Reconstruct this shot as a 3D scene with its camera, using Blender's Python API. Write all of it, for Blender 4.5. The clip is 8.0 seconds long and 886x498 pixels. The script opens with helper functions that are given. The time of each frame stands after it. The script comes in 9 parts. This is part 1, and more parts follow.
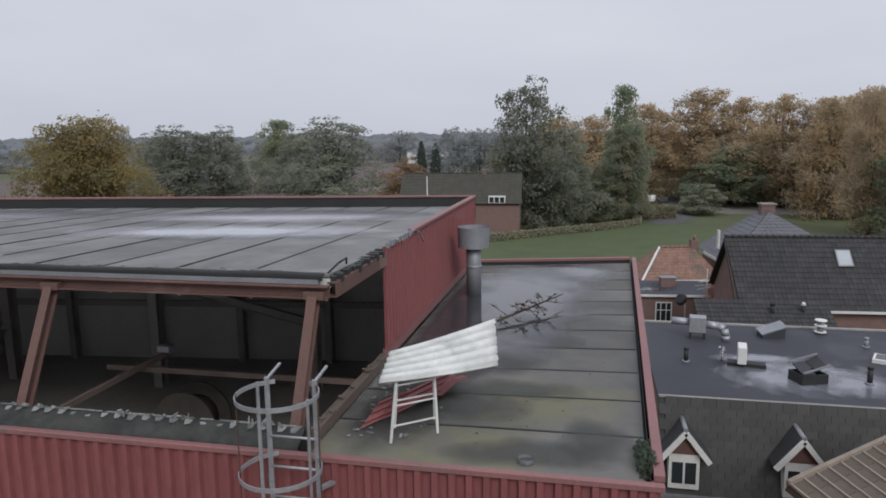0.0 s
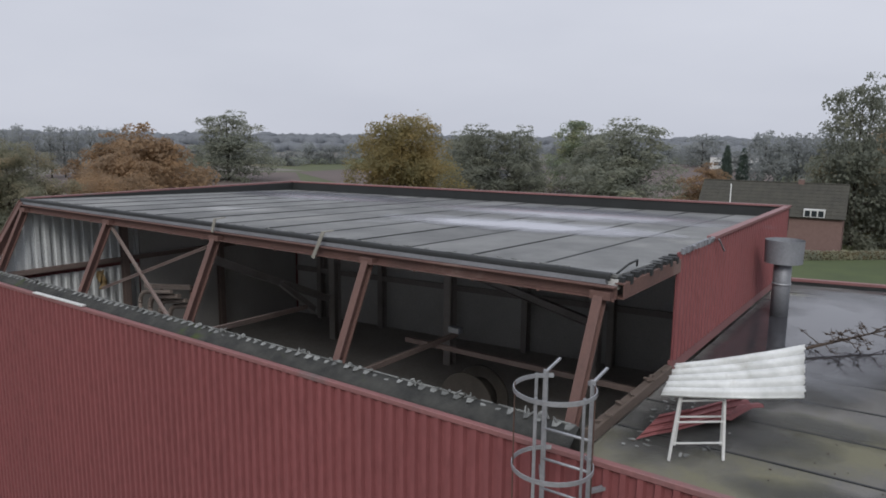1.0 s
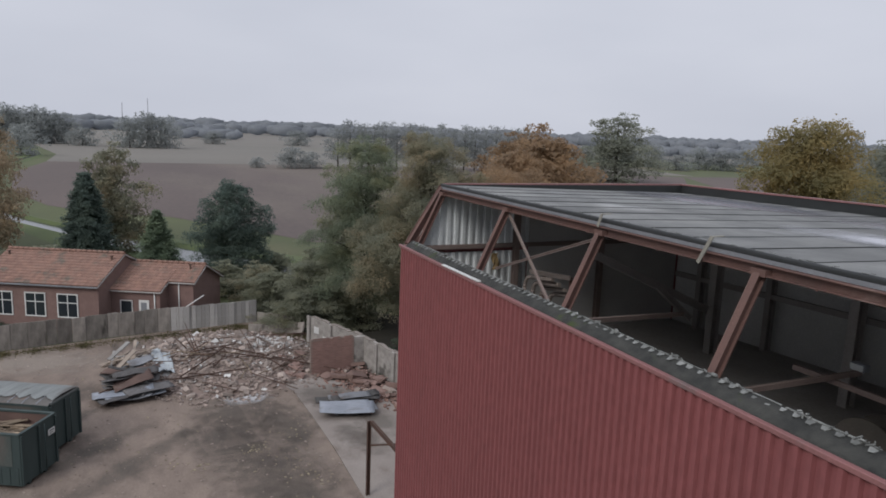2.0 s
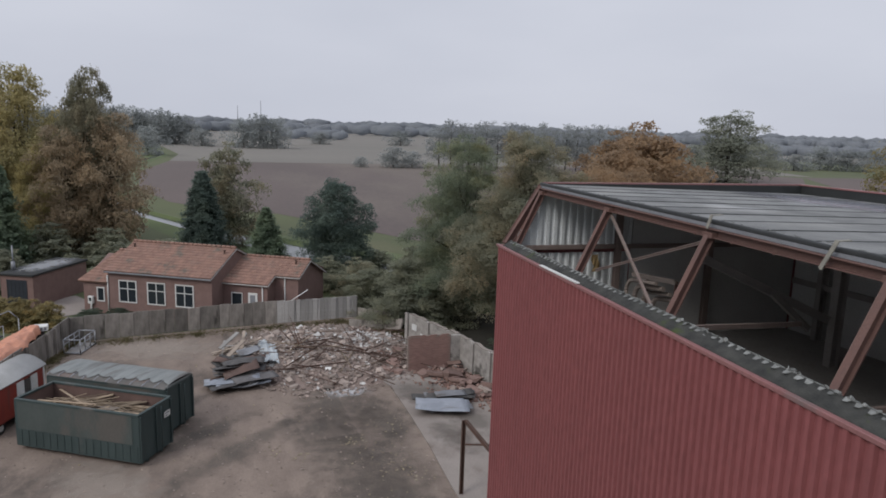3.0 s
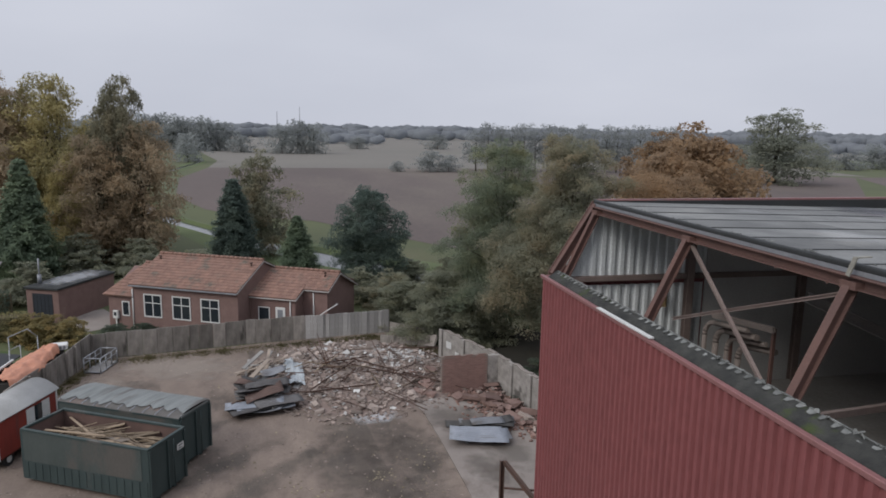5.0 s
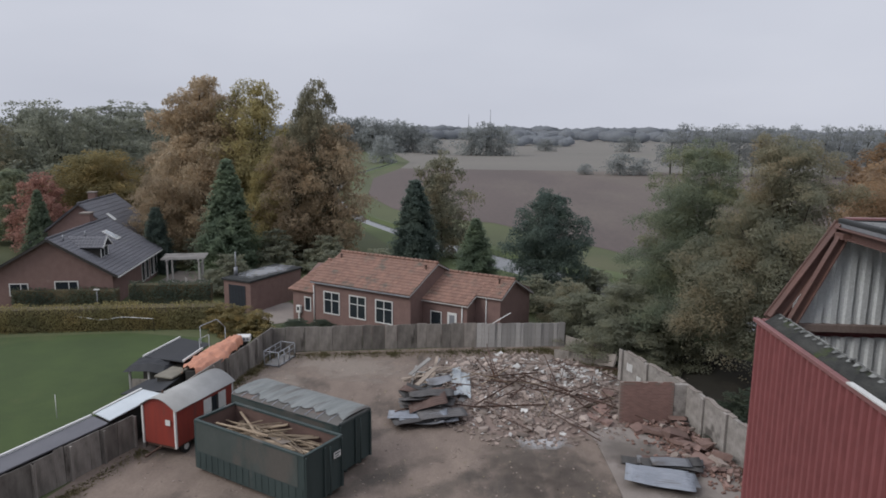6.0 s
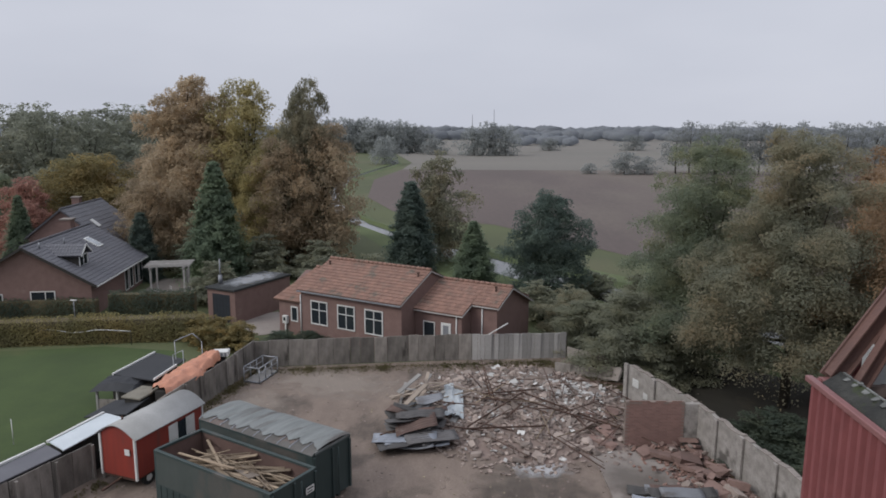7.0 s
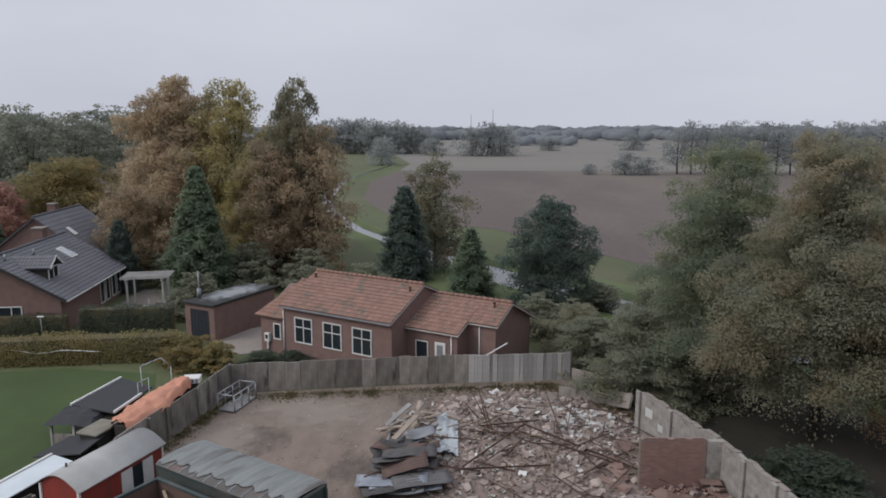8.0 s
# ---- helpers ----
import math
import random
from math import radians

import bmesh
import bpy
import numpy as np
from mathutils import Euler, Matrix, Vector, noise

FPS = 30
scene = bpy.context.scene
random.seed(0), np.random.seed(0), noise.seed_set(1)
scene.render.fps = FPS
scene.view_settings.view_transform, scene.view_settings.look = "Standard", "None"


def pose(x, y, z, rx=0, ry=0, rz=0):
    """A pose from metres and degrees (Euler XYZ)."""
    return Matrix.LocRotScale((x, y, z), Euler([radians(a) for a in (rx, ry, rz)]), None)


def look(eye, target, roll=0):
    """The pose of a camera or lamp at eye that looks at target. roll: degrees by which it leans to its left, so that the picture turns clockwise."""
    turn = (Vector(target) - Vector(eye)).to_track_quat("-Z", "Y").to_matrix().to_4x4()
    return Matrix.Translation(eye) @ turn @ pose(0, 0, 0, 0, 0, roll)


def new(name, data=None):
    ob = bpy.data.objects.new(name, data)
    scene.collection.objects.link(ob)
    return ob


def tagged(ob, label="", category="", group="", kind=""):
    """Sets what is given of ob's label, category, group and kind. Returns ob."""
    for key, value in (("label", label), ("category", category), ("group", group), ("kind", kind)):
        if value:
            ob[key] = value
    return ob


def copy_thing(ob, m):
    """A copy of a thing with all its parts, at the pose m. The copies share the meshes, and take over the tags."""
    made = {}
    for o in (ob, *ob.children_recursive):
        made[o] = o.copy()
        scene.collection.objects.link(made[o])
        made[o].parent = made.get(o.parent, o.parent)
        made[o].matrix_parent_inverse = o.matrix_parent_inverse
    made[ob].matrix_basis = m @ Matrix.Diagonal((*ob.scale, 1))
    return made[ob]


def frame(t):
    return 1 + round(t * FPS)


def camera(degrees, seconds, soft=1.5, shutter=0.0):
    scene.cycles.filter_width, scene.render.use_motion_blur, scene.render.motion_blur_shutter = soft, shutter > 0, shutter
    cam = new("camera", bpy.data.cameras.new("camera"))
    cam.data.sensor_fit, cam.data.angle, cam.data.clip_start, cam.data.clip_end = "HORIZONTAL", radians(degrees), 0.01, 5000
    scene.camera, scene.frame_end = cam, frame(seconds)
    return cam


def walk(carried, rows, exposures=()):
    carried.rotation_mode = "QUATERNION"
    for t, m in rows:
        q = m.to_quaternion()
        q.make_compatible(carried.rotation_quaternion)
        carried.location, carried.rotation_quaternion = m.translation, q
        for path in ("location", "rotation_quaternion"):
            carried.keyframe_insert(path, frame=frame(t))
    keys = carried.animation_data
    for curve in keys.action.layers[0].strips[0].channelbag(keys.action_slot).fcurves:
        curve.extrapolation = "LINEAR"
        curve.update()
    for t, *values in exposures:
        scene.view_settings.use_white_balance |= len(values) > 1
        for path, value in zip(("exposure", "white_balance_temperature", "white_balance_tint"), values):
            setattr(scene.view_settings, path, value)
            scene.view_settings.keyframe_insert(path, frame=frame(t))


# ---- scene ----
cam = camera(65.3, 8.0, 1.75)
PATH = [
    (0, (-0.008, -1.588, 14.252), (-0.414, 0.344, 13.93), -0.7),
    (0.5, (-0.043, -1.572, 14.236), (-0.701, 0.289, 13.917), -0.1),
    (1, (-0.068, -1.525, 14.2), (-1.218, 0.08, 13.882), 0.6),
    (1.5, (-0.119, -1.646, 14.174), (-1.634, -0.38, 13.851), 1.6),
    (2, (-0.105, -1.591, 14.126), (-1.913, -0.805, 13.79), 2.2),
    (2.2, (-0.127, -1.617, 14.107), (-2.004, -1.019, 13.765), 2.5),
    (3.5, (-0.586, -1.35, 14.089), (-2.487, -0.835, 13.742), 1.7),
    (4, (-1.219, -1.119, 14.09), (-3.12, -0.603, 13.745), 1.4),
    (4.5, (-2.039, -0.856, 14.119), (-3.94, -0.339, 13.776), 1.1),
    (5, (-2.981, -0.673, 14.169), (-4.909, -0.262, 13.828), 1.0),
    (5.2, (-3.41, -0.553, 14.193), (-5.365, -0.31, 13.849), 1.1),
    (6.3, (-6.531, 0.301, 13.951), (-8.498, 0.174, 13.61), 0.6),
    (6.5, (-7.085, 0.385, 13.941), (-9.052, 0.257, 13.6), 0.6),
    (7, (-8.429, 0.658, 13.911), (-10.395, 0.526, 13.57), 0.2),
    (7.5, (-9.891, 0.838, 13.88), (-11.858, 0.705, 13.543), -0.1),
    (8, (-11.931, 0.752, 14.063), (-13.897, 0.622, 13.722), 0.0),
]
GAPS = [
    (2.4, (-0.17, -1.575, 14.10), (-2.068, -1.04, 13.755), 2.25),
    (3.3, (-0.40, -1.435, 14.089), (-2.301, -0.92, 13.742), 1.8),
    (5.4, (-3.95, -0.41, 14.17), (-5.91, -0.343, 13.827), 1.0),
    (5.6, (-4.51, -0.25, 14.13), (-6.47, -0.32, 13.787), 0.95),
    (5.8, (-5.09, -0.085, 14.075), (-7.05, -0.192, 13.733), 0.85),
    (6.05, (-5.82, 0.12, 14.005), (-7.78, 0.0, 13.664), 0.7),
]
walk(cam, [(t, look(e, g, r)) for t, e, g, r in sorted(PATH + GAPS)], [(0.0, 0.12, 6300, 10), (8.0, 0.12, 6300, 10)])

# ---- world and light: an overcast autumn sky ----
SUN_UP, SUN_TURN = radians(38), radians(150)
world = bpy.data.worlds.new("world")
scene.world = world
world.use_nodes = True
wn, wl = world.node_tree.nodes, world.node_tree.links
wn.clear()
sky = wn.new("ShaderNodeTexSky")
sky.sky_type, sky.sun_disc, sky.sun_elevation, sky.sun_rotation = "NISHITA", False, SUN_UP, SUN_TURN
sky.dust_density = 4.0
sky_grey = wn.new("ShaderNodeHueSaturation")
sky_grey.inputs["Saturation"].default_value = 0.15
sky_gain = wn.new("ShaderNodeVectorMath")
sky_gain.operation = "SCALE"
sky_gain.inputs["Scale"].default_value = 0.06
cloud_mix = wn.new("ShaderNodeMix")
cloud_mix.data_type = "RGBA"
cloud_mix.inputs[0].default_value = 0.86
wcoord, wmap, wnoise, wramp = (wn.new(k) for k in ("ShaderNodeTexCoord", "ShaderNodeMapping", "ShaderNodeTexNoise", "ShaderNodeValToRGB"))
wmap.inputs["Scale"].default_value = (1.0, 1.0, 3.5)
wnoise.inputs["Scale"].default_value = 1.6
wnoise.inputs["Detail"].default_value = 4
wramp.color_ramp.elements[0].position, wramp.color_ramp.elements[0].color = 0.3, (0.485, 0.50, 0.56, 1)
wramp.color_ramp.elements[1].position, wramp.color_ramp.elements[1].color = 0.75, (0.575, 0.585, 0.64, 1)
bg, wout = wn.new("ShaderNodeBackground"), wn.new("ShaderNodeOutputWorld")
wl.new(wcoord.outputs["Generated"], wmap.inputs[0])
wl.new(wmap.outputs[0], wnoise.inputs["Vector"])
wl.new(wnoise.outputs[0], wramp.inputs[0])
wl.new(sky.outputs[0], sky_grey.inputs["Color"])
wl.new(sky_grey.outputs[0], sky_gain.inputs[0])
wl.new(sky_gain.outputs[0], cloud_mix.inputs[6])
wl.new(wramp.outputs[0], cloud_mix.inputs[7])
# an overcast sky is brightest overhead
wsep, wup, wgain = (wn.new(k) for k in ("ShaderNodeSeparateXYZ", "ShaderNodeMapRange", "ShaderNodeVectorMath"))
wup.inputs[1].default_value, wup.inputs[2].default_value, wup.inputs[3].default_value, wup.inputs[4].default_value = 0.35, 1.0, 1.0, 2.0
wgain.operation = "SCALE"
wl.new(wcoord.outputs["Generated"], wsep.inputs[0])
wl.new(wsep.outputs[2], wup.inputs[0])
wl.new(cloud_mix.outputs[2], wgain.inputs[0])
wl.new(wup.outputs[0], wgain.inputs["Scale"])
wl.new(wgain.outputs[0], bg.inputs[0])
bg.inputs[1].default_value = 1.15
wl.new(bg.outputs[0], wout.inputs[0])
sun = new("sun", bpy.data.lights.new("sun", "SUN"))
sun.data.energy, sun.data.angle, sun.data.color = 1.5, radians(25), (1.0, 0.96, 0.9)
sun.matrix_world = look((0, 0, 50), (-math.sin(SUN_TURN) * 40, -math.cos(SUN_TURN) * 40, 50 - 40 * math.tan(SUN_UP)))


# ---- materials ----
def mat(name, c1, c2=None, c3=None, scale=1.5, fine=30.0, rough=0.8, metal=0.0, bump=0.25, vary="", wet=None, stain=0.62, stretch=(1, 1, 1), spread=0.35, spec=0.35):
    """c1 to c2 by a broad noise, c3 in stains, fine grain in bump; vary: 'island' or 'object' shifts the value piece by piece;
    wet: (threshold, roughness) of patches of standing damp."""
    m = bpy.data.materials.new(name)
    m.use_nodes = True
    n, l = m.node_tree.nodes, m.node_tree.links
    p = n["Principled BSDF"]
    p.inputs["Metallic"].default_value = metal
    p.inputs["Specular IOR Level"].default_value = spec
    co, mp = n.new("ShaderNodeTexCoord"), n.new("ShaderNodeMapping")
    mp.inputs["Scale"].default_value = stretch
    l.new(co.outputs["Object"], mp.inputs[0])

    def nz(s, detail=5.0, rgh=0.6):
        k = n.new("ShaderNodeTexNoise")
        k.inputs["Scale"].default_value, k.inputs["Detail"].default_value, k.inputs["Roughness"].default_value = s, detail, rgh
        l.new(mp.outputs[0], k.inputs["Vector"])
        return k.outputs[0]

    def ramp(src, a, b):
        k = n.new("ShaderNodeMapRange")
        k.inputs[1].default_value, k.inputs[2].default_value = a, b
        l.new(src, k.inputs[0])
        return k.outputs[0]

    def mix(f, a, b):
        k = n.new("ShaderNodeMix")
        k.data_type = "RGBA"
        l.new(f, k.inputs[0])
        for i, v in ((6, a), (7, b)):
            if isinstance(v, tuple):
                k.inputs[i].default_value = (*v, 1)
            else:
                l.new(v, k.inputs[i])
        return k.outputs[2]

    c2 = c2 or tuple(v * 0.75 for v in c1)
    c1, c2, c3 = (c and tuple(v * 0.8 for v in c) for c in (c1, c2, c3))
    col = mix(ramp(nz(scale), 0.32, 0.68), c1, c2)
    if c3:
        col = mix(ramp(nz(scale * 0.31, 8.0, 0.65), stain, stain + 0.1), col, c3)
    grain = nz(fine, 3.0)
    hs = n.new("ShaderNodeHueSaturation")
    l.new(col, hs.inputs["Color"])
    k = n.new("ShaderNodeMapRange")
    k.inputs[1].default_value, k.inputs[2].default_value, k.inputs[3].default_value, k.inputs[4].default_value = 0.25, 0.75, 0.86, 1.14
    l.new(grain, k.inputs[0])
    val = k.outputs[0]
    if vary:
        g = n.new("ShaderNodeObjectInfo" if vary == "object" else "ShaderNodeNewGeometry")
        r = n.new("ShaderNodeMapRange")
        r.inputs[3].default_value, r.inputs[4].default_value = 1 - spread, 1 + spread
        l.new(g.outputs["Random" if vary == "object" else "Random Per Island"], r.inputs[0])
        mu = n.new("ShaderNodeMath")
        mu.operation = "MULTIPLY"
        l.new(val, mu.inputs[0])
        l.new(r.outputs[0], mu.inputs[1])
        val = mu.outputs[0]
    l.new(val, hs.inputs["Value"])
    l.new(hs.outputs[0], p.inputs["Base Color"])
    rr = n.new("ShaderNodeMapRange")
    rr.inputs[3].default_value, rr.inputs[4].default_value = rough - 0.1, min(1, rough + 0.1)
    l.new(grain, rr.inputs[0])
    rough_out = rr.outputs[0]
    if wet:
        w = n.new("ShaderNodeMix")
        l.new(ramp(nz(scale * 0.37, 4.0, 0.5), wet[0], wet[0] + 0.12), w.inputs[0])
        l.new(rough_out, w.inputs[2])
        w.inputs[3].default_value = wet[1]
        rough_out = w.outputs[0]
    l.new(rough_out, p.inputs["Roughness"])
    if bump:
        b = n.new("ShaderNodeBump")
        b.inputs["Strength"].default_value, b.inputs["Distance"].default_value = bump, 0.02
        l.new(grain, b.inputs["Height"])
        l.new(b.outputs[0], p.inputs["Normal"])
    return m


def leaf_mat(name, cols, spread=0.14):
    """Foliage: each leaf takes its colour from a ramp by chance, and each tree its own shade."""
    m = bpy.data.materials.new(name)
    m.use_nodes = True
    n, l = m.node_tree.nodes, m.node_tree.links
    p = n["Principled BSDF"]
    p.inputs["Roughness"].default_value = 0.75
    p.inputs["Specular IOR Level"].default_value = 0.2
    g, r, o = n.new("ShaderNodeNewGeometry"), n.new("ShaderNodeValToRGB"), n.new("ShaderNodeObjectInfo")
    e = r.color_ramp.elements
    while len(e) < len(cols):
        e.new(0.5)
    for i, c in enumerate(cols):
        e[i].position, e[i].color = i / (len(cols) - 1), (*c, 1)
    co, nz = n.new("ShaderNodeTexCoord"), n.new("ShaderNodeTexNoise")
    nz.inputs["Scale"].default_value = 0.45
    l.new(co.outputs["Object"], nz.inputs["Vector"])
    mx = n.new("ShaderNodeMath")
    mx.operation = "MULTIPLY_ADD"
    mx.inputs[1].default_value = 0.16
    l.new(g.outputs["Random Per Island"], mx.inputs[0])
    k = n.new("ShaderNodeMapRange")
    k.inputs[1].default_value, k.inputs[2].default_value, k.inputs[3].default_value, k.inputs[4].default_value = 0.3, 0.7, 0, 0.78
    l.new(nz.outputs[0], k.inputs[0])
    l.new(k.outputs[0], mx.inputs[2])
    l.new(mx.outputs[0], r.inputs[0])
    hs = n.new("ShaderNodeHueSaturation")
    v = n.new("ShaderNodeMapRange")
    v.inputs[3].default_value, v.inputs[4].default_value = 1 - spread, 1 + spread
    l.new(o.outputs["Random"], v.inputs[0])
    l.new(v.outputs[0], hs.inputs["Value"])
    l.new(r.outputs[0], hs.inputs["Color"])
    l.new(hs.outputs[0], p.inputs["Base Color"])
    tr, ms = n.new("ShaderNodeBsdfTranslucent"), n.new("ShaderNodeMixShader")
    l.new(hs.outputs[0], tr.inputs["Color"])
    ms.inputs[0].default_value = 0.66
    l.new(p.outputs[0], ms.inputs[1])
    l.new(tr.outputs[0], ms.inputs[2])
    l.new(ms.outputs[0], n["Material Output"].inputs["Surface"])
    return m


def glass_mat(name, tint=(0.02, 0.025, 0.03), rough=0.08):
    m = bpy.data.materials.new(name)
    m.use_nodes = True
    p = m.node_tree.nodes["Principled BSDF"]
    p.inputs["Base Color"].default_value, p.inputs["Roughness"].default_value = (*tint, 1), rough
    p.inputs["Specular IOR Level"].default_value = 0.6
    return m


M_RED = mat("red_cladding", (0.248, 0.082, 0.083), (0.215, 0.074, 0.075), (0.185, 0.084, 0.082), scale=0.35, fine=14, rough=0.55, bump=0.05, stretch=(1, 1, 0.35), stain=0.66)
M_REDCAP = mat("red_trim", (0.27, 0.125, 0.122), (0.22, 0.11, 0.107), (0.17, 0.125, 0.12), scale=1.2, rough=0.5, bump=0.1)
M_STEEL = mat("red_lead_steel", (0.155, 0.085, 0.07), (0.12, 0.07, 0.06), (0.22, 0.15, 0.13), scale=1.8, rough=0.7, bump=0.3, stain=0.58)
M_RUST = mat("rusty_steel", (0.10, 0.055, 0.04), (0.07, 0.045, 0.036), (0.17, 0.09, 0.055), scale=3, rough=0.85)
M_GALV = mat("galvanised_steel", (0.42, 0.43, 0.45), (0.33, 0.34, 0.36), scale=4, rough=0.5, metal=0.5, bump=0.1)
M_ZINC = mat("zinc", (0.30, 0.31, 0.33), (0.22, 0.23, 0.25), (0.15, 0.15, 0.16), scale=1.4, rough=0.5, metal=0.3, bump=0.1)
M_ROOF = mat("bitumen_roof", (0.205, 0.208, 0.200), (0.115, 0.118, 0.115), (0.25, 0.25, 0.235), scale=1.3, fine=60, rough=0.68, bump=0.3, vary="object", spread=0.16, wet=(0.56, 0.3), spec=0.4, stain=0.58)
M_LOWROOF = mat("mossy_bitumen", (0.158, 0.152, 0.140), (0.095, 0.094, 0.091), (0.152, 0.145, 0.095), scale=0.9, fine=60, rough=0.78, bump=0.4, vary="object", spread=0.2, stain=0.53, wet=(0.55, 0.25), spec=0.35)
M_RUBBER = mat("black_roof_edging", (0.03, 0.032, 0.033), (0.022, 0.024, 0.024), (0.08, 0.085, 0.08), scale=2, rough=0.6, stain=0.66)
M_GUTTER = mat("dark_gutter_felt", (0.062, 0.062, 0.056), (0.026, 0.027, 0.026), (0.055, 0.075, 0.02), scale=5, fine=40, rough=0.9, stain=0.6, bump=0.8)
M_WHITESHEET = mat("weathered_white_sheet", (0.66, 0.67, 0.655), (0.52, 0.53, 0.515), (0.34, 0.32, 0.27), scale=2.2, fine=10, rough=0.55, stain=0.6, bump=0.02)
M_INSIDE = mat("pale_liner_sheet", (0.70, 0.72, 0.72), (0.58, 0.60, 0.60), (0.26, 0.25, 0.23), scale=0.8, rough=0.6)
# inner wall colour lifted to brighten the dim hall
M_INNERWALL = mat("grey_liner_panel", (0.64, 0.64, 0.62), (0.52, 0.52, 0.50), (0.36, 0.33, 0.30), scale=0.5, rough=0.9)
M_DUST = mat("dusty_painted_steel", (0.24, 0.185, 0.165), (0.18, 0.135, 0.12), (0.30, 0.26, 0.24), scale=2, rough=0.85)
M_SCRAP = mat("pale_fibre_scraps", (0.25, 0.255, 0.245), (0.15, 0.155, 0.148), scale=9, rough=0.9, vary="island")
M_WHITE = mat("white_paint", (0.74, 0.74, 0.72), (0.64, 0.64, 0.62), scale=2, rough=0.45, bump=0.05)


def film_mat(name, tint, rough, ragged=0.55, most=1.0):
    """A film of rain water that thins out to nothing at its ragged rim."""
    m = glass_mat(name, tint, rough)
    n, l = m.node_tree.nodes, m.node_tree.links
    p = n["Principled BSDF"]
    p.inputs["Specular IOR Level"].default_value = 0.9
    co, sub, ln, nz = n.new("ShaderNodeTexCoord"), n.new("ShaderNodeVectorMath"), n.new("ShaderNodeVectorMath"), n.new("ShaderNodeTexNoise")
    sub.operation, ln.operation = "MULTIPLY_ADD", "LENGTH"
    sub.inputs[1].default_value, sub.inputs[2].default_value = (2, 2, 0), (-1, -1, 0)
    nz.inputs["Scale"].default_value, nz.inputs["Detail"].default_value = 1.3, 4
    l.new(co.outputs["Generated"], sub.inputs[0])
    l.new(sub.outputs[0], ln.inputs[0])
    l.new(co.outputs["Object"], nz.inputs["Vector"])
    ma, mr = n.new("ShaderNodeMath"), n.new("ShaderNodeMapRange")
    ma.operation = "MULTIPLY_ADD"
    ma.inputs[1].default_value = ragged * 2
    l.new(nz.outputs[0], ma.inputs[0])
    l.new(ln.outputs["Value"], ma.inputs[2])
    mr.inputs[1].default_value, mr.inputs[2].default_value, mr.inputs[3].default_value, mr.inputs[4].default_value = 0.98 + ragged, 0.35 + ragged, 0, most
    l.new(ma.outputs[0], mr.inputs[0])
    tr, ms = n.new("ShaderNodeBsdfTransparent"), n.new("ShaderNodeMixShader")
    l.new(mr.outputs[0], ms.inputs[0])
    l.new(tr.outputs[0], ms.inputs[1])
    l.new(p.outputs[0], ms.inputs[2])
    l.new(ms.outputs[0], n["Material Output"].inputs["Surface"])
    return m


M_PUDDLE = film_mat("rain_water", (0.045, 0.046, 0.05), 0.12)
M_DAMP = film_mat("damp_stain", (0.05, 0.051, 0.046), 0.5, 0.8, 0.6)
M_DAMP.node_tree.nodes["Principled BSDF"].inputs["Specular IOR Level"].default_value = 0.3
# lilac sky reflection painted as the film's own tint
M_FELTWATER = film_mat("sky_tinted_rain_film", (0.17, 0.175, 0.20), 0.15, 0.7)
M_STANDING = film_mat("standing_rain", (0.05, 0.05, 0.056), 0.035, 0.5)
# sky glare on the hall roof puddles, put into a pale tint
M_ROOFWATER = film_mat("sky_glare_rain_film", (0.27, 0.275, 0.31), 0.1, 0.4)
M_LIME = film_mat("lime_dust", (0.44, 0.435, 0.44), 0.85, 0.8, 0.7)
M_DRYDIRT = film_mat("dry_pale_dirt", (0.29, 0.245, 0.205), 0.95, 0.85, 0.5)
M_ALGAE = film_mat("dark_algae_film", (0.085, 0.072, 0.058), 0.85, 0.75, 0.38)
# brightness of a sky reflection put into the water's tint
M_BRIGHTWATER = film_mat("bright_water_film", (0.30, 0.31, 0.33), 0.2, 0.7)
# litter with the shade under the trees put into its colour
M_SOIL = mat("tree_shade_litter", (0.040, 0.036, 0.028), (0.028, 0.026, 0.020), (0.06, 0.05, 0.035), scale=0.8, fine=9, rough=0.95, bump=0.6)
M_GRASSGROUND = mat("rough_grass", (0.10, 0.115, 0.05), (0.075, 0.085, 0.042), (0.13, 0.115, 0.07), scale=0.05, fine=3, rough=0.95, bump=0.3, stain=0.55)
M_LAWN = mat("mown_lawn", (0.060, 0.090, 0.027), (0.043, 0.066, 0.021), (0.082, 0.095, 0.036), scale=0.35, fine=12, rough=0.95, stain=0.6)
M_PLOUGH = mat("ploughed_soil", (0.130, 0.102, 0.092), (0.105, 0.083, 0.076), (0.15, 0.125, 0.105), scale=0.03, fine=1.2, rough=0.95, stain=0.52, stretch=(0.35, 1, 1))
M_STUBBLE = mat("pale_stubble_field", (0.190, 0.175, 0.152), (0.165, 0.154, 0.135), (0.148, 0.160, 0.118), scale=0.012, fine=0.8, rough=0.95, stretch=(1.5, 0.4, 1))
M_DIRT = mat("yard_dirt", (0.250, 0.197, 0.162), (0.172, 0.134, 0.111), (0.108, 0.087, 0.073), scale=0.8, fine=11, rough=0.95, bump=0.5, stain=0.52, stretch=(0.6, 1.0, 1))
M_SLAB = mat("old_concrete", (0.285, 0.252, 0.226), (0.225, 0.193, 0.172), (0.14, 0.108, 0.092), scale=0.4, fine=16, rough=0.9, stain=0.55)
M_ASPHALT = mat("asphalt", (0.10, 0.10, 0.10), (0.08, 0.08, 0.08), scale=0.5, rough=0.9)
M_CANAL = mat("canal_water", (0.02, 0.025, 0.022), (0.03, 0.034, 0.03), scale=0.3, fine=2, rough=0.12, bump=0.02, spec=0.9)
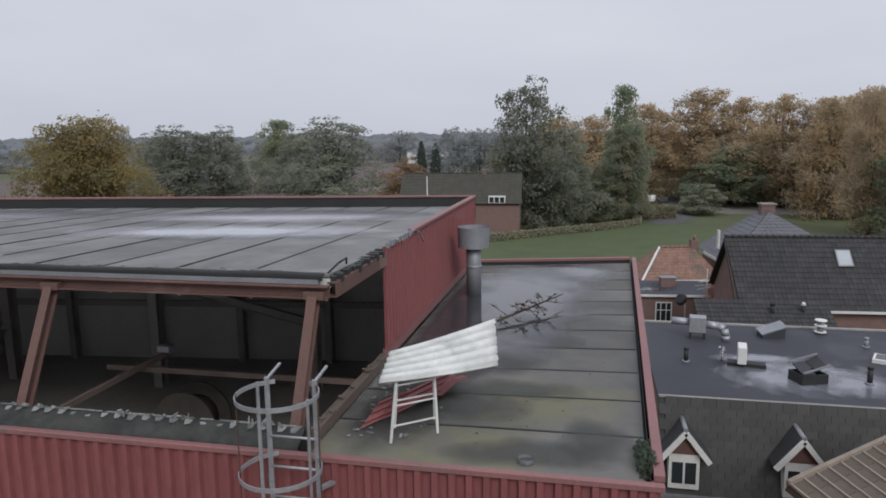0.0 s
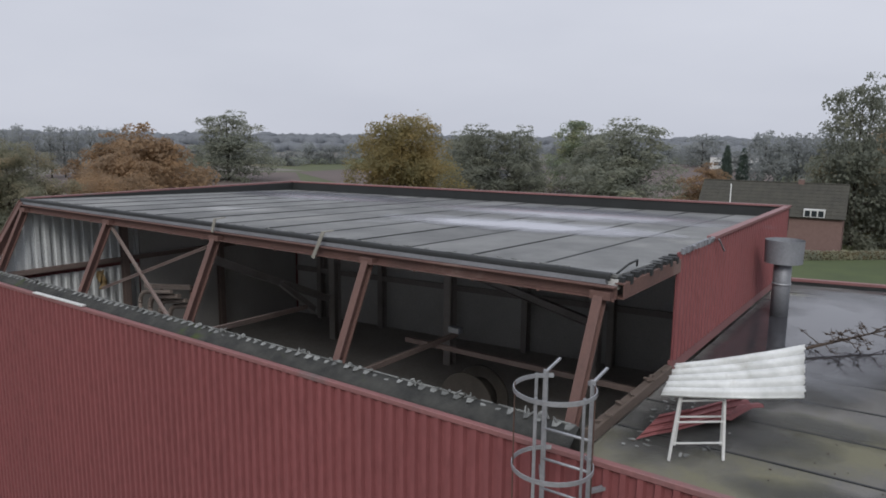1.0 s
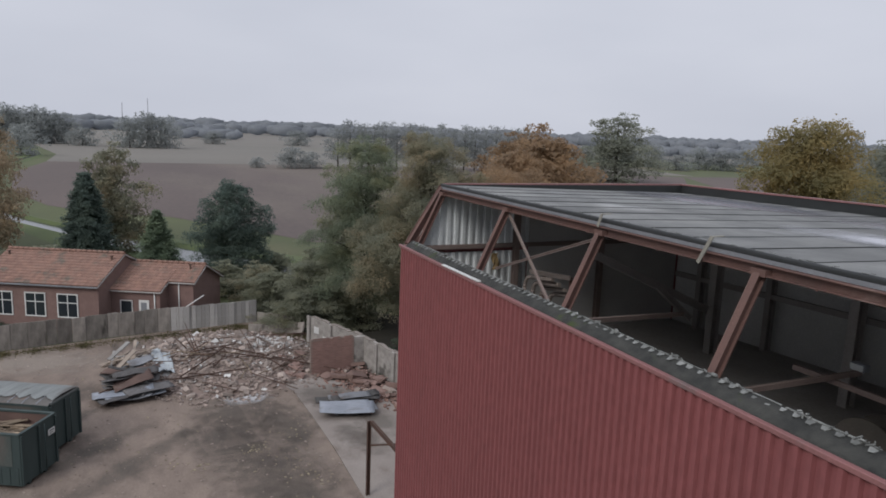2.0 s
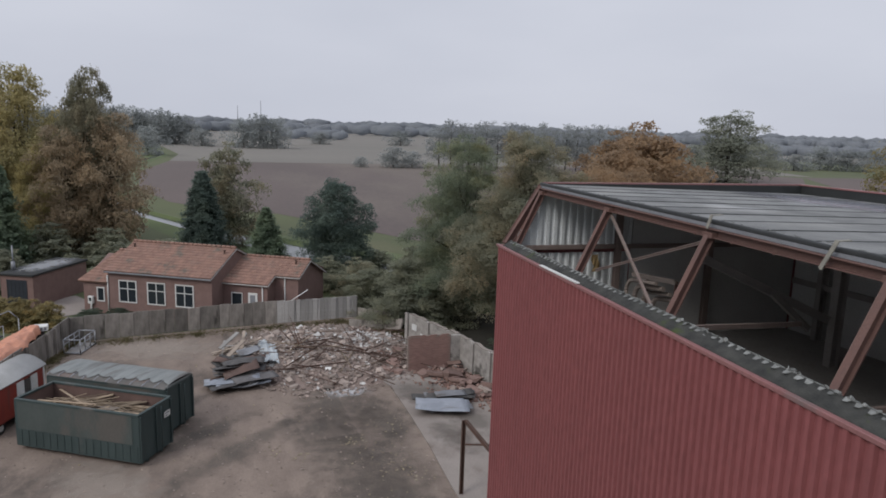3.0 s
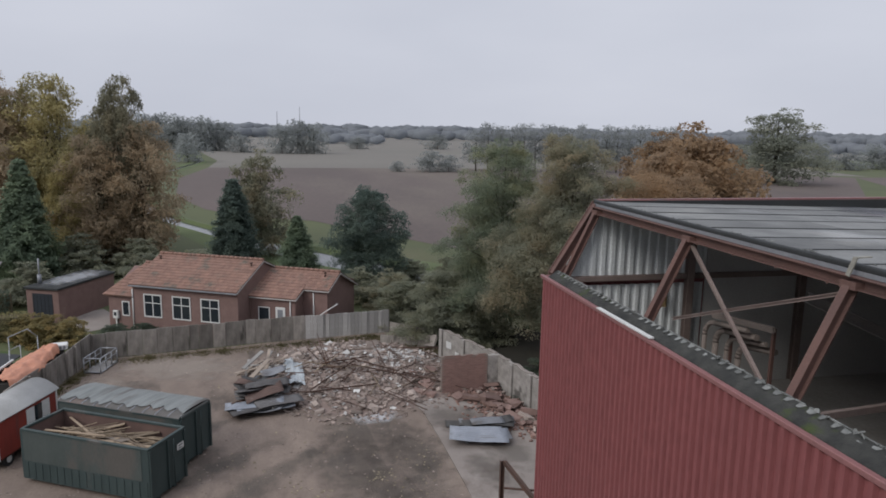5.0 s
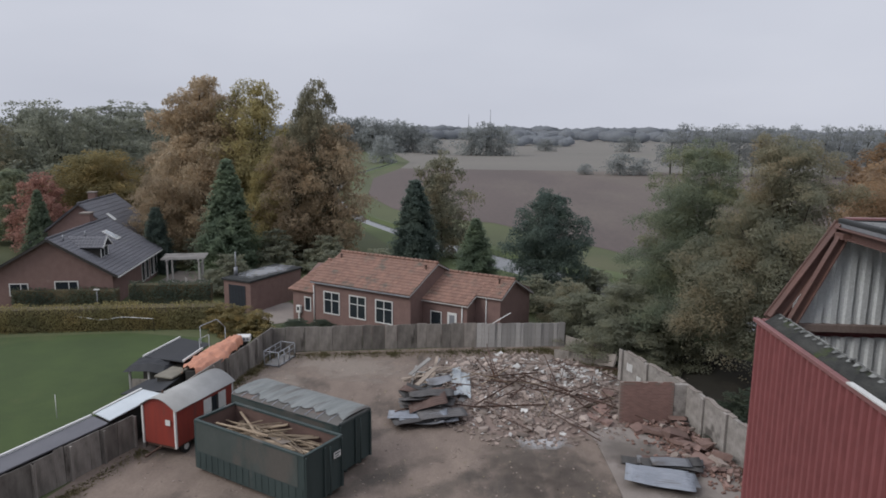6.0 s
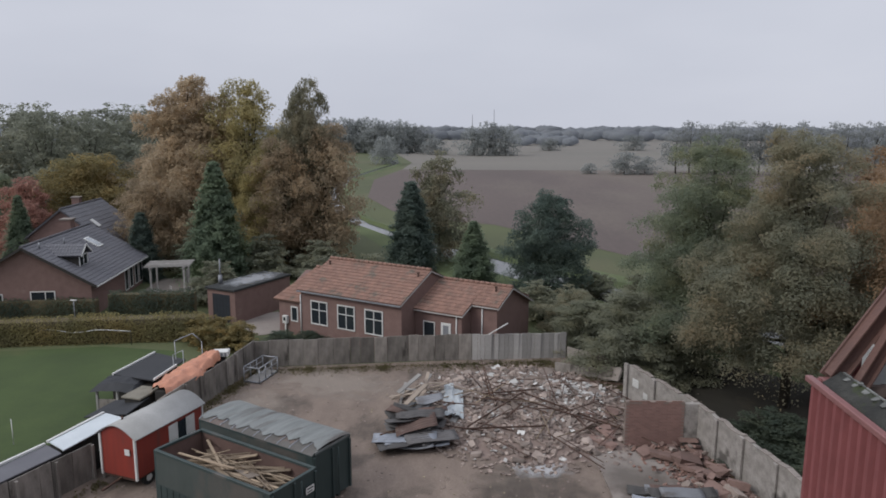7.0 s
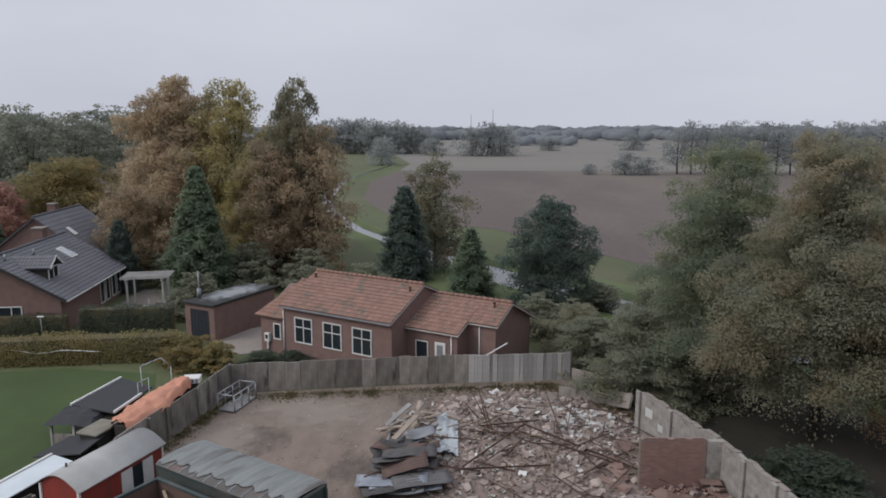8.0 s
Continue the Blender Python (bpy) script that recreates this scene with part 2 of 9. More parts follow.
M_BRICK = mat("red_brown_brick", (0.225, 0.145, 0.127), (0.185, 0.118, 0.104), (0.25, 0.172, 0.15), scale=2.2, fine=24, rough=0.9, vary="island", spread=0.12)
M_ORANGE = mat("orange_clay_tile", (0.275, 0.158, 0.120), (0.215, 0.130, 0.102), (0.150, 0.122, 0.098), scale=2.6, fine=22, rough=0.85, vary="island", spread=0.14, stain=0.55)
M_SLATE = mat("dark_concrete_tile", (0.047, 0.046, 0.047), (0.033, 0.033, 0.034), (0.07, 0.075, 0.06), scale=0.9, fine=18, rough=0.75, vary="island", spread=0.2, stain=0.62)
M_GREYTILE = mat("grey_roof_tile", (0.135, 0.135, 0.15), (0.11, 0.11, 0.124), (0.15, 0.155, 0.145), scale=0.8, fine=18, rough=0.5, vary="island", spread=0.05)
M_GLASS = glass_mat("window_glass")
M_CONCPANEL = mat("weathered_concrete_panel", (0.29, 0.262, 0.235), (0.155, 0.14, 0.124), (0.075, 0.067, 0.058), scale=1.7, fine=20, rough=0.95, vary="object", spread=0.36, stain=0.50, stretch=(1.5, 1.5, 0.5))
M_PLANK = mat("grey_plank", (0.42, 0.405, 0.385), (0.31, 0.295, 0.28), (0.14, 0.13, 0.12), scale=1.2, fine=25, rough=0.9, vary="object", spread=0.3, stretch=(1, 1, 0.2))
M_WOOD = mat("raw_scrap_wood", (0.30, 0.235, 0.165), (0.22, 0.165, 0.115), (0.12, 0.09, 0.07), scale=1.5, fine=30, rough=0.85, vary="object", spread=0.4, stretch=(1, 1, 1))
M_CONTAINER = mat("dark_green_container", (0.048, 0.068, 0.066), (0.034, 0.050, 0.049), (0.105, 0.10, 0.092), scale=1.5, rough=0.6, bump=0.15, stain=0.60, stretch=(1, 1, 0.3))
M_CONTIN = mat("rusty_container_inside", (0.15, 0.095, 0.08), (0.11, 0.07, 0.06), (0.20, 0.15, 0.13), scale=1.0, rough=0.85)
M_NET = mat("grey_cover_tarp", (0.25, 0.265, 0.26), (0.16, 0.172, 0.168), (0.10, 0.092, 0.085), scale=1.2, rough=0.65, stain=0.53, stretch=(4.0, 0.45, 1))
M_WAGRED = mat("red_painted_boards", (0.28, 0.045, 0.03), (0.22, 0.04, 0.03), (0.16, 0.05, 0.04), scale=1.1, rough=0.6, stretch=(4, 4, 0.5))
M_WAGROOF = mat("grey_wagon_roof", (0.40, 0.40, 0.39), (0.31, 0.31, 0.30), (0.2, 0.2, 0.19), scale=0.9, rough=0.6)
M_TARP = mat("orange_tarpaulin", (0.58, 0.27, 0.17), (0.50, 0.23, 0.15), (0.64, 0.36, 0.25), scale=1.4, fine=6, rough=0.5, bump=0.5)
M_RUBBLE = mat("broken_concrete", (0.33, 0.275, 0.24), (0.245, 0.198, 0.172), (0.15, 0.11, 0.09), scale=2, fine=20, rough=0.95, vary="object", spread=0.4)
M_RUBBLEI = mat("broken_concrete_bits", (0.315, 0.258, 0.224), (0.215, 0.168, 0.146), scale=2, fine=20, rough=0.95, vary="island", spread=0.45)
M_RUBBLEW = mat("broken_plaster", (0.58, 0.57, 0.55), (0.45, 0.44, 0.42), scale=3, fine=20, rough=0.9, vary="object", spread=0.2)
M_RUBBLER = mat("broken_brickwork", (0.255, 0.170, 0.145), (0.192, 0.126, 0.107), (0.27, 0.22, 0.19), scale=3, fine=20, rough=0.95, vary="object", spread=0.3)
M_BARK = mat("bark", (0.07, 0.058, 0.045), (0.05, 0.042, 0.034), scale=2, fine=20, rough=0.95, bump=0.6)
M_TWIG = mat("dry_twigs", (0.09, 0.065, 0.05), (0.06, 0.045, 0.036), scale=3, rough=0.95)
L_GREEN = leaf_mat("green_leaves", ((0.200, 0.242, 0.185), (0.258, 0.288, 0.195), (0.370, 0.345, 0.185)))
L_BIRCH = leaf_mat("yellow_birch_leaves", ((0.31, 0.29, 0.165), (0.41, 0.36, 0.18), (0.48, 0.40, 0.19)))
L_WEED = leaf_mat("yard_weeds", ((0.115, 0.11, 0.06), (0.15, 0.135, 0.07), (0.19, 0.16, 0.085)))
L_OLIVE = leaf_mat("olive_leaves", ((0.212, 0.235, 0.185), (0.285, 0.275, 0.195), (0.375, 0.298, 0.190)))
L_YELLOW = leaf_mat("yellowing_leaves", ((0.205, 0.195, 0.110), (0.290, 0.240, 0.115), (0.375, 0.272, 0.115)))
L_RUST = leaf_mat("rust_leaves", ((0.255, 0.198, 0.145), (0.325, 0.228, 0.142), (0.385, 0.252, 0.140)))
L_BROWN = leaf_mat("brown_leaves", ((0.335, 0.285, 0.212), (0.405, 0.325, 0.225), (0.47, 0.355, 0.228)))
L_POPLAR = leaf_mat("olive_brown_leaves", ((0.22, 0.23, 0.175), (0.285, 0.27, 0.19), (0.35, 0.295, 0.195)))
# willow leaf colour, which also carries haze for other far trees
L_GREYGREEN = leaf_mat("grey_green_leaves", ((0.215, 0.232, 0.195), (0.26, 0.273, 0.217), (0.305, 0.305, 0.226)))
L_BUSH = leaf_mat("dull_shrub_leaves", ((0.235, 0.25, 0.20), (0.295, 0.305, 0.225), (0.35, 0.335, 0.23)))
L_CONIFER = leaf_mat("dark_needles", ((0.100, 0.135, 0.122), (0.138, 0.180, 0.152), (0.180, 0.220, 0.170)), 0.2)
L_SPRUCE = leaf_mat("spruce_needles", ((0.120, 0.160, 0.115), (0.170, 0.215, 0.145), (0.225, 0.270, 0.165)), 0.2)
L_OAK = leaf_mat("olive_brown_oak_leaves", ((0.345, 0.295, 0.215), (0.435, 0.345, 0.222), (0.51, 0.378, 0.222)))
L_HEDGE = leaf_mat("autumn_hedge_leaves", ((0.215, 0.205, 0.11), (0.295, 0.26, 0.125), (0.365, 0.29, 0.135)))
L_HEDGEGREEN = leaf_mat("green_hedge_leaves", ((0.085, 0.110, 0.088), (0.125, 0.152, 0.112), (0.165, 0.185, 0.122)))
# distance haze is put into this leaf colour
L_FAR = leaf_mat("hazy_far_woods", ((0.32, 0.34, 0.37), (0.355, 0.375, 0.40), (0.385, 0.40, 0.42)), 0.12)
# leaves greyed and lifted in colour to stand for haze over the fields
L_MID = leaf_mat("hazy_distant_leaves", ((0.265, 0.282, 0.282), (0.305, 0.322, 0.312), (0.335, 0.345, 0.328)), 0.12)
L_REDLEAF = leaf_mat("crimson_leaves", ((0.29, 0.18, 0.155), (0.36, 0.205, 0.165), (0.40, 0.24, 0.18)))


# ---- mesh helpers ----
def thing(name, label, category, loc=(0, 0, 0), rz=0.0, group="", kind=""):
    ob = new(name)
    ob.empty_display_size = 0.3
    ob.matrix_basis = pose(*loc, 0, 0, rz)
    return tagged(ob, label, category, group, kind)


def mesh_of(name, bm, material):
    me = bpy.data.meshes.new(name)
    bm.normal_update()
    bm.to_mesh(me)
    bm.free()
    for m in material if isinstance(material, (list, tuple)) else (material,):
        me.materials.append(m)
    return me


def part(name, bm, material, parent=None, label="", at=None):
    """Links a bmesh, or a mesh that is ready, as one object under a thing or a part."""
    ob = new(name, bm if isinstance(bm, bpy.types.Mesh) else mesh_of(name, bm, material))
    ob.parent = parent
    if at is not None:
        ob.matrix_basis = at
    if label:
        ob["label"] = label
    return ob


def setting(name, bm, material, label, category):
    return tagged(part(name, bm, material), label, category, kind="structure")


def box(bm, lo, hi, m=None, bev=0.0):
    (x0, y0, z0), (x1, y1, z1) = lo, hi
    vs = [bm.verts.new(Vector(p) if m is None else m @ Vector(p)) for p in
          ((x0, y0, z0), (x1, y0, z0), (x1, y1, z0), (x0, y1, z0), (x0, y0, z1), (x1, y0, z1), (x1, y1, z1), (x0, y1, z1))]
    fs = [bm.faces.new([vs[i] for i in f]) for f in ((3, 2, 1, 0), (4, 5, 6, 7), (0, 1, 5, 4), (1, 2, 6, 5), (2, 3, 7, 6), (3, 0, 4, 7))]
    if bev:
        bmesh.ops.bevel(bm, geom=list({e for f in fs for e in f.edges}), offset=bev, segments=1, affect="EDGES")
    return bm


def along(p0, p1, up=(0, 0, 1)):
    """A frame at p0 whose y runs to p1, and the length."""
    p0, p1 = Vector(p0), Vector(p1)
    y = (p1 - p0).normalized()
    x = y.cross(Vector(up))
    x = x.normalized() if x.length > 1e-4 else Vector((1, 0, 0))
    z = x.cross(y)
    return Matrix(((x.x, y.x, z.x, p0.x), (x.y, y.y, z.y, p0.y), (x.z, y.z, z.z, p0.z), (0, 0, 0, 1))), (p1 - p0).length


def beam(bm, p0, p1, w, h, up=(0, 0, 1), bev=0.0):
    m, length = along(p0, p1, up)
    return box(bm, (-w / 2, 0, -h / 2), (w / 2, length, h / 2), m, bev)


def h_beam(bm, p0, p1, w, h, up=(0, 0, 1), t=0.014):
    """A rolled steel section: two flanges and a web."""
    m, length = along(p0, p1, up)
    box(bm, (-w / 2, 0, h / 2 - t), (w / 2, length, h / 2), m)
    box(bm, (-w / 2, 0, -h / 2), (w / 2, length, -h / 2 + t), m)
    return box(bm, (-t / 2, 0.002, -h / 2 + t), (t / 2, length - 0.002, h / 2 - t), m)


def channel(bm, p0, p1, w, h, up=(0, 0, 1), t=0.012):
    m, length = along(p0, p1, up)
    box(bm, (-w / 2, 0, h / 2 - t), (w / 2, length, h / 2), m)
    box(bm, (-w / 2, 0, -h / 2), (w / 2, length, -h / 2 + t), m)
    return box(bm, (w / 2 - t, 0.002, -h / 2 + t), (w / 2, length - 0.002, h / 2 - t), m)


def tube(bm, p0, p1, r0, r1=None, n=10, caps=True):
    r1 = r0 if r1 is None else r1
    m, length = along(p0, p1, (0.3, 0.2, 1))
    rings = [[bm.verts.new(m @ Vector((r * math.cos(a), y, r * math.sin(a)))) for a in [2 * math.pi * i / n for i in range(n)]] for y, r in ((0, r0), (length, r1))]
    for i in range(n):
        f = bm.faces.new((rings[0][i], rings[0][(i + 1) % n], rings[1][(i + 1) % n], rings[1][i]))
        f.smooth = True
    if caps:
        bm.faces.new(list(reversed(rings[0])))
        bm.faces.new(rings[1])
    return bm


def pipe(bm, points, r, n=8):
    for a, b in zip(points, points[1:]):
        tube(bm, a, b, r, r, n)
    return bm


def prism(bm, pts, z0, z1):
    lo, hi = [bm.verts.new((x, y, z0)) for x, y in pts], [bm.verts.new((x, y, z1)) for x, y in pts]
    bm.faces.new(hi)
    bm.faces.new(list(reversed(lo)))
    for i in range(len(pts)):
        j = (i + 1) % len(pts)
        bm.faces.new((lo[i], lo[j], hi[j], hi[i]))
    bmesh.ops.recalc_face_normals(bm, faces=bm.faces)
    return bm


def flat(bm, pts, z):
    bm.faces.new([bm.verts.new((x, y, z)) for x, y in pts])
    bmesh.ops.triangulate(bm, faces=bm.faces)
    bmesh.ops.recalc_face_normals(bm, faces=bm.faces)
    return bm


def slab(bm, quad, thick):
    """A plate with four given upper corners and a thickness downwards along its normal."""
    q = [Vector(p) for p in quad]
    nrm = (q[1] - q[0]).cross(q[3] - q[0]).normalized()
    up, dn = [bm.verts.new(p) for p in q], [bm.verts.new(p - nrm * thick) for p in q]
    bm.faces.new(up)
    bm.faces.new(list(reversed(dn)))
    for i in range(4):
        j = (i + 1) % 4
        bm.faces.new((dn[i], dn[j], up[j], up[i]))
    return bm


def ribbed(bm, origin, u, v, nrm, pitch, depth, thick=0.012, wave=False, rows=1, wobble=0.0, rnd=None):
    """Profiled sheet: ribs run along v, the profile along u, proud along nrm."""
    origin, u, v, nrm = Vector(origin), Vector(u), Vector(v), Vector(nrm).normalized()
    length = u.length
    prof = []
    n = max(1, round(length / pitch))
    step = length / n
    for i in range(n):
        for f, d in ([(k / 6, 0.5 + 0.5 * math.sin(2 * math.pi * k / 6)) for k in range(6)] if wave else ((0.0, 0), (0.42, 0), (0.54, 1), (0.88, 1))):
            prof.append(((i + f) * step, d * depth))
    prof.append((length, prof[0][1]))
    un = u.normalized()
    grid = []
    for j in range(rows + 1):
        line = []
        for s, d in prof:
            w = wobble * (noise.noise(Vector((s * 1.3, j * 1.7, 3.1))) if wobble else 0)
            line.append((origin + un * s + v * (j / rows) + nrm * (d + w)))
        grid.append(line)
    top = [[bm.verts.new(p) for p in line] for line in grid]
    bot = [[bm.verts.new(p - nrm * thick) for p in line] for line in grid]
    k = len(prof)
    for j in range(rows):
        for i in range(k - 1):
            a = bm.faces.new((top[j][i], top[j][i + 1], top[j + 1][i + 1], top[j + 1][i]))
            b = bm.faces.new((bot[j][i], bot[j + 1][i], bot[j + 1][i + 1], bot[j][i + 1]))
            a.smooth = b.smooth = wave
    for i in range(k - 1):
        bm.faces.new((bot[0][i], bot[0][i + 1], top[0][i + 1], top[0][i]))
        bm.faces.new((top[rows][i], top[rows][i + 1], bot[rows][i + 1], bot[rows][i]))
    for j in range(rows):
        bm.faces.new((top[j][0], top[j + 1][0], bot[j + 1][0], bot[j][0]))
        bm.faces.new((bot[j][k - 1], bot[j + 1][k - 1], top[j + 1][k - 1], top[j][k - 1]))
    return bm


def lump(bm, rnd, r, squash=0.6, m=None):
    """A broken lump: a coarse ball with knocked-in corners."""
    made = bmesh.ops.create_icosphere(bm, subdivisions=2, radius=r)
    sx, sy = rnd.uniform(0.6, 1.3), rnd.uniform(0.5, 1.1)
    for vtx in made["verts"]:
        c = vtx.co
        k = rnd.uniform(0.72, 1.15)
        vtx.co = Vector((c.x * sx * k, c.y * sy * k, c.z * squash * k))
        if m is not None:
            vtx.co = m @ vtx.co
    return bm


def shard(bm, rnd, a, b, c, m=None):
    """A broken slab: a box with uneven corners."""
    pts = [(x * a * rnd.uniform(0.55, 1), y * b * rnd.uniform(0.55, 1), z * c * rnd.uniform(0.8, 1)) for z in (-1, 1) for x, y in ((-1, -1), (1, -1), (1, 1), (-1, 1))]
    vs = [bm.verts.new(Vector(p) if m is None else m @ Vector(p)) for p in pts]
    for f in ((3, 2, 1, 0), (4, 5, 6, 7), (0, 1, 5, 4), (1, 2, 6, 5), (2, 3, 7, 6), (3, 0, 4, 7)):
        bm.faces.new([vs[i] for i in f])
    return bm


def leaves_mesh(name, centres, size, rng, material, normals=None, slim=0.62, jitter=0.38):
    """One mesh of small three-cornered leaves at the centres, facing more or less along the normals."""
    n = len(centres)
    nr = rng.normal(size=(n, 3)) * jitter + (0 if normals is None else normals)
    nr /= np.linalg.norm(nr, axis=1)[:, None] + 1e-9
    a = np.cross(nr, rng.normal(size=(n, 3)))
    a /= np.linalg.norm(a, axis=1)[:, None] + 1e-9
    b = np.cross(nr, a)
    s = size * rng.uniform(0.6, 1.3, n)[:, None]
    vs = np.stack([centres + a * s, centres - a * s * 0.7 + b * s * slim, centres - a * s * 0.7 - b * s * slim], 1).reshape(-1, 3)
    me = bpy.data.meshes.new(name)
    me.vertices.add(3 * n)
    me.vertices.foreach_set("co", vs.ravel())
    me.loops.add(3 * n)
    me.loops.foreach_set("vertex_index", np.arange(3 * n, dtype=np.int32))
    me.polygons.add(n)
    me.polygons.foreach_set("loop_start", np.arange(0, 3 * n, 3, dtype=np.int32))
    me.update(calc_edges=True)
    me.validate()
    me.materials.append(material)
    return me


def on_balls(rng, n, balls, thick=0.22, weight=None):
    """n points in the outer shells of ellipsoids (x, y, z, rx, ry, rz), and the way that each faces."""
    balls = np.array(balls, float)
    w = (balls[:, 3] * balls[:, 4] + balls[:, 4] * balls[:, 5] + balls[:, 3] * balls[:, 5])
    if weight is not None:
        w = w * np.array(weight)
    pick = rng.choice(len(balls), n, p=w / w.sum())
    d = rng.normal(size=(n, 3))
    d /= np.linalg.norm(d, axis=1)[:, None]
    d[:, 2] = np.where((d[:, 2] < -0.25) & (rng.random(n) < 0.7), -d[:, 2], d[:, 2])
    r = 1 - thick * rng.random(n) ** 1.3 + 0.06 * rng.normal(size=n) + 0.4 * rng.random(n) * (rng.random(n) < 0.1)
    return balls[pick, :3] + d * r[:, None] * balls[pick, 3:], d * 0.7 + np.array((0, 0, 0.55))


bm = bmesh.new()
bmesh.ops.create_icosphere(bm, subdivisions=1, radius=1.0)
bm.verts.index_update()
BALL = np.array([v.co[:] for v in bm.verts]), np.array([[v.index for v in f.verts] for f in bm.faces], np.int32)
bm.free()


def lumps_mesh(name, balls, rng, material, rough=0.16):
    """Crowns so far off that no leaf shows: uneven lumps, one a tree, in one mesh."""
    vb, fb = BALL
    vs, fs = [], []
    for k, (x, y, z, rx, ry, rz) in enumerate(balls):
        vs.append((x, y, z) + vb * (1 + rough * rng.normal(size=(len(vb), 1))) * (rx, ry, rz))
        fs.append(fb + k * len(vb))
    vs, fs = np.concatenate(vs), np.concatenate(fs)
    me = bpy.data.meshes.new(name)
    me.vertices.add(len(vs))
    me.vertices.foreach_set("co", vs.ravel())
    me.loops.add(3 * len(fs))
    me.loops.foreach_set("vertex_index", fs.ravel().astype(np.int32))
    me.polygons.add(len(fs))
    me.polygons.foreach_set("loop_start", np.arange(0, 3 * len(fs), 3, dtype=np.int32))
    me.polygons.foreach_set("use_smooth", np.ones(len(fs), bool))
    me.update(calc_edges=True)
    me.validate()
    me.materials.append(material)
    return me


def broad_tree(name, label, height, radius, leafs, material, seed, leaf=0.2, low=0.18, clumps=34, top=0.55, gaps=1.0, category="tree", tufts=6, slim=0.62, taper=0.1, thick=0.55, jitter=0.5):
    """A broadleaf: tapered trunk, limbs to the clumps, and a crown of leaves in tufts that sit in uneven lobes."""
    rng, rnd = np.random.default_rng(seed), random.Random(seed)
    tree = thing(name, label, category)
    lobes, balls, wts = [], [], []
    for i in range(clumps):
        u = (i + 0.5) / clumps
        z = height * (low + (0.93 - low) * u)
        k = (z / height - low) / (1 - low)
        env = radius * (math.sin(math.pi * min(1, max(0.0, k * 0.86 + 0.14)) ** top)) ** 0.75
        a = i * 2.4 + rnd.uniform(-0.6, 0.6)
        rr = env * rnd.uniform(0.35, 1.0) * 0.86
        s = ((0.35 - taper) * radius + (0.25 + taper) * env) * rnd.uniform(0.5, 0.95) * gaps * (24 / clumps) ** 0.33
        x, y, z = rr * math.cos(a), rr * math.sin(a), z - 0.1 * rr
        z += rnd.uniform(-0.04, 0.04) * height * min(1, 2 * k)
        lobes.append((x, y, z))
        balls.append((x, y, z, s * 0.72, s * 0.72, s * 0.64))
        wts.append(0.4)
        for _ in range(tufts):
            b, e = rnd.uniform(0, 6.28), rnd.uniform(-0.35, 1.0)
            q = s * rnd.uniform(0.28, 0.5)
            c = s * 0.78
            balls.append((x + c * math.cos(b) * math.cos(e), y + c * math.sin(b) * math.cos(e), z + 0.75 * c * math.sin(e), q, q * rnd.uniform(0.8, 1.2), q * rnd.uniform(0.6, 0.9)))
            wts.append(1.0)
    bm = bmesh.new()
    r0 = height * 0.02
    tube(bm, (0, 0, -0.1), (0.05 * radius, 0, height * 0.35), r0, r0 * 0.7, 8)
    tube(bm, (0.05 * radius, 0, height * 0.35), (0, 0.04 * radius, height * 0.86), r0 * 0.7, r0 * 0.12, 7)
    part("trunk", bm, M_BARK, tree)
    bm = bmesh.new()
    for x, y, z in lobes[::2]:
        z0 = height * (0.25 + 0.4 * rnd.random()) if z > height * 0.45 else z * 0.8
        z0 = min(z0, z * 0.9)
        mid = (x * 0.45, y * 0.45, z0 + (z - z0) * 0.35)
        tube(bm, (0, 0, z0), mid, r0 * 0.36, r0 * 0.24, 5, False)
        tube(bm, mid, (x, y, z), r0 * 0.24, r0 * 0.05, 5, False)
    part("bough", bm, M_BARK, tree)["kind"] = "stuff"
    pts, nrm = on_balls(rng, leafs, balls, thick, wts)
    part("crown", leaves_mesh("crown", pts, leaf, rng, material, nrm, slim, jitter), None, tree)
    return tree


def conifer(name, label, height, radius, leafs, material, seed, leaf=0.2, power=0.85):
    rng, rnd = np.random.default_rng(seed), random.Random(seed)
    tree = thing(name, label, "tree")
    bm = bmesh.new()
    tube(bm, (0, 0, -0.1), (0, 0, height * 0.97), height * 0.018, height * 0.002, 7)
    part("trunk", bm, M_BARK, tree)
    bm, pts, nrm = bmesh.new(), [], []
    layers = int(14 + height)
    for i in range(layers):
        k = i / layers
        z = height * (0.03 + 0.95 * k)
        env = radius * (1 - k) ** power * rnd.uniform(0.85, 1.08) + 0.06
        for j in range(8):
            a = j * 0.785 + i * 2.1 + rnd.uniform(-0.3, 0.3)
            r = env * rnd.uniform(0.7, 1.1)
            out = np.array((math.cos(a), math.sin(a), 0.0))
            tip = (r * math.cos(a), r * math.sin(a), z - 0.2 * r)
            tube(bm, (0, 0, z), tip, 0.025, 0.008, 4, False)
            m = max(4, int(leafs / layers / 8 * (0.3 + env / radius * 1.4)))
            f = 0.25 + 0.75 * rng.random(m) ** 0.7
            pts.append(np.outer(f, np.array(tip) - (0, 0, z)) + (0, 0, z) + rng.normal(size=(m, 3)) * (0.06 + 0.11 * env) * np.array((1, 1, 0.7)))
            nrm.append(np.tile(out * 0.6 + (0, 0, 0.7), (m, 1)))
    part("bough", bm, M_BARK, tree)["kind"] = "stuff"
    part("crown", leaves_mesh("crown", np.concatenate(pts), leaf, rng, material, np.concatenate(nrm), 0.4), None, tree)
    return tree


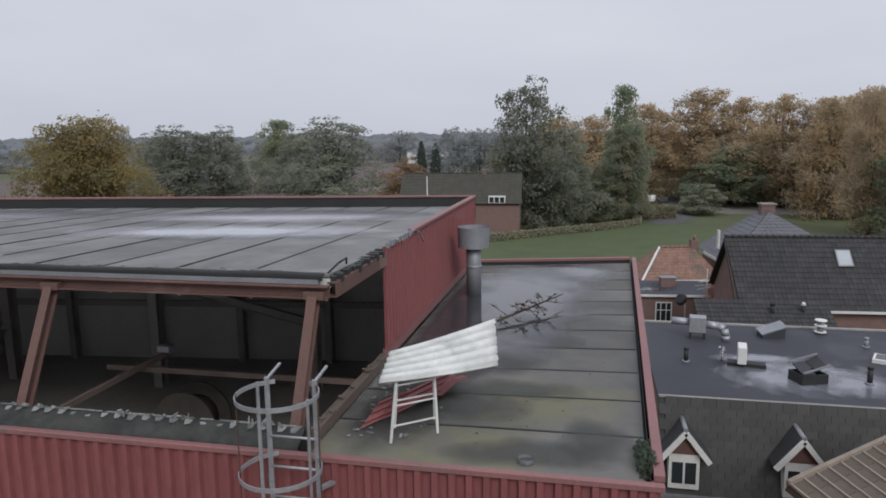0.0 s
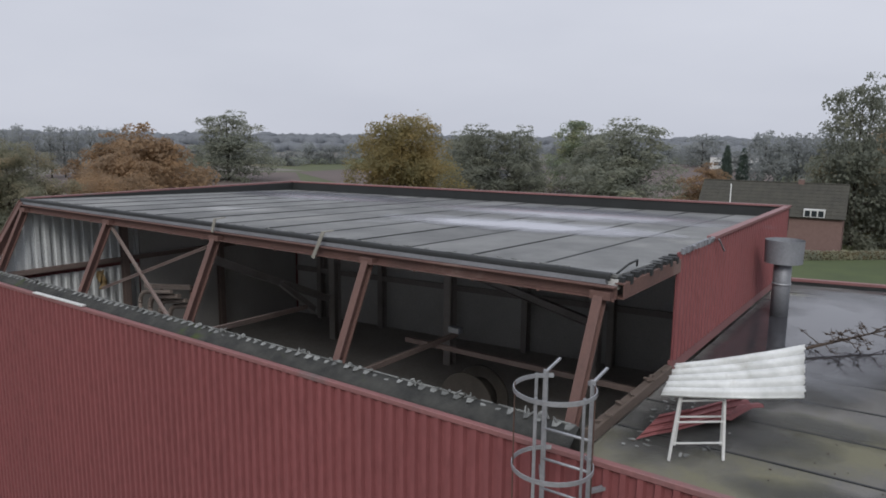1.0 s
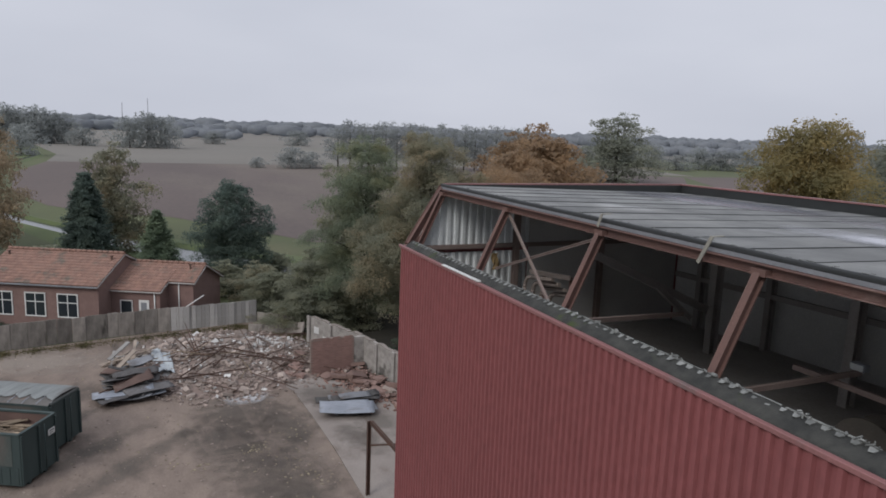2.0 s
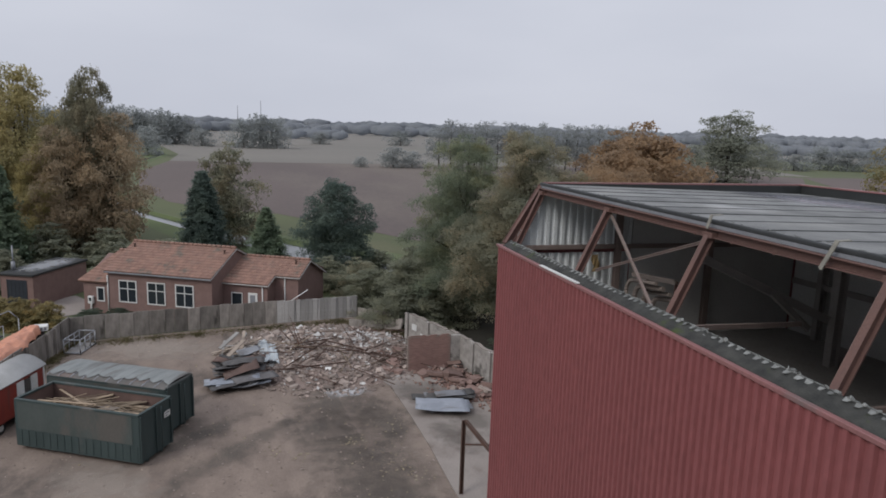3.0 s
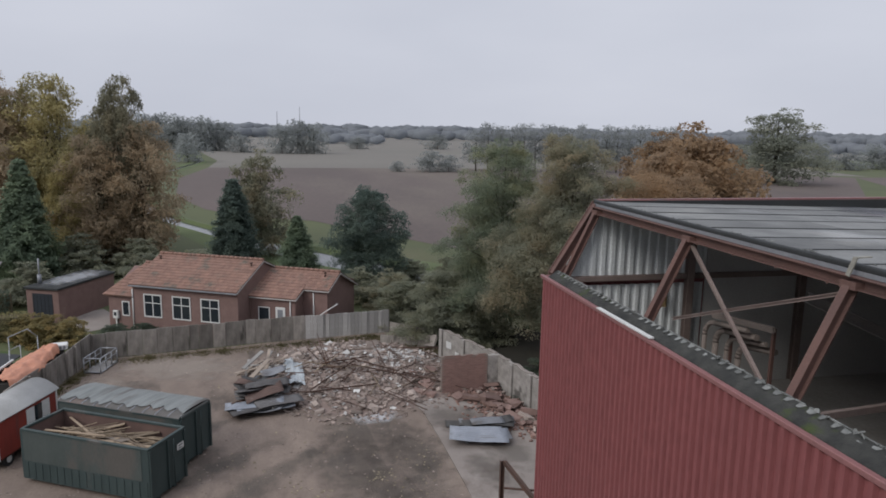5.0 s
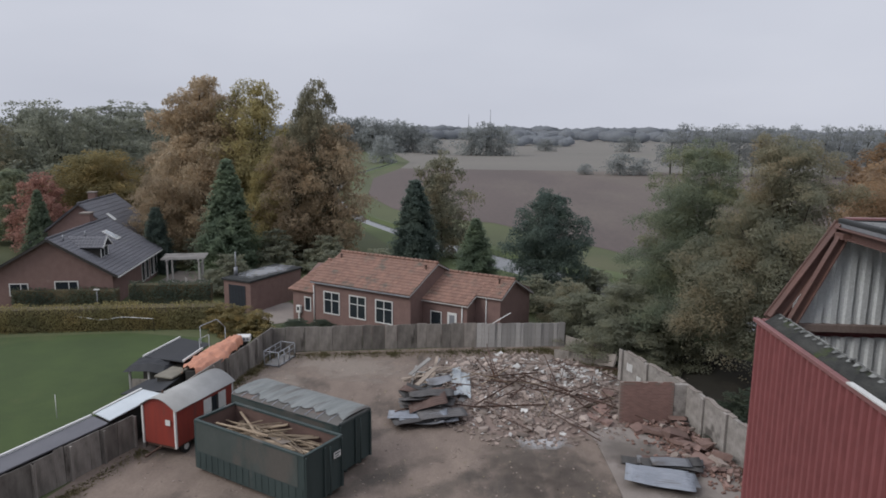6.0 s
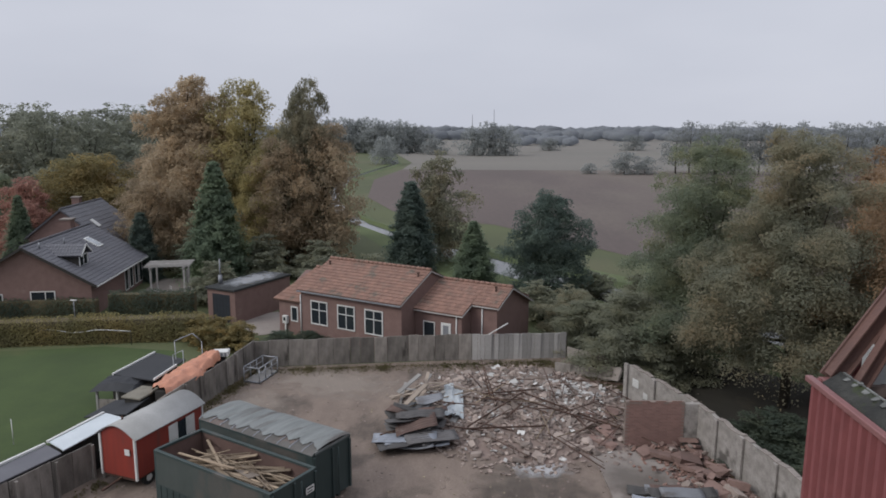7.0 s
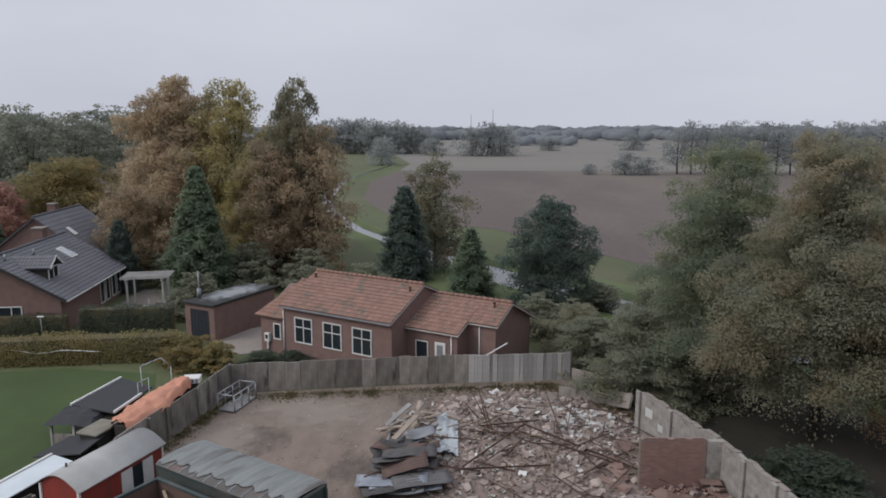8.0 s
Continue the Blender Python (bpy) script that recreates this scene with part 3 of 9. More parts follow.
def put_tree(proto, x, y, height, radius, wide=4.0, turn=0.0, z=0.0):
    """A copy of a model tree that is 10 m high and has the half width given."""
    c = copy_thing(proto, pose(x, y, z, 0, 0, turn))
    c.scale = (radius / wide, radius / wide, height / 10)
    return c


# ---- ground ----
RND = random.Random(7)
bm = bmesh.new()
ring = [(math.cos(2 * math.pi * i / 64), math.sin(2 * math.pi * i / 64)) for i in range(64)]
flat(bm, [(x * 3500, y * 3500) for x, y in ring], 0.0)
setting("ground", bm, M_GRASSGROUND, "rough damp grass that reaches to the horizon", "ground")

bm = flat(bmesh.new(), [(-46.6, -12.9), (-50.2, 5.6), (-45.0, 9.0), (-31, 12.2), (-20, 15.2), (-15.3, 16), (-15.3, 4.1), (6, 4.1), (12, -60), (-22, -60), (-27.5, -16.6)], 0.012)
setting("yard", bm, M_DIRT, "bare trampled dirt yard with damp dark patches", "yard")
bm = prism(bmesh.new(), [(-37.2, 4.95), (-35.6, 5.4), (-32.2, 5.62), (-28.2, 5.78), (-24.7, 5.8), (-15.2, 6.1), (-15.2, 14.5), (-33.5, 11.2), (-37.4, 9.9)], 0.0, 0.05)
setting("concrete_slab", bm, M_SLAB, "old stained concrete floor slab of a demolished shed", "pavement")
bm = flat(bmesh.new(), [(-28.5, -17.2), (-36.5, -17.0), (-44.5, -16.3), (-49.2, -18.5), (-49.8, -24), (-47.3, -34), (-42, -48), (-24, -44)], 0.02)
setting("lawn", bm, M_LAWN, "short mown green lawn behind the yard fence", "lawn")
FIELD = [(-84, 17.3), (-93, 12), (-110, 1.5), (-116, -8.5), (-126, -16), (-150, -24.5), (-200, -31.5), (-250, -30), (-254, 130), (-210, 190), (-60, 60), (-70, 34)]
setting("ploughed_field", flat(bmesh.new(), FIELD, 0.03), M_PLOUGH, "dark brown freshly ploughed field", "field")
setting("north_field", flat(bmesh.new(), [(-60.5, 59), (-72, 78), (-130, 140), (-211, 191), (-216, 415), (-70, 415), (-45, 240), (-58, 160), (-50, 95)], 0.034), M_PLOUGH, "dull brown field north of the hall", "field")
setting("stubble_field", flat(bmesh.new(), [(-250.5, -30), (-300, -32), (-440, -60), (-445, 260), (-215, 200), (-254.5, 130)], 0.03), M_STUBBLE, "paler harvested field beyond the ploughed one", "field")
setting("far_field", flat(bmesh.new(), [(-440.5, -59), (-620, -110), (-2600, -500), (-2600, 2400), (-300, 2400), (-215, 420), (-445.5, 261)], 0.05), M_STUBBLE, "pale fields that stretch to the horizon", "field")
setting("thicket_floor", flat(bmesh.new(), [(-50.6, 5.4), (-45.2, 9.2), (-31, 12.6), (-20, 15.4), (-15.6, 16.2), (-15.6, 30), (-40, 30), (-56, 18), (-56, 6)], 0.014), M_SOIL, "leaf litter under the trees, darkened as their shade", "ground")
setting("east_field", flat(bmesh.new(), [(20, 128), (70, 128), (110, 170), (60, 168), (28, 152)], 0.03), M_STUBBLE, "dry brown field beside the lane", "field")
setting("meadow", flat(bmesh.new(), [(-22, 62), (14, 60), (20, 84), (19, 104), (13.5, 115), (8, 109.5), (-1, 100.5), (-13, 90), (-22, 84)], 0.02), mat("meadow_grass", (0.085, 0.110, 0.044), (0.068, 0.088, 0.039), (0.108, 0.112, 0.060), scale=0.3, fine=6, rough=0.95), "bright green meadow behind the hall", "meadow")
setting("lane", flat(bmesh.new(), [(9, 112), (14, 112), (19, 124), (22, 150), (10, 170), (5, 170), (15, 148), (14, 126)], 0.035), M_ASPHALT, "narrow asphalt lane between hedges", "road")

# canal, its two grass banks and the far bend
CANAL = [(-44, 34), (-55, 22), (-68, 10.6), (-78, 2.4), (-88.7, -4.9), (-100, -12.4), (-110.6, -18.6), (-122, -23.5), (-150, -32), (-200, -39), (-250, -38), (-285, -37), (-320, -43), (-370, -58)]


def strip(bm, line, a, b, z0, z1):
    """A ribbon along a line, from offset a to offset b to its side, with a height at each edge."""
    rows = []
    for i, (x, y) in enumerate(line):
        (xa, ya), (xb, yb) = line[max(0, i - 1)], line[min(len(line) - 1, i + 1)]
        k = math.hypot(xb - xa, yb - ya)
        nx, ny = -(yb - ya) / k, (xb - xa) / k
        w = 1.1 if x > -80 else max(0.5, 1.1 + (x + 80) / 30)
        rows.append((bm.verts.new((x + nx * a * w, y + ny * a * w, z0)), bm.verts.new((x + nx * b * w, y + ny * b * w, z1))))
    for (p, q), (r, s) in zip(rows, rows[1:]):
        bm.faces.new((p, q, s, r))
    return bm


setting("canal", strip(bmesh.new(), CANAL, -1.75, 2.5, 0.05, 0.05), M_CANAL, "narrow still canal reflecting the grey sky", "water")
for lo_, hi_ in ((1.7, 2.6), (-2.6, -1.7)):
    top_ = 0.16 if lo_ > 0 else 0.42
    bm = strip(bmesh.new(), CANAL, *((2.45, 3.0) if lo_ > 0 else (hi_, lo_)), 0.04, top_)
    strip(bm, CANAL, *((3.0, 8.0) if lo_ > 0 else (-2.6, -6.0)), top_, 0.015)
    bmesh.ops.recalc_face_normals(bm, faces=bm.faces)
    setting("canal_bank", bm, mat("bank_grass", (0.10, 0.128, 0.048), (0.078, 0.098, 0.042), (0.135, 0.118, 0.06), scale=0.12, fine=4, rough=0.95), "low grassy canal bank", "bank")

# inner steel, its colour lifted against the dimness of the hall
M_INNERSTEEL = mat("lifted_inner_steel", (0.40, 0.37, 0.35), (0.30, 0.28, 0.26), scale=1.5, rough=0.85)
# ---- the red hall ----
XL, XR, XE = -15.45, -2.6, 0.62
CAPZ, ROOFZ = 11.42, 12.85
hall = thing("industrial_hall", "red corrugated steel hall with its front roof edge torn open", "building", (0, 0, 0))
hall["kind"] = "structure"
bm = ribbed(bmesh.new(), (XL, 4.0, 0.0), (XE - XL, 0, 0), (0, 0, CAPZ - 0.055), (0, -1, 0), 0.155, 0.044, 0.02)
part("front_wall", bm, M_RED, hall, "red corrugated steel cladding")
bm = bmesh.new()
box(bm, (XL - 0.02, 4.045, 0.0), (XL + 0.06, 13.0, 11.4))
part("end_wall", bm, M_RED, hall)
bm = ribbed(bmesh.new(), (XL + 0.07, 4.2, 0.3), (0, 3.2, 0), (0, 0, 10.9), (1, 0, 0), 0.2, 0.04, 0.02)
for i in range(15):
    # upper liner, cut to the slope of the raking front
    y = 4.42 + i * 0.2
    za, zb, zc = (min(12.6, 11.5 + (v - 4.32) * 1.62) for v in (y, y + 0.09, y + 0.19))
    x = XL + 0.09
    q = [bm.verts.new(c) for c in ((x, y, 11.36), (x, y + 0.09, 11.36), (x, y + 0.09, zb), (x, y, za), (x + 0.04, y + 0.11, 11.36), (x + 0.04, y + 0.19, 11.36), (x + 0.04, y + 0.19, zc), (x + 0.04, y + 0.11, zb), (x, y + 0.2, 11.36), (x, y + 0.2, zc))]
    for f in ((0, 1, 2, 3), (1, 4, 7, 2), (4, 5, 6, 7), (5, 8, 9, 6)):
        bm.faces.new([q[k] for k in f])
part("end_wall_liner", bm, M_INSIDE, hall, "pale corrugated liner sheets")
# put where the end wall sinks into shade; grey lifted to brighten it
part("sooty_end_panel", box(bmesh.new(), (XL + 0.075, 7.43, 0.3), (XL + 0.12, 12.3, 12.55)), mat("lifted_grey_panel", (0.50, 0.49, 0.47), (0.40, 0.39, 0.375), scale=0.6, rough=0.95), hall, "grey panels in place of the end wall's dark depth")
bm = bmesh.new()
beam(bm, (XL + 0.16, 4.3, 11.35), (XL + 0.16, 12.2, 11.35), 0.1, 0.10)
for y in (7.0, 9.6):
    h_beam(bm, (XL + 0.22, y, 0), (XL + 0.22, y, 12.6), 0.14, 0.14, (1, 0, 0))
part("end_wall_rail", bm, M_DUST, hall)
bm = bmesh.new()
slab(bm, [(XL, 12.42, 0), (XR, 13.9, 0), (XR, 13.9, 12.5), (XL, 12.42, 12.55)], 0.15)
slab(bm, [(XR, 13.9, 0), (XE, 14.6, 0), (XE, 14.6, 11.1), (XR, 13.9, 11.1)], 0.15)
part("back_wall", bm, M_INNERWALL, hall, "grey back wall panels, lifted in colour against the dim inside")
for i in range(6):
    bm = bmesh.new()
    x = XL + 1.2 + i * 2.1
    y = 12.42 + (x - XL) / (XE - XL) * 1.78 - 0.28
    h_beam(bm, (x, y, 0), (x, y, 12.5), 0.16, 0.2, (0, 1, 0))
    part("back_wall_column", bm, M_INNERSTEEL, hall)
for z in (8.3, 10.4):
    part("back_wall_rail", beam(bmesh.new(), (XL + 0.3, 12.2, z), (XR, 13.6, z), 0.08, 0.14), M_INNERSTEEL, hall)
bm = bmesh.new()
box(bm, (XR - 0.02, 4.35, 0), (XR + 0.06, 13.9, 11.12))
part("partition_wall", bm, M_INNERWALL, hall)
# floor colour made pale to brighten the inside by bounced light
bm = prism(bmesh.new(), [(XL, 4.05), (XE, 4.05), (XE, 14.2), (XL, 12.4)], -0.1, 0.06)
part("hall_floor", bm, mat("pale_hall_floor", (0.42, 0.40, 0.37), (0.33, 0.31, 0.29), (0.24, 0.21, 0.19), scale=0.6, fine=14, rough=0.9), hall)
# floor added below the opening: carries the reel and bounces light inside
bm = bmesh.new()
slab(bm, [(XL + 0.15, 4.3, 9.02), (XR - 0.05, 4.3, 9.02), (XR - 0.05, 13.7, 9.02), (XL + 0.15, 12.3, 9.02)], 0.22)
part("upper_floor", bm, mat("pale_bounce_planks", (0.38, 0.36, 0.335), (0.30, 0.28, 0.26), (0.22, 0.20, 0.18), scale=0.7, fine=14, rough=0.95), hall, "upper floor added under the reel to bounce light into the hall")
# parapet trims
bm = bmesh.new()
beam(bm, (XL - 0.05, 3.9825, CAPZ - 0.03), (XE + 0.05, 3.9825, CAPZ - 0.06), 0.075, 0.06, bev=0.008)
part("front_cap", bm, M_REDCAP, hall, "faded red metal coping")
bm = bmesh.new()
box(bm, (XL - 0.035, 4.07, CAPZ - 0.06), (XL + 0.09, 4.6, CAPZ - 0.01))
part("corner_cap", bm, M_REDCAP, hall)
bm = bmesh.new()
beam(bm, (-12.85, 3.96, CAPZ + 0.012), (-11.2, 3.985, CAPZ + 0.016), 0.07, 0.02)
part("loose_white_trim", bm, M_WHITE, hall, "loose white trim strip lying on the coping")
# torn gutter ledge behind the coping, narrower towards the far corner
def ledge(x):
    return 0.50 + 0.08 * min(1, max(0, (x - XL) / 6.5))


bm = bmesh.new()
n = 90
prev = None
for i in range(n + 1):
    x = XL + 0.1 + (XR - 0.1 - XL) * i / n
    w = 0.03 * noise.noise(Vector((x * 2.1, 0, 5)))
    row = [bm.verts.new((x, 4.04 + (y - 4.04) * ledge(x), z)) for y, z in ((4.05, CAPZ - 0.06), (4.08 + w, CAPZ - 0.015), (4.26, CAPZ + 0.045 + w), (4.40 + 0.4 * w, CAPZ + 0.10 + w * 0.5), (4.44, CAPZ + 0.05), (4.44, CAPZ - 0.35))]
    if prev:
        for a, b, c, d in zip(prev, prev[1:], row[1:], row):
            bm.faces.new((a, b, c, d)).smooth = True
    prev = row
bmesh.ops.recalc_face_normals(bm, faces=bm.faces)
part("gutter_ledge", bm, M_GUTTER, hall, "dark mossy gutter felt")
bm = bmesh.new()
for i in range(78):
    x = XL + 0.3 + i * 0.162 + RND.uniform(-0.02, 0.02)
    m = pose(x, 4.04 + 0.315 * ledge(x), CAPZ + 0.085, RND.uniform(18, 26), 0, RND.uniform(-5, 5))
    w, h = RND.uniform(0.04, 0.062), RND.uniform(0.03, 0.05)
    v8 = [bm.verts.new(m @ Vector(p)) for z in (-0.003, 0.004) for p in ((-w * 0.45, -h, z), (w * 0.4, -h * RND.uniform(0.7, 1), z), (w, h, z), (-w, h, z))]
    for f in ((3, 2, 1, 0), (4, 5, 6, 7), (0, 1, 5, 4), (1, 2, 6, 5), (2, 3, 7, 6), (3, 0, 4, 7)):
        bm.faces.new([v8[i] for i in f])
    if RND.random() < 0.3:
        shard(bm, RND, RND.uniform(0.01, 0.035), RND.uniform(0.015, 0.04), 0.01, pose(x + 0.05, 4.04 + 0.345 * ledge(x), CAPZ + 0.115, RND.uniform(-60, 60), RND.uniform(-40, 40), RND.uniform(0, 180)))
for cx in (-6.35, -4.55, -3.1, -7.9, -3.9, -2.95):
    for _ in range(8):
        shard(bm, RND, RND.uniform(0.006, 0.012), RND.uniform(0.02, 0.06), 0.006, pose(cx + RND.uniform(-0.12, 0.12), 4.04 + 0.36 * ledge(cx) + RND.uniform(-0.02, 0.02), CAPZ + 0.105 + RND.uniform(0, 0.03), RND.uniform(-70, 70), RND.uniform(-60, 60), RND.uniform(0, 180)))
for i in range(60):
    x0, x1 = XL + 0.15 + (XR - 0.2 - XL) * i / 60, XL + 0.15 + (XR - 0.2 - XL) * (i + RND.uniform(0.6, 1.0)) / 60
    beam(bm, (x0, 4.04 + 0.372 * ledge(x0), CAPZ + 0.104), (x1, 4.04 + 0.372 * ledge(x1), CAPZ + 0.104), 0.02, 0.012)
part("torn_fibre_edge", bm, M_SCRAP, hall, "torn pale fibre-cement shreds")["kind"] = "stuff"
# frame: raking posts, braces, top beam
POSTS = (-15.2, -12.0, -8.93, -5.84, -2.72)
for x in POSTS:
    bm = bmesh.new()
    h_beam(bm, (x - 0.025, 4.12, 10.9), (x - 0.015, 4.93, 12.66), 0.104, 0.125, (0, -1, 0.4), 0.014)
    box(bm, (x - 0.11, 4.86, 12.62), (x + 0.11, 5.0, 12.70))
    part("raking_post", bm, M_STEEL, hall, "red-brown painted steel post")
for a, b in (((-11.95, 4.95, 12.56), (-9.55, 4.44, 11.42)), ((-9.0, 4.95, 12.56), (-11.6, 4.52, 11.58))):
    bm = bmesh.new()
    channel(bm, a, b, 0.042, 0.045)
    part("brace", bm, M_DUST, hall, "dusty brown steel brace")
bm = bmesh.new()
channel(bm, (XR + 0.02, 4.93, 12.69), (XL + 0.05, 4.93, 12.69), 0.1, 0.13)
for x in [XL + 0.4 + i * 0.83 for i in range(16)]:
    box(bm, (x, 4.875, 12.61), (x + 0.03, 4.882, 12.64))
part("eaves_beam", bm, M_STEEL, hall, "red-brown steel eaves channel")
bm = bmesh.new()
channel(bm, (XR + 0.03, 5.0, 12.70), (XR + 0.03, 6.85, 12.70), 0.1, 0.16)
part("verge_beam", bm, M_STEEL, hall)
bm = bmesh.new()
h_beam(bm, (XL + 0.02, 4.2, 11.42), (XL + 0.02, 5.02, 12.76), 0.14, 0.16, (0, -1, 0.4))
beam(bm, (XL - 0.06, 4.14, 11.42), (XL - 0.06, 5.0, 12.82), 0.03, 0.1, (0, -1, 0.4))
part("end_rafter", bm, M_STEEL, hall)
# gable infill above the end wall
bm = bmesh.new()
slab(bm, [(XL + 0.02, 5.06, 12.70), (XL + 0.02, 12.3, 12.60), (XL + 0.02, 12.3, 11.4), (XL + 0.02, 4.32, 11.4)], 0.03)
part("end_gable", bm, M_RED, hall)
# upper side wall above the annex
bm = ribbed(bmesh.new(), (XR + 0.05, 6.82, 11.5), (0, 7.2, 0), (0, 0, 1.36), (1, 0, 0), 0.15, 0.028, 0.02)
part("upper_side_wall", bm, M_RED, hall, "bright red corrugated side cladding")
bm = bmesh.new()
box(bm, (XR - 0.02, 8.3, 12.86), (XR + 0.1, 14.04, 12.90))
box(bm, (XR + 0.0, 6.82, 11.35), (XR + 0.06, 14.0, 11.5))
part("side_wall_trim", bm, M_REDCAP, hall)
bm = bmesh.new()
for i in range(11):
    y = 6.9 + i * 0.13
    shard(bm, RND, 0.03, 0.025, 0.04, pose(XR + 0.08, y, 12.87, RND.uniform(-20, 20), RND.uniform(-20, 20), 0))
beam(bm, (XR + 0.13, 8.35, 12.86), (XR + 0.15, 8.62, 12.66), 0.02, 0.015)
part("torn_verge_flashing", bm, M_ZINC, hall)
# roof: deck, edge, parapets
bm = bmesh.new()
BACK = 12.66
slab(bm, [(XL, 5.02, ROOFZ - 0.04), (XR, 5.02, ROOFZ - 0.04), (XR, 13.96, BACK - 0.04), (XL, 12.26, BACK - 0.04)], 0.1)
part("roof_deck", bm, M_INNERWALL, hall)
n = 14
for i in range(n):
    x0, x1 = XL + (XR - XL) * i / n, XL + (XR - XL) * (i + 1) / n
    yb0, yb1 = 12.26 + (x0 - XL) * 0.1322, 12.26 + (x1 - XL) * 0.1322
    d = 0.004 * (i % 2)
    for k0, k1 in ((0.0, 0.36), (0.36, 0.70), (0.70, 1.0)):
        k0 += 0.05 * (i % 3 - 1) if k0 else 0
        k1 += 0.05 * (i % 3 - 1) if k1 < 1 else 0
        zf = lambda k: ROOFZ + (BACK - ROOFZ) * k
        q = [(x0 + 0.012, 5.03 + (yb0 - 5.03) * k0 + 0.008, zf(k0) + d), (x1 - 0.012, 5.03 + (yb1 - 5.03) * k0 + 0.008, zf(k0) + d),
             (x1 - 0.012, 5.03 + (yb1 - 5.03) * k1 - 0.008, zf(k1) + d), (x0 + 0.012, 5.03 + (yb0 - 5.03) * k1 - 0.008, zf(k1) + d)]
        part("roofing_sheet", slab(bmesh.new(), q, 0.03), M_ROOF, hall)
for i in range(1, n):
    x = XL + (XR - XL) * i / n
    yb = 12.26 + (x - XL) * 0.1322
    bm = bmesh.new()
    for k in range(8):
        ka, kb = k / 8, (k + 1) / 8
        j0, j1 = (0.012 * noise.noise(Vector((x * 3, q * 8, 7))) for q in (ka, kb))
        beam(bm, (x + j0, 5.05 + (yb - 5.07) * ka, zf(ka) + 0.004), (x + j1, 5.05 + (yb - 5.07) * kb, zf(kb) + 0.004), 0.028, 0.014)
    part("lap_seam", bm, M_RUBBER, hall)
bm = bmesh.new()
channel(bm, (XL, 4.99, ROOFZ - 0.055), (XR - 0.1, 4.99, ROOFZ - 0.055), 0.06, 0.07)
part("zinc_edge", bm, M_ZINC, hall, "dull zinc roof edging")
bm = bmesh.new()
prev = None
for i in range(61):
    x = XL + (XR - 0.05 - XL) * i / 60
    w = 0.012 * noise.noise(Vector((x * 1.7, 2, 1)))
    row = [bm.verts.new(p) for p in ((x, 4.962, ROOFZ - 0.05), (x, 4.952, ROOFZ + 0.006 + w), (x, 4.966, ROOFZ + 0.026 + w), (x, 5.03, ROOFZ + 0.026 + w), (x, 5.09 + 2 * w, ROOFZ + 0.008))]
    if prev:
        for a, b, c, d in zip(prev, prev[1:], row[1:], row):
            bm.faces.new((a, b, c, d)).smooth = True
    prev = row
bmesh.ops.recalc_face_normals(bm, faces=bm.faces)
part("rubber_edge", bm, M_RUBBER, hall, "black rubber roof edge strip")
bm = bmesh.new()
for i in range(90):
    x = RND.uniform(XL + 0.2, XR - 0.2)
    shard(bm, RND, RND.uniform(0.01, 0.06), RND.uniform(0.006, 0.018), 0.004, pose(x, 5.02 + RND.uniform(-0.04, 0.06), ROOFZ + 0.034, RND.uniform(-8, 8), RND.uniform(-8, 8), RND.uniform(-15, 15)))
part("edge_flakes", bm, M_SCRAP, hall, "pale flaking edge bitumen")["kind"] = "stuff"
for xt, zt, xb, zb in ((-8.86, 12.96, -8.92, 12.76), (-6.58, 12.96, -6.76, 12.60)):
    bm = bmesh.new()
    beam(bm, (xt, 4.86, zt), (xb, 4.84, zb), 0.055, 0.012, (0, -1, 0))
    beam(bm, (xt, 4.86, zt), (xt + 0.02, 5.02, zt + 0.01), 0.055, 0.012, (0, 0, 1))
    part("edge_clamp", bm, mat("dirty_strap", (0.30, 0.29, 0.25), (0.21, 0.20, 0.175), scale=6, rough=0.8), hall, "dirty loose edge strap")
bm = bmesh.new()
slab(bm, [(XL, 12.34, 12.88), (XR + 0.08, 14.06, 12.88), (XR + 0.08, 14.06, 12.4), (XL, 12.34, 12.4)], 0.06)
part("far_parapet", bm, M_RUBBER, hall, "dark felt-covered parapet")
bm = bmesh.new()
slab(bm, [(XL - 0.05, 12.25, 12.91), (XR + 0.1, 13.97, 12.91), (XR + 0.1, 14.1, 12.91), (XL - 0.05, 12.38, 12.91)], 0.035)
part("far_cap", bm, M_REDCAP, hall)
bm = bmesh.new()
slab(bm, [(XL - 0.05, 5.05, 12.885), (XL + 0.06, 5.05, 12.885), (XL + 0.06, 12.38, 12.91), (XL - 0.05, 12.38, 12.91)], 0.035)
box(bm, (XL - 0.02, 5.1, 12.62), (XL + 0.03, 12.36, 12.85))
part("end_cap", bm, M_REDCAP, hall)
part("end_upstand", slab(bmesh.new(), [(XL + 0.075, 5.12, 12.86), (XL + 0.1, 5.12, 12.86), (XL + 0.1, 12.3, 12.872), (XL + 0.075, 12.3, 12.872)], 0.3), M_RUBBER, hall)
# rough broken verge
bm = bmesh.new()
for i in range(16):
    y = 5.05 + i * 0.115
    box(bm, (XR - 0.06, y, ROOFZ - 0.10), (XR + 0.07 + RND.uniform(-0.03, 0.03), y + 0.07, ROOFZ - 0.03 + RND.uniform(0, 0.02)))
pipe(bm, [(XR - 0.05, 5.1, ROOFZ), (XR + 0.02, 5.25, ROOFZ + 0.09), (XR + 0.02, 5.5, ROOFZ + 0.1), (XR - 0.02, 5.6, ROOFZ + 0.02)], 0.012, 6)
part("broken_verge", bm, M_RUBBER, hall, "broken roof edge with loose purlin ends")


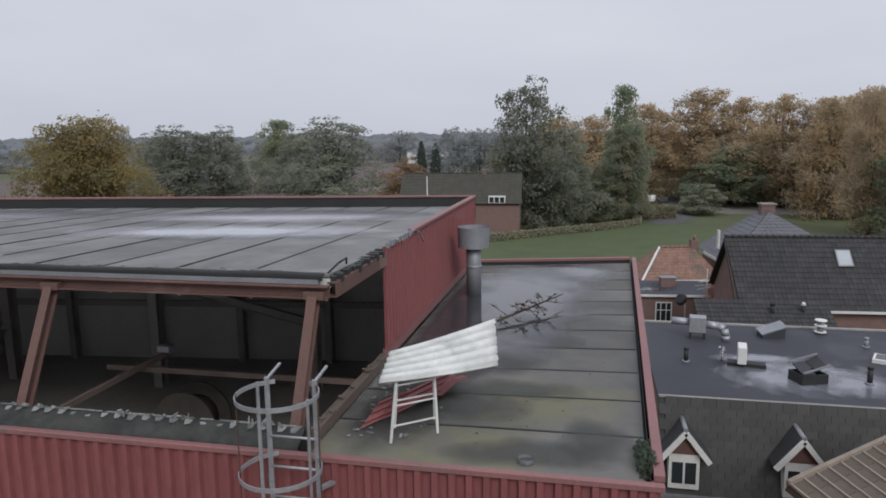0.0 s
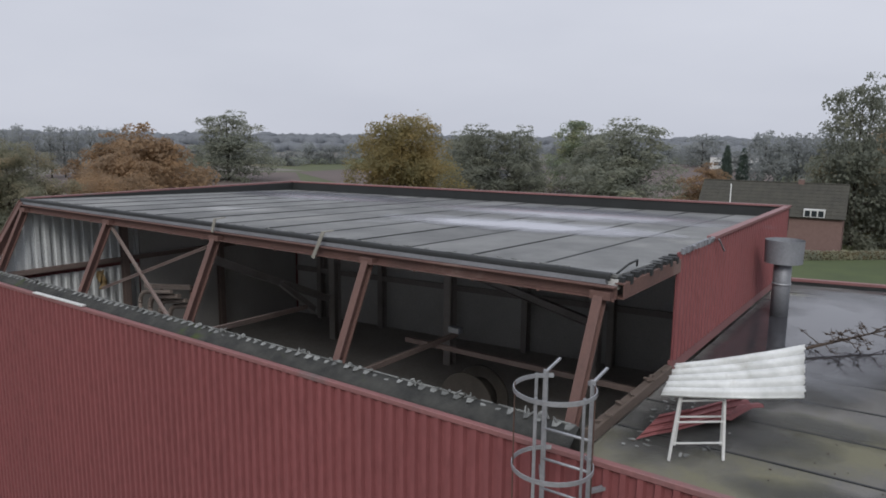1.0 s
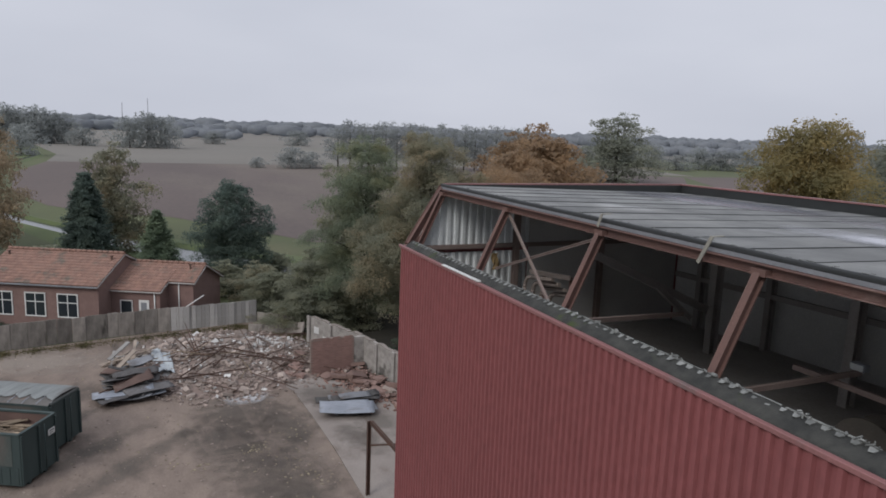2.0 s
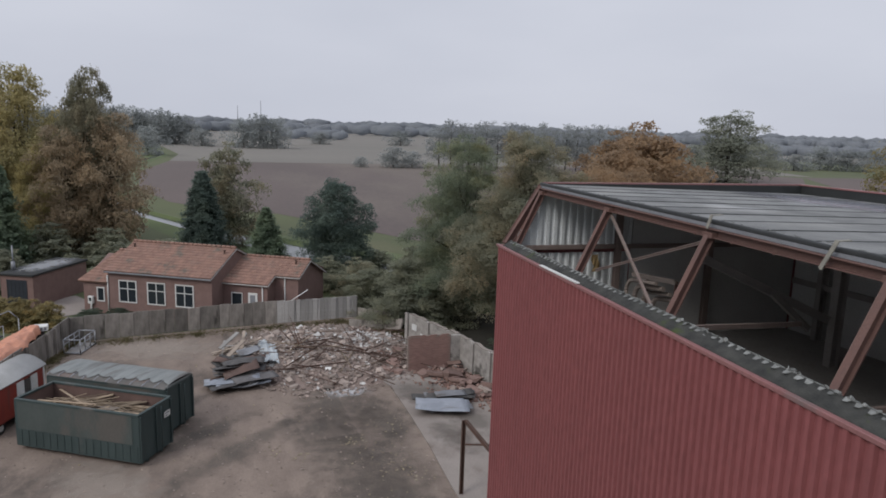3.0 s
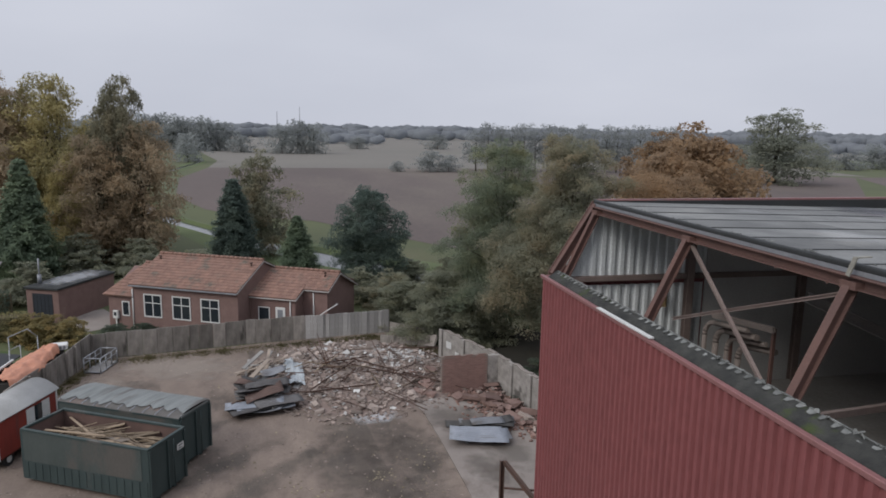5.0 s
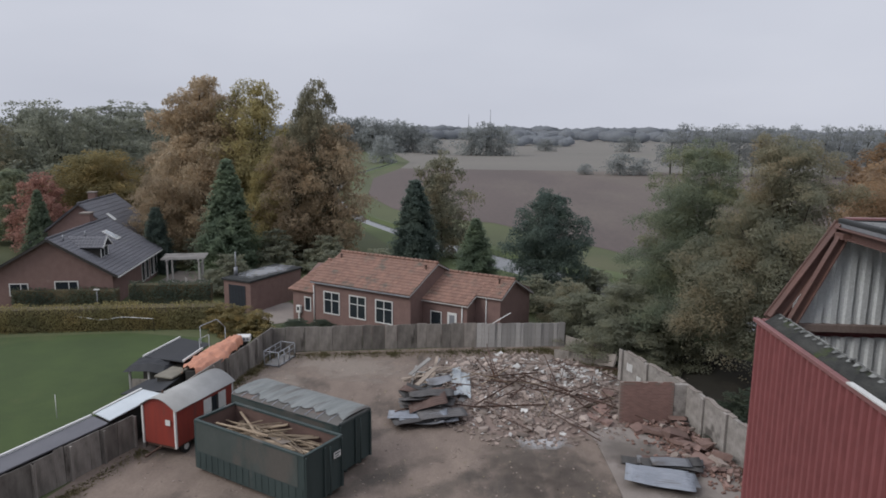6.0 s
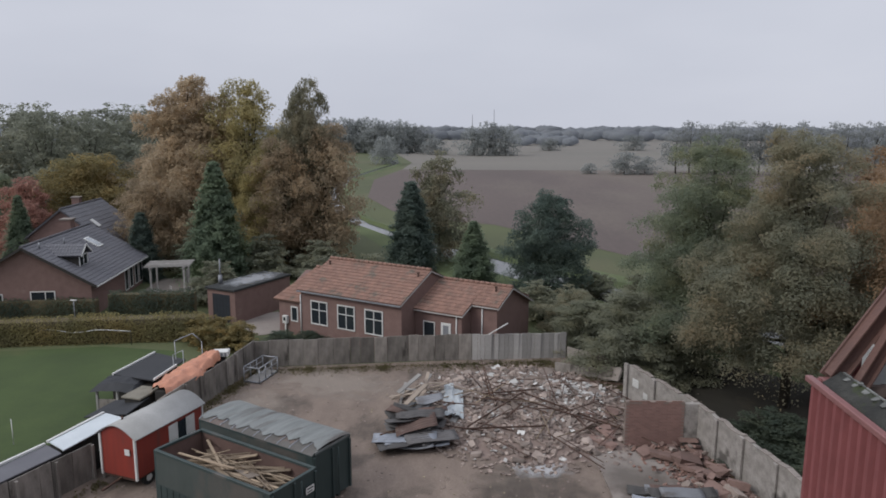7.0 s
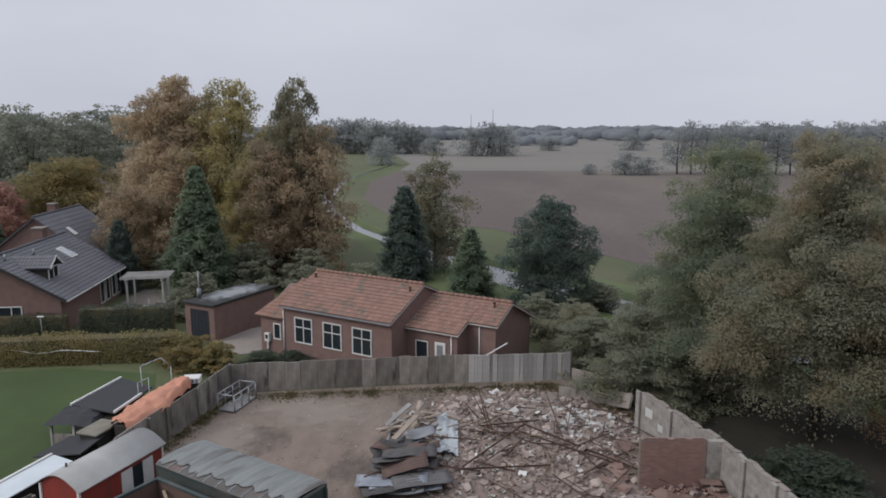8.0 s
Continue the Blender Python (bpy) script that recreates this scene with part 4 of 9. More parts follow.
def puddle(name, cx, cy, rx, ry, z, seed, parent=None, slope=0.0, turn=0.0, material=None, label=""):
    bm = bmesh.new()
    bm.faces.new([bm.verts.new((x * rx * 1.3, y * ry * 1.3, slope * y * ry * 1.3)) for x, y in ((-1, -1), (1, -1), (1, 1), (-1, 1))])
    ob = part(name, bm, material or M_PUDDLE, parent, at=pose(cx, cy, z, 0, 0, math.degrees(turn)))
    return tagged(ob, label or "shallow rain puddle on the roofing felt", "damp patch" if material is M_DAMP else "puddle", kind="structure")


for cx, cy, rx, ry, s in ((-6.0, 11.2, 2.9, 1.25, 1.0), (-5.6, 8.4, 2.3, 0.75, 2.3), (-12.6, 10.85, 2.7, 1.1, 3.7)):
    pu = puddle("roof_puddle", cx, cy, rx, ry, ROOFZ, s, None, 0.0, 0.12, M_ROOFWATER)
    for vtx in pu.data.vertices:
        w = pu.matrix_basis @ vtx.co
        vtx.co.z = (BACK - ROOFZ) * (w.y - 5.03) / (7.23 + (w.x - XL) * 0.1322) + 0.017

# ---- annex roof: its outer edge runs slightly outwards ----
def xe(y):
    return XE + (y - 4.0) * 0.041


n = 11
for i in range(n):
    k0, k1 = i / n, (i + 1) / n
    yl0, yl1 = 4.12 + 9.75 * k0, 4.12 + 9.75 * k1 - 0.03
    yr0, yr1 = 4.12 + 10.55 * k0, 4.12 + 10.55 * k1 - 0.03
    q = [(XR + 0.07, yl0, 11.30), (xe(yr0) - 0.08, yr0, 11.30), (xe(yr1) - 0.08, yr1, 11.31), (XR + 0.07, yl1, 11.31)]
    part("annex_roofing_sheet", slab(bmesh.new(), q, 0.03), M_LOWROOF, hall, "" if i else "mossy grey bitumen sheet")
for i in range(1, n):
    k = i / n
    bm = bmesh.new()
    a_, b_ = Vector((XR + 0.08, 4.12 + 9.75 * k - 0.015, 11.312)), Vector((xe(4.12 + 10.55 * k) - 0.09, 4.12 + 10.55 * k - 0.015, 11.312))
    for j in range(6):
        p_, q_ = a_.lerp(b_, j / 6), a_.lerp(b_, (j + 1) / 6)
        p_.y += 0.02 * noise.noise(Vector((i * 3.1, j * 0.8, 2)))
        q_.y += 0.02 * noise.noise(Vector((i * 3.1, (j + 1) * 0.8, 2)))
        beam(bm, p_, q_, 0.026, 0.012)
    part("lap_seam", bm, M_RUBBER, hall)
FARL, FARR = (XR + 0.1, 13.93), (xe(14.75), 14.75)
part("annex_deck", prism(bmesh.new(), [(XR + 0.06, 4.07), (XE - 0.06, 4.07), (xe(14.7) - 0.06, 14.7), (XR + 0.06, 13.9)], 11.12, 11.262), M_RUBBER, hall)
part("annex_side_cap", slab(bmesh.new(), [(XE - 0.03, 4.07, CAPZ), (XE + 0.06, 4.07, CAPZ), (FARR[0] + 0.06, FARR[1] + 0.08, CAPZ), (FARR[0] - 0.03, FARR[1] + 0.08, CAPZ)], 0.055), M_REDCAP, hall, "pinkish red metal coping")
part("annex_far_cap", slab(bmesh.new(), [(FARL[0], FARL[1], CAPZ + 0.003), (FARR[0] - 0.08, FARR[1], CAPZ + 0.003), (FARR[0] - 0.08, FARR[1] + 0.12, CAPZ + 0.003), (FARL[0], FARL[1] + 0.12, CAPZ + 0.003)], 0.055), M_REDCAP, hall)
bm = prism(bmesh.new(), [(XE - 0.055, 4.1), (XE - 0.01, 4.1), (FARR[0] - 0.01, FARR[1]), (FARR[0] - 0.055, FARR[1])], 11.2, CAPZ - 0.06)
prism(bm, [(FARL[0], FARL[1] + 0.02), (FARR[0] - 0.07, FARR[1] + 0.02), (FARR[0] - 0.07, FARR[1] + 0.09), (FARL[0], FARL[1] + 0.09)], 11.0, CAPZ - 0.06)
part("annex_upstand", bm, M_RUBBER, hall)
part("side_wall", prism(bmesh.new(), [(XE - 0.05, 4.045), (XE + 0.03, 4.045), (FARR[0] + 0.03, FARR[1] + 0.05), (FARR[0] - 0.05, FARR[1] + 0.05)], 0, 11.36), M_RED, hall)
bm = bmesh.new()
beam(bm, (XR + 0.02, 4.42, 11.38), (XR + 0.02, 6.8, 11.38), 0.1, 0.14, bev=0.012)
for i in range(10):
    shard(bm, RND, 0.02, 0.05, 0.01, pose(XR + RND.uniform(0, 0.08), 4.6 + RND.random() * 2, 11.48, RND.uniform(-10, 10), RND.uniform(-20, 20), RND.uniform(0, 180)))
part("curb_beam", bm, mat("chipped_timber_curb", (0.15, 0.115, 0.095), (0.11, 0.085, 0.07), (0.34, 0.31, 0.28), scale=2.5, stain=0.6, stretch=(1, 0.3, 1)), hall, "chipped weathered curb beam")
for cx, cy, rx, ry, s in ((-2.16, 9.4, 0.28, 2.7, 0.4), (-1.2, 11.3, 1.0, 2.0, 5.1), (-1.2, 8.7, 0.9, 1.5, 1.9), (-0.35, 13.2, 1.0, 1.0, 2.9)):
    puddle("annex_puddle", cx, cy, rx, ry, 11.322 + s * 0.0004, s)
puddle("annex_puddle", -1.15, 10.9, 1.35, 2.6, 11.3255, 5.7, None, 0.0, 0.0, M_STANDING)
for cx, cy, rx, ry, s in ((-1.98, 4.9, 0.42, 0.6, 0.3), (-1.8, 6.6, 0.5, 1.1, 1.2), (-1.2, 7.0, 0.6, 0.5, 2.2), (-0.5, 4.5, 0.75, 0.28, 3.3), (0.1, 4.85, 0.3, 0.5, 4.1), (-0.9, 8.1, 0.8, 0.35, 5.0), (-1.5, 5.5, 0.9, 0.45, 5.9), (-0.9, 6.1, 0.8, 0.3, 6.7), (-2.0, 5.9, 0.4, 0.9, 7.3)):
    puddle("annex_damp_patch", cx, cy, rx, ry, 11.3165 + s * 0.0004, s, None, 0.0, 0.0, M_DAMP, "dark damp stain on the mossy roofing felt")


# ---- things on the annex roof ----
duct = thing("vent_duct", "grey sheet-metal roof vent duct with a wide round cowl", "vent", (-2.05, 10.9, 11.3))
part("shaft", tube(bmesh.new(), (0, 0, 0), (0, 0, 1.1), 0.14, 0.14, 20), M_ZINC, duct)
bm = tube(bmesh.new(), (0, 0, 0.92), (0, 0, 1.30), 0.29, 0.30, 28, False)
tube(bm, (0, 0, 0.92), (0, 0, 0.925), 0.29, 0.29, 28)
tube(bm, (0, 0, 1.2), (0, 0, 1.205), 0.285, 0.285, 28)
part("cowl", bm, M_ZINC, duct)
part("collar", tube(bmesh.new(), (0, 0, 0.55), (0, 0, 0.585), 0.15, 0.15, 20), M_GALV, duct)

loose = thing("leaning_corrugated_sheet", "dirty white corrugated roofing sheet resting on a trestle", "roofing sheet")
LB, RB, LT, RT = (Vector(p) for p in ((-1.905, 4.42, 11.975), (-0.845, 5.02, 12.01), (-1.92, 4.87, 12.13), (-0.955, 5.58, 12.33)))
bm = bmesh.new()
nrm_ = (RB - LB).cross(LT - LB).normalized()
nu, nv = 10, 81
skin = []
for off in (0.0, -0.008):
    skin.append([[bm.verts.new((LB.lerp(RB, i / nu)).lerp(LT.lerp(RT, i / nu), j / (nv - 1)) + nrm_ * (off - 0.05 * math.exp(-((((j + 6) / 16) % 1.0 - 0.5) / 0.17) ** 2) - 0.018 * math.sin(math.pi * i / nu)
                 + 0.003 * noise.noise(Vector((i * 0.7, j * 0.2, 3)))) + (RB - LB) * (0.02 * noise.noise(Vector((j * 0.5, i // 10, 1))) if i in (0, nu) else 0)) for j in range(nv)] for i in range(nu + 1)])
for g, flip in zip(skin, (1, -1)):
    for i in range(nu):
        for j in range(nv - 1):
            bm.faces.new((g[i][j], g[i + 1][j], g[i + 1][j + 1], g[i][j + 1])[::flip]).smooth = True
for i in range(nu):
    for j in (0, nv - 1):
        bm.faces.new((skin[0][i][j], skin[0][i + 1][j], skin[1][i + 1][j], skin[1][i][j]))
for j in range(nv - 1):
    for i in (0, nu):
        bm.faces.new((skin[0][i][j], skin[0][i][j + 1], skin[1][i][j + 1], skin[1][i][j]))
bmesh.ops.recalc_face_normals(bm, faces=bm.faces)
part("sheet", bm, M_WHITESHEET, loose)
trestle = thing("trestle", "white painted folding steel trestle standing on the flat roof", "trestle")
feet = [(-1.83, 4.5, 11.31), (-1.43, 4.81, 11.31), (-1.89, 4.85, 11.31), (-1.53, 5.13, 11.31)]
tops = [(-1.78, 4.59, 11.97), (-1.47, 4.85, 11.97), (-1.80, 4.69, 11.97), (-1.49, 4.93, 11.97)]
for f, t_ in zip(feet, tops):
    part("leg", beam(bmesh.new(), f, t_, 0.027, 0.018, bev=0.003), M_WHITE, trestle)
for k in (0.25, 0.55, 0.85):
    p, q = (Vector(feet[i]).lerp(Vector(tops[i]), k) for i in (0, 1))
    part("rung", beam(bmesh.new(), p, q, 0.013, 0.013), M_WHITE, trestle)
p, q = (Vector(feet[i]).lerp(Vector(tops[i]), 0.5) for i in (2, 3))
part("rung", beam(bmesh.new(), p, q, 0.013, 0.013), M_WHITE, trestle)

for k, (o, u, v) in enumerate((((-2.22, 4.72, 11.33), (0.10, 0.34, 0.16), (0.62, 0.86, 0.08)), ((-2.05, 5.6, 11.34), (0.3, -0.12, 0.03), (0.42, 0.55, 0.08)))):
    ob = part("fallen_red_sheet", ribbed(bmesh.new(), o, u, v, Vector(u).cross(Vector(v)) if Vector(u).cross(Vector(v)).z > 0 else Vector(v).cross(Vector(u)), 0.15, 0.028, 0.008, False, 5, 0.06), M_RED)
    tagged(ob, "crumpled red cladding sheet lying on the flat roof", "cladding sheet", "fallen red sheets")

branch = thing("broken_branch", "bare broken branch with dead twigs on the wet roof", "branch", (-1.34, 8.82, 11.40))
bm = tube(bmesh.new(), (0, 0, 0), (0.95, 1.5, 0.12), 0.022, 0.01, 6)
part("stem", bm, M_TWIG, branch)
bm = bmesh.new()
for i in range(26):
    k = RND.uniform(0.15, 0.75)
    s = Vector((0.95 * k, 1.5 * k, 0.12 * k))
    e = s + Vector((RND.uniform(-0.35, 0.35), RND.uniform(-0.4, 0.3), RND.uniform(-0.12, 0.22)))
    tube(bm, s, e, 0.008, 0.003, 4)
    for _ in range(3):
        f = s.lerp(e, RND.uniform(0.5, 1))
        tube(bm, f, f + Vector((RND.uniform(-0.1, 0.1), RND.uniform(-0.1, 0.1), RND.uniform(-0.04, 0.1))), 0.006, 0.003, 4)
        if RND.random() < 0.4:
            lump(bm, RND, 0.022, 0.8, Matrix.Translation(f))
part("twig_spray", bm, M_TWIG, branch)

tin = thing("tin_can", "open dull tin lying on the roof edge", "tin", (-0.51, 4.35, 11.305))
bm = tube(bmesh.new(), (0, 0, 0), (0, 0, 0.045), 0.07, 0.07, 16, False)
tube(bm, (0, 0, 0), (0, 0, 0.004), 0.07, 0.07, 16)
part("can", bm, M_ZINC, tin)
ivy = thing("ivy_clump", "dark green ivy growing over the roof coping", "plant", (0.55, 4.5, 11.3))
rng = np.random.default_rng(3)
part("foliage", leaves_mesh("ivy", on_balls(rng, 700, [(0, 0.02, 0.04, 0.09, 0.28, 0.12), (0.04, -0.16, 0.0, 0.09, 0.16, 0.15)])[0], 0.03, rng, L_HEDGEGREEN), None, ivy)
bm = bmesh.new()
for i in range(40):
    x, y = -2.35 + abs(RND.gauss(0, 0.35)), 4.5 + RND.random() * 1.6
    shard(bm, RND, RND.uniform(0.005, 0.02), RND.uniform(0.012, 0.045), 0.006, pose(x, y, 11.322, RND.uniform(-10, 10), RND.uniform(-10, 10), RND.uniform(0, 180)))
tagged(part("roof_scraps", bm, M_SCRAP), "pale broken scraps scattered on the flat roof", "debris", kind="stuff")
bm = bmesh.new()
for i in range(26):
    x, y = -2.25 + RND.random() * 2.6, 4.3 + RND.random() * 3.5
    lump(bm, RND, RND.uniform(0.006, 0.014), 0.5, Matrix.Translation((x, y, 11.315)))
tagged(part("roof_leaves", bm, M_TWIG), "dead leaves and grit on the flat roof", "debris", kind="stuff")

# ---- caged ladder on the front wall ----
lad = thing("caged_ladder", "galvanised steel cat ladder with round safety cage", "ladder", (-2.53, 3.6, 0))
for s in (-0.225, 0.225):
    bm = beam(bmesh.new(), (s, 0.22, 0.4), (s, 0.22, 12.17), 0.045, 0.02, (0, 1, 0), 0.003)
    beam(bm, (s, 0.22, 12.15), (s + 0.05, 0.40, 12.24), 0.022, 0.016)
    part("stringer", bm, M_GALV, lad)
for i in range(39):
    part("rung", tube(bmesh.new(), (-0.225, 0.22, 0.6 + i * 0.29), (0.225, 0.22, 0.6 + i * 0.29), 0.013, 0.013, 8), M_GALV, lad)


def arc(bm, z, r, w, a0=-62, a1=242, n=26, t=0.008):
    """A flat band bent round the cage, in one piece."""
    rows = []
    for i in range(n + 1):
        a_ = radians(a0 + (a1 - a0) * i / n)
        rows.append([bm.verts.new((q * math.cos(a_), -q * math.sin(a_) - 0.05, z + h)) for q, h in ((r, -w / 2), (r, w / 2), (r + t, w / 2), (r + t, -w / 2))])
    for p_, q_ in zip(rows, rows[1:]):
        for j in range(4):
            bm.faces.new((p_[j], p_[(j + 1) % 4], q_[(j + 1) % 4], q_[j]))
    bm.faces.new(rows[0])
    bm.faces.new(rows[-1][::-1])
    bmesh.ops.recalc_face_normals(bm, faces=bm.faces)
    return bm


for z in (12.12, 11.44, 10.5, 9.6, 8.7, 7.8, 6.9, 6.0, 5.1, 4.2, 3.3, 2.5):
    part("hoop", arc(bmesh.new(), z, 0.345, 0.04), M_GALV, lad)
for ang_ in (-35, 20, 90, 160, 215):
    x, y = 0.34 * math.cos(radians(ang_)), -0.34 * math.sin(radians(ang_)) - 0.05
    part("cage_bar", beam(bmesh.new(), (x, y, 2.4), (x, y, 12.15), 0.028, 0.008, (math.cos(radians(ang_)), -math.sin(radians(ang_)), 0)), M_GALV if ang_ not in (-35, 160) else M_RUST, lad)
for z in (11.15, 8.6, 6.0, 3.0):
    for s in (-0.225, 0.225):
        part("wall_bracket", beam(bmesh.new(), (s, 0.22, z), (s * 1.5, 0.42, z), 0.05, 0.03), M_GALV, lad)

# ---- inside the hall ----
for a, b in (((-7.3, 7.5, 10.76), (-2.66, 7.5, 10.76)), ((-6.55, 4.46, 10.86), (-6.62, 8.05, 10.84)), ((-8.78, 4.46, 11.3), (-9.76, 7.5, 10.95))):
    ob = part("inner_rail", channel(bmesh.new(), a, b, 0.06, 0.075), M_DUST)
    tagged(ob, "dusty brown steel rail inside the open hall", "steel rail", "inner rails")
    ob["kind"] = "structure"
lamp = thing("flood_lamp", "grey box flood lamp on the end of a steel rail", "lamp", (-6.62, 8.02, 10.87))
part("housing", box(bmesh.new(), (-0.12, -0.07, 0), (0.12, 0.07, 0.12), bev=0.015), M_ZINC, lamp)
part("lens", box(bmesh.new(), (-0.1, -0.078, 0.015), (0.1, -0.071, 0.105)), M_WHITESHEET, lamp)
part("bracket", beam(bmesh.new(), (0, 0, -0.02), (0, 0, 0.0), 0.04, 0.04, (1, 0, 0)), M_STEEL, lamp)
# wood darkened in its colour for the gloom of the hall
M_DIMWOOD = mat("dim_wood", (0.13, 0.115, 0.10), (0.09, 0.08, 0.07), scale=2, rough=0.95)
reel = thing("cable_reel", "wooden cable reel in the hall, the gloom in its colour", "reel", (-6.45, 8.1, 0))
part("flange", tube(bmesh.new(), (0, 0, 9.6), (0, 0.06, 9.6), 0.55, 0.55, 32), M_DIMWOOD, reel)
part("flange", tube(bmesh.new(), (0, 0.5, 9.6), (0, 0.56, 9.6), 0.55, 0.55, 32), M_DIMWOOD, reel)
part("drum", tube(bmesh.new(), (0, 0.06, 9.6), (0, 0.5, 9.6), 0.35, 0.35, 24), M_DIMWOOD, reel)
for s in (-0.3, 0.3):
    part("wedge", beam(bmesh.new(), (s, 0.0, 9.06), (s, 0.56, 9.06), 0.14, 0.08), M_STEEL, reel)
M_LAG = mat("dusty_pipe_lagging", (0.29, 0.24, 0.21), (0.21, 0.175, 0.155), (0.14, 0.115, 0.10), scale=2.5, rough=0.9)
pipes = thing("pipe_bundle", "dusty lagged pipes that bend down behind the braces", "pipework", (0, 6.3, 0))
for i in range(4):
    r = 0.042 + 0.01 * (i % 2)
    x0, x1, z0, y0 = -13.5 + 0.13 * i, -12.35 + 0.05 * i, 10.98 - 0.11 * i, 0.14 * i
    pts = [(x0, y0, 9.02)]
    for k in range(7):
        aa = radians(180 - 15 * k)
        pts.append((x0 + 0.28 + 0.28 * math.cos(aa), y0, z0 - 0.28 + 0.28 * math.sin(aa)))
    pts.append((x1, y0, z0 + 0.12))
    part("pipe", pipe(bmesh.new(), pts, r, 12), M_LAG, pipes)
part("cable_tray", channel(bmesh.new(), (-13.45, 0.1, 11.06), (-12.0, 0.2, 11.2), 0.09, 0.05, (0, 1, 0.3)), M_LAG, pipes)
for x in (-13.2, -12.15):
    part("tray_post", beam(bmesh.new(), (x, 0.32, 9.02), (x, 0.32, 11.06 + (x + 13.45) * 0.09), 0.05, 0.05, (1, 0, 0)), M_STEEL, pipes)
for a, b, w in (((-12.3, 7.3, 11.62), (-12.4, 10.75, 10.12), 0.14), ((-12.2, 9.0, 10.85), (-12.35, 10.2, 9.95), 0.1), ((-8.6, 10.8, 11.4), (-5.4, 11.0, 10.6), 0.14)):
    ob = part("inner_truss_member", h_beam(bmesh.new(), a, b, w, w + 0.03), M_INNERSTEEL)
    tagged(ob, "grey-brown steel truss member inside the hall", "steel beam", "inner truss members", "structure")
for x, y in ((-12.45, 11.0), (-5.4, 11.2), (-8.9, 11.1)):
    ob = part("inner_column", h_beam(bmesh.new(), (x, y, 9.02), (x, y, 12.6), 0.2, 0.24, (0, 1, 0)), M_INNERSTEEL)
    tagged(ob, "steel column inside the hall", "steel column", "inner columns", "structure")
rag = thing("hanging_rag", "ochre rag hung from the end wall rail", "rag", (-15.18, 6.4, 10.75))
bm = bmesh.new()
gv = [[bm.verts.new((0.05 * noise.noise(Vector((i * 0.9, j * 0.8, 2))), -0.09 + 0.18 * i / 4 + 0.04 * math.sin(j), 0.42 * j / 6)) for j in range(7)] for i in range(5)]
for i in range(4):
    for j in range(6):
        bm.faces.new((gv[i][j], gv[i + 1][j], gv[i + 1][j + 1], gv[i][j + 1]))
part("cloth", bm, mat("ochre_cloth", (0.34, 0.24, 0.11), (0.27, 0.19, 0.1), scale=6, rough=0.95), rag)

# ---- steel frame and sheets beside the hall ----
fr = thing("steel_frame_remnant", "rusty steel portal remnant with braces beside the hall", "steel frame", (-24.0, 6.0, 0.05))
part("post", h_beam(bmesh.new(), (0, 0, 0), (0, 0, 3.05), 0.14, 0.14, (0, 1, 0)), M_RUST, fr)
part("rail", channel(bmesh.new(), (0, 0.08, 3.0), (4.2, 1.9, 1.0), 0.12, 0.14), M_RUST, fr)
part("brace", beam(bmesh.new(), (0.1, 0.06, 2.1), (2.7, 1.9, 3.1), 0.06, 0.06), M_RUST, fr)
part("foot_post", h_beam(bmesh.new(), (4.2, 1.9, 0), (4.2, 1.9, 1.1), 0.12, 0.12, (0, 1, 0)), M_RUST, fr)

rnd = random.Random(11)


def sheet_pile(label, loc, rz, n, size, mats, seed, spread=(0.4, 0.4), turn=20, tilt=6, step=0.05, crumple=0.05, pitch=0.15):
    """Profiled sheets dropped on one another: each one bent a little, turned and tilted by chance."""
    rr = random.Random(seed)
    pile = thing("sheet_pile", label, "sheet pile", loc, rz, "scrap sheet piles")
    for i in range(n):
        w, l = size[0] * rr.uniform(0.55, 1.1), size[1] * rr.uniform(0.5, 1.1)
        m = pose(rr.gauss(0, spread[0]), rr.gauss(0, spread[1]), 0.08 + i * step, rr.gauss(0, tilt), rr.gauss(0, tilt), rr.gauss(0, turn))
        bm = ribbed(bmesh.new(), (-w / 2, -l / 2, 0), (w, 0, 0), (0, l, 0), (0, 0, 1), pitch, pitch * 0.3, 0.006, True, 8)
        bow, fold = rr.uniform(-0.08, 0.1), rr.uniform(0.2, 0.8)
        for v in bm.verts:
            k = v.co.y / l + 0.5
            v.co.z += bow * math.sin(math.pi * k) + crumple * noise.noise(Vector((v.co.x * 1.6, v.co.y * 1.6, i * 3.7))) + 1.4 * crumple * max(0, k - fold)
        part("corrugated_sheet", bm, mats[i % len(mats)], pile, at=m)
    return pile


M_DKSHEET = mat("dull_zinc_sheet", (0.21, 0.215, 0.23), (0.15, 0.155, 0.165), (0.09, 0.075, 0.065), scale=1.4, rough=0.5, metal=0.25, vary="object", spread=0.4, stain=0.56)
M_SOOTSHEET = mat("blackened_sheet", (0.075, 0.072, 0.07), (0.05, 0.048, 0.047), (0.13, 0.10, 0.085), scale=2.2, rough=0.75)
M_BLSHEET = mat("blue_grey_sheet", (0.31, 0.33, 0.37), (0.22, 0.238, 0.27), (0.14, 0.135, 0.13), scale=1.2, rough=0.5, metal=0.2)
M_SCRAPSHEET = mat("weathered_grey_sheet", (0.125, 0.12, 0.12), (0.085, 0.08, 0.08), (0.2, 0.19, 0.18), scale=2.4, rough=0.7, vary="object", spread=0.4)
M_RUSTSHEET = mat("rusty_sheet", (0.135, 0.088, 0.074), (0.105, 0.07, 0.06), (0.2, 0.17, 0.15), scale=1.6, rough=0.8)
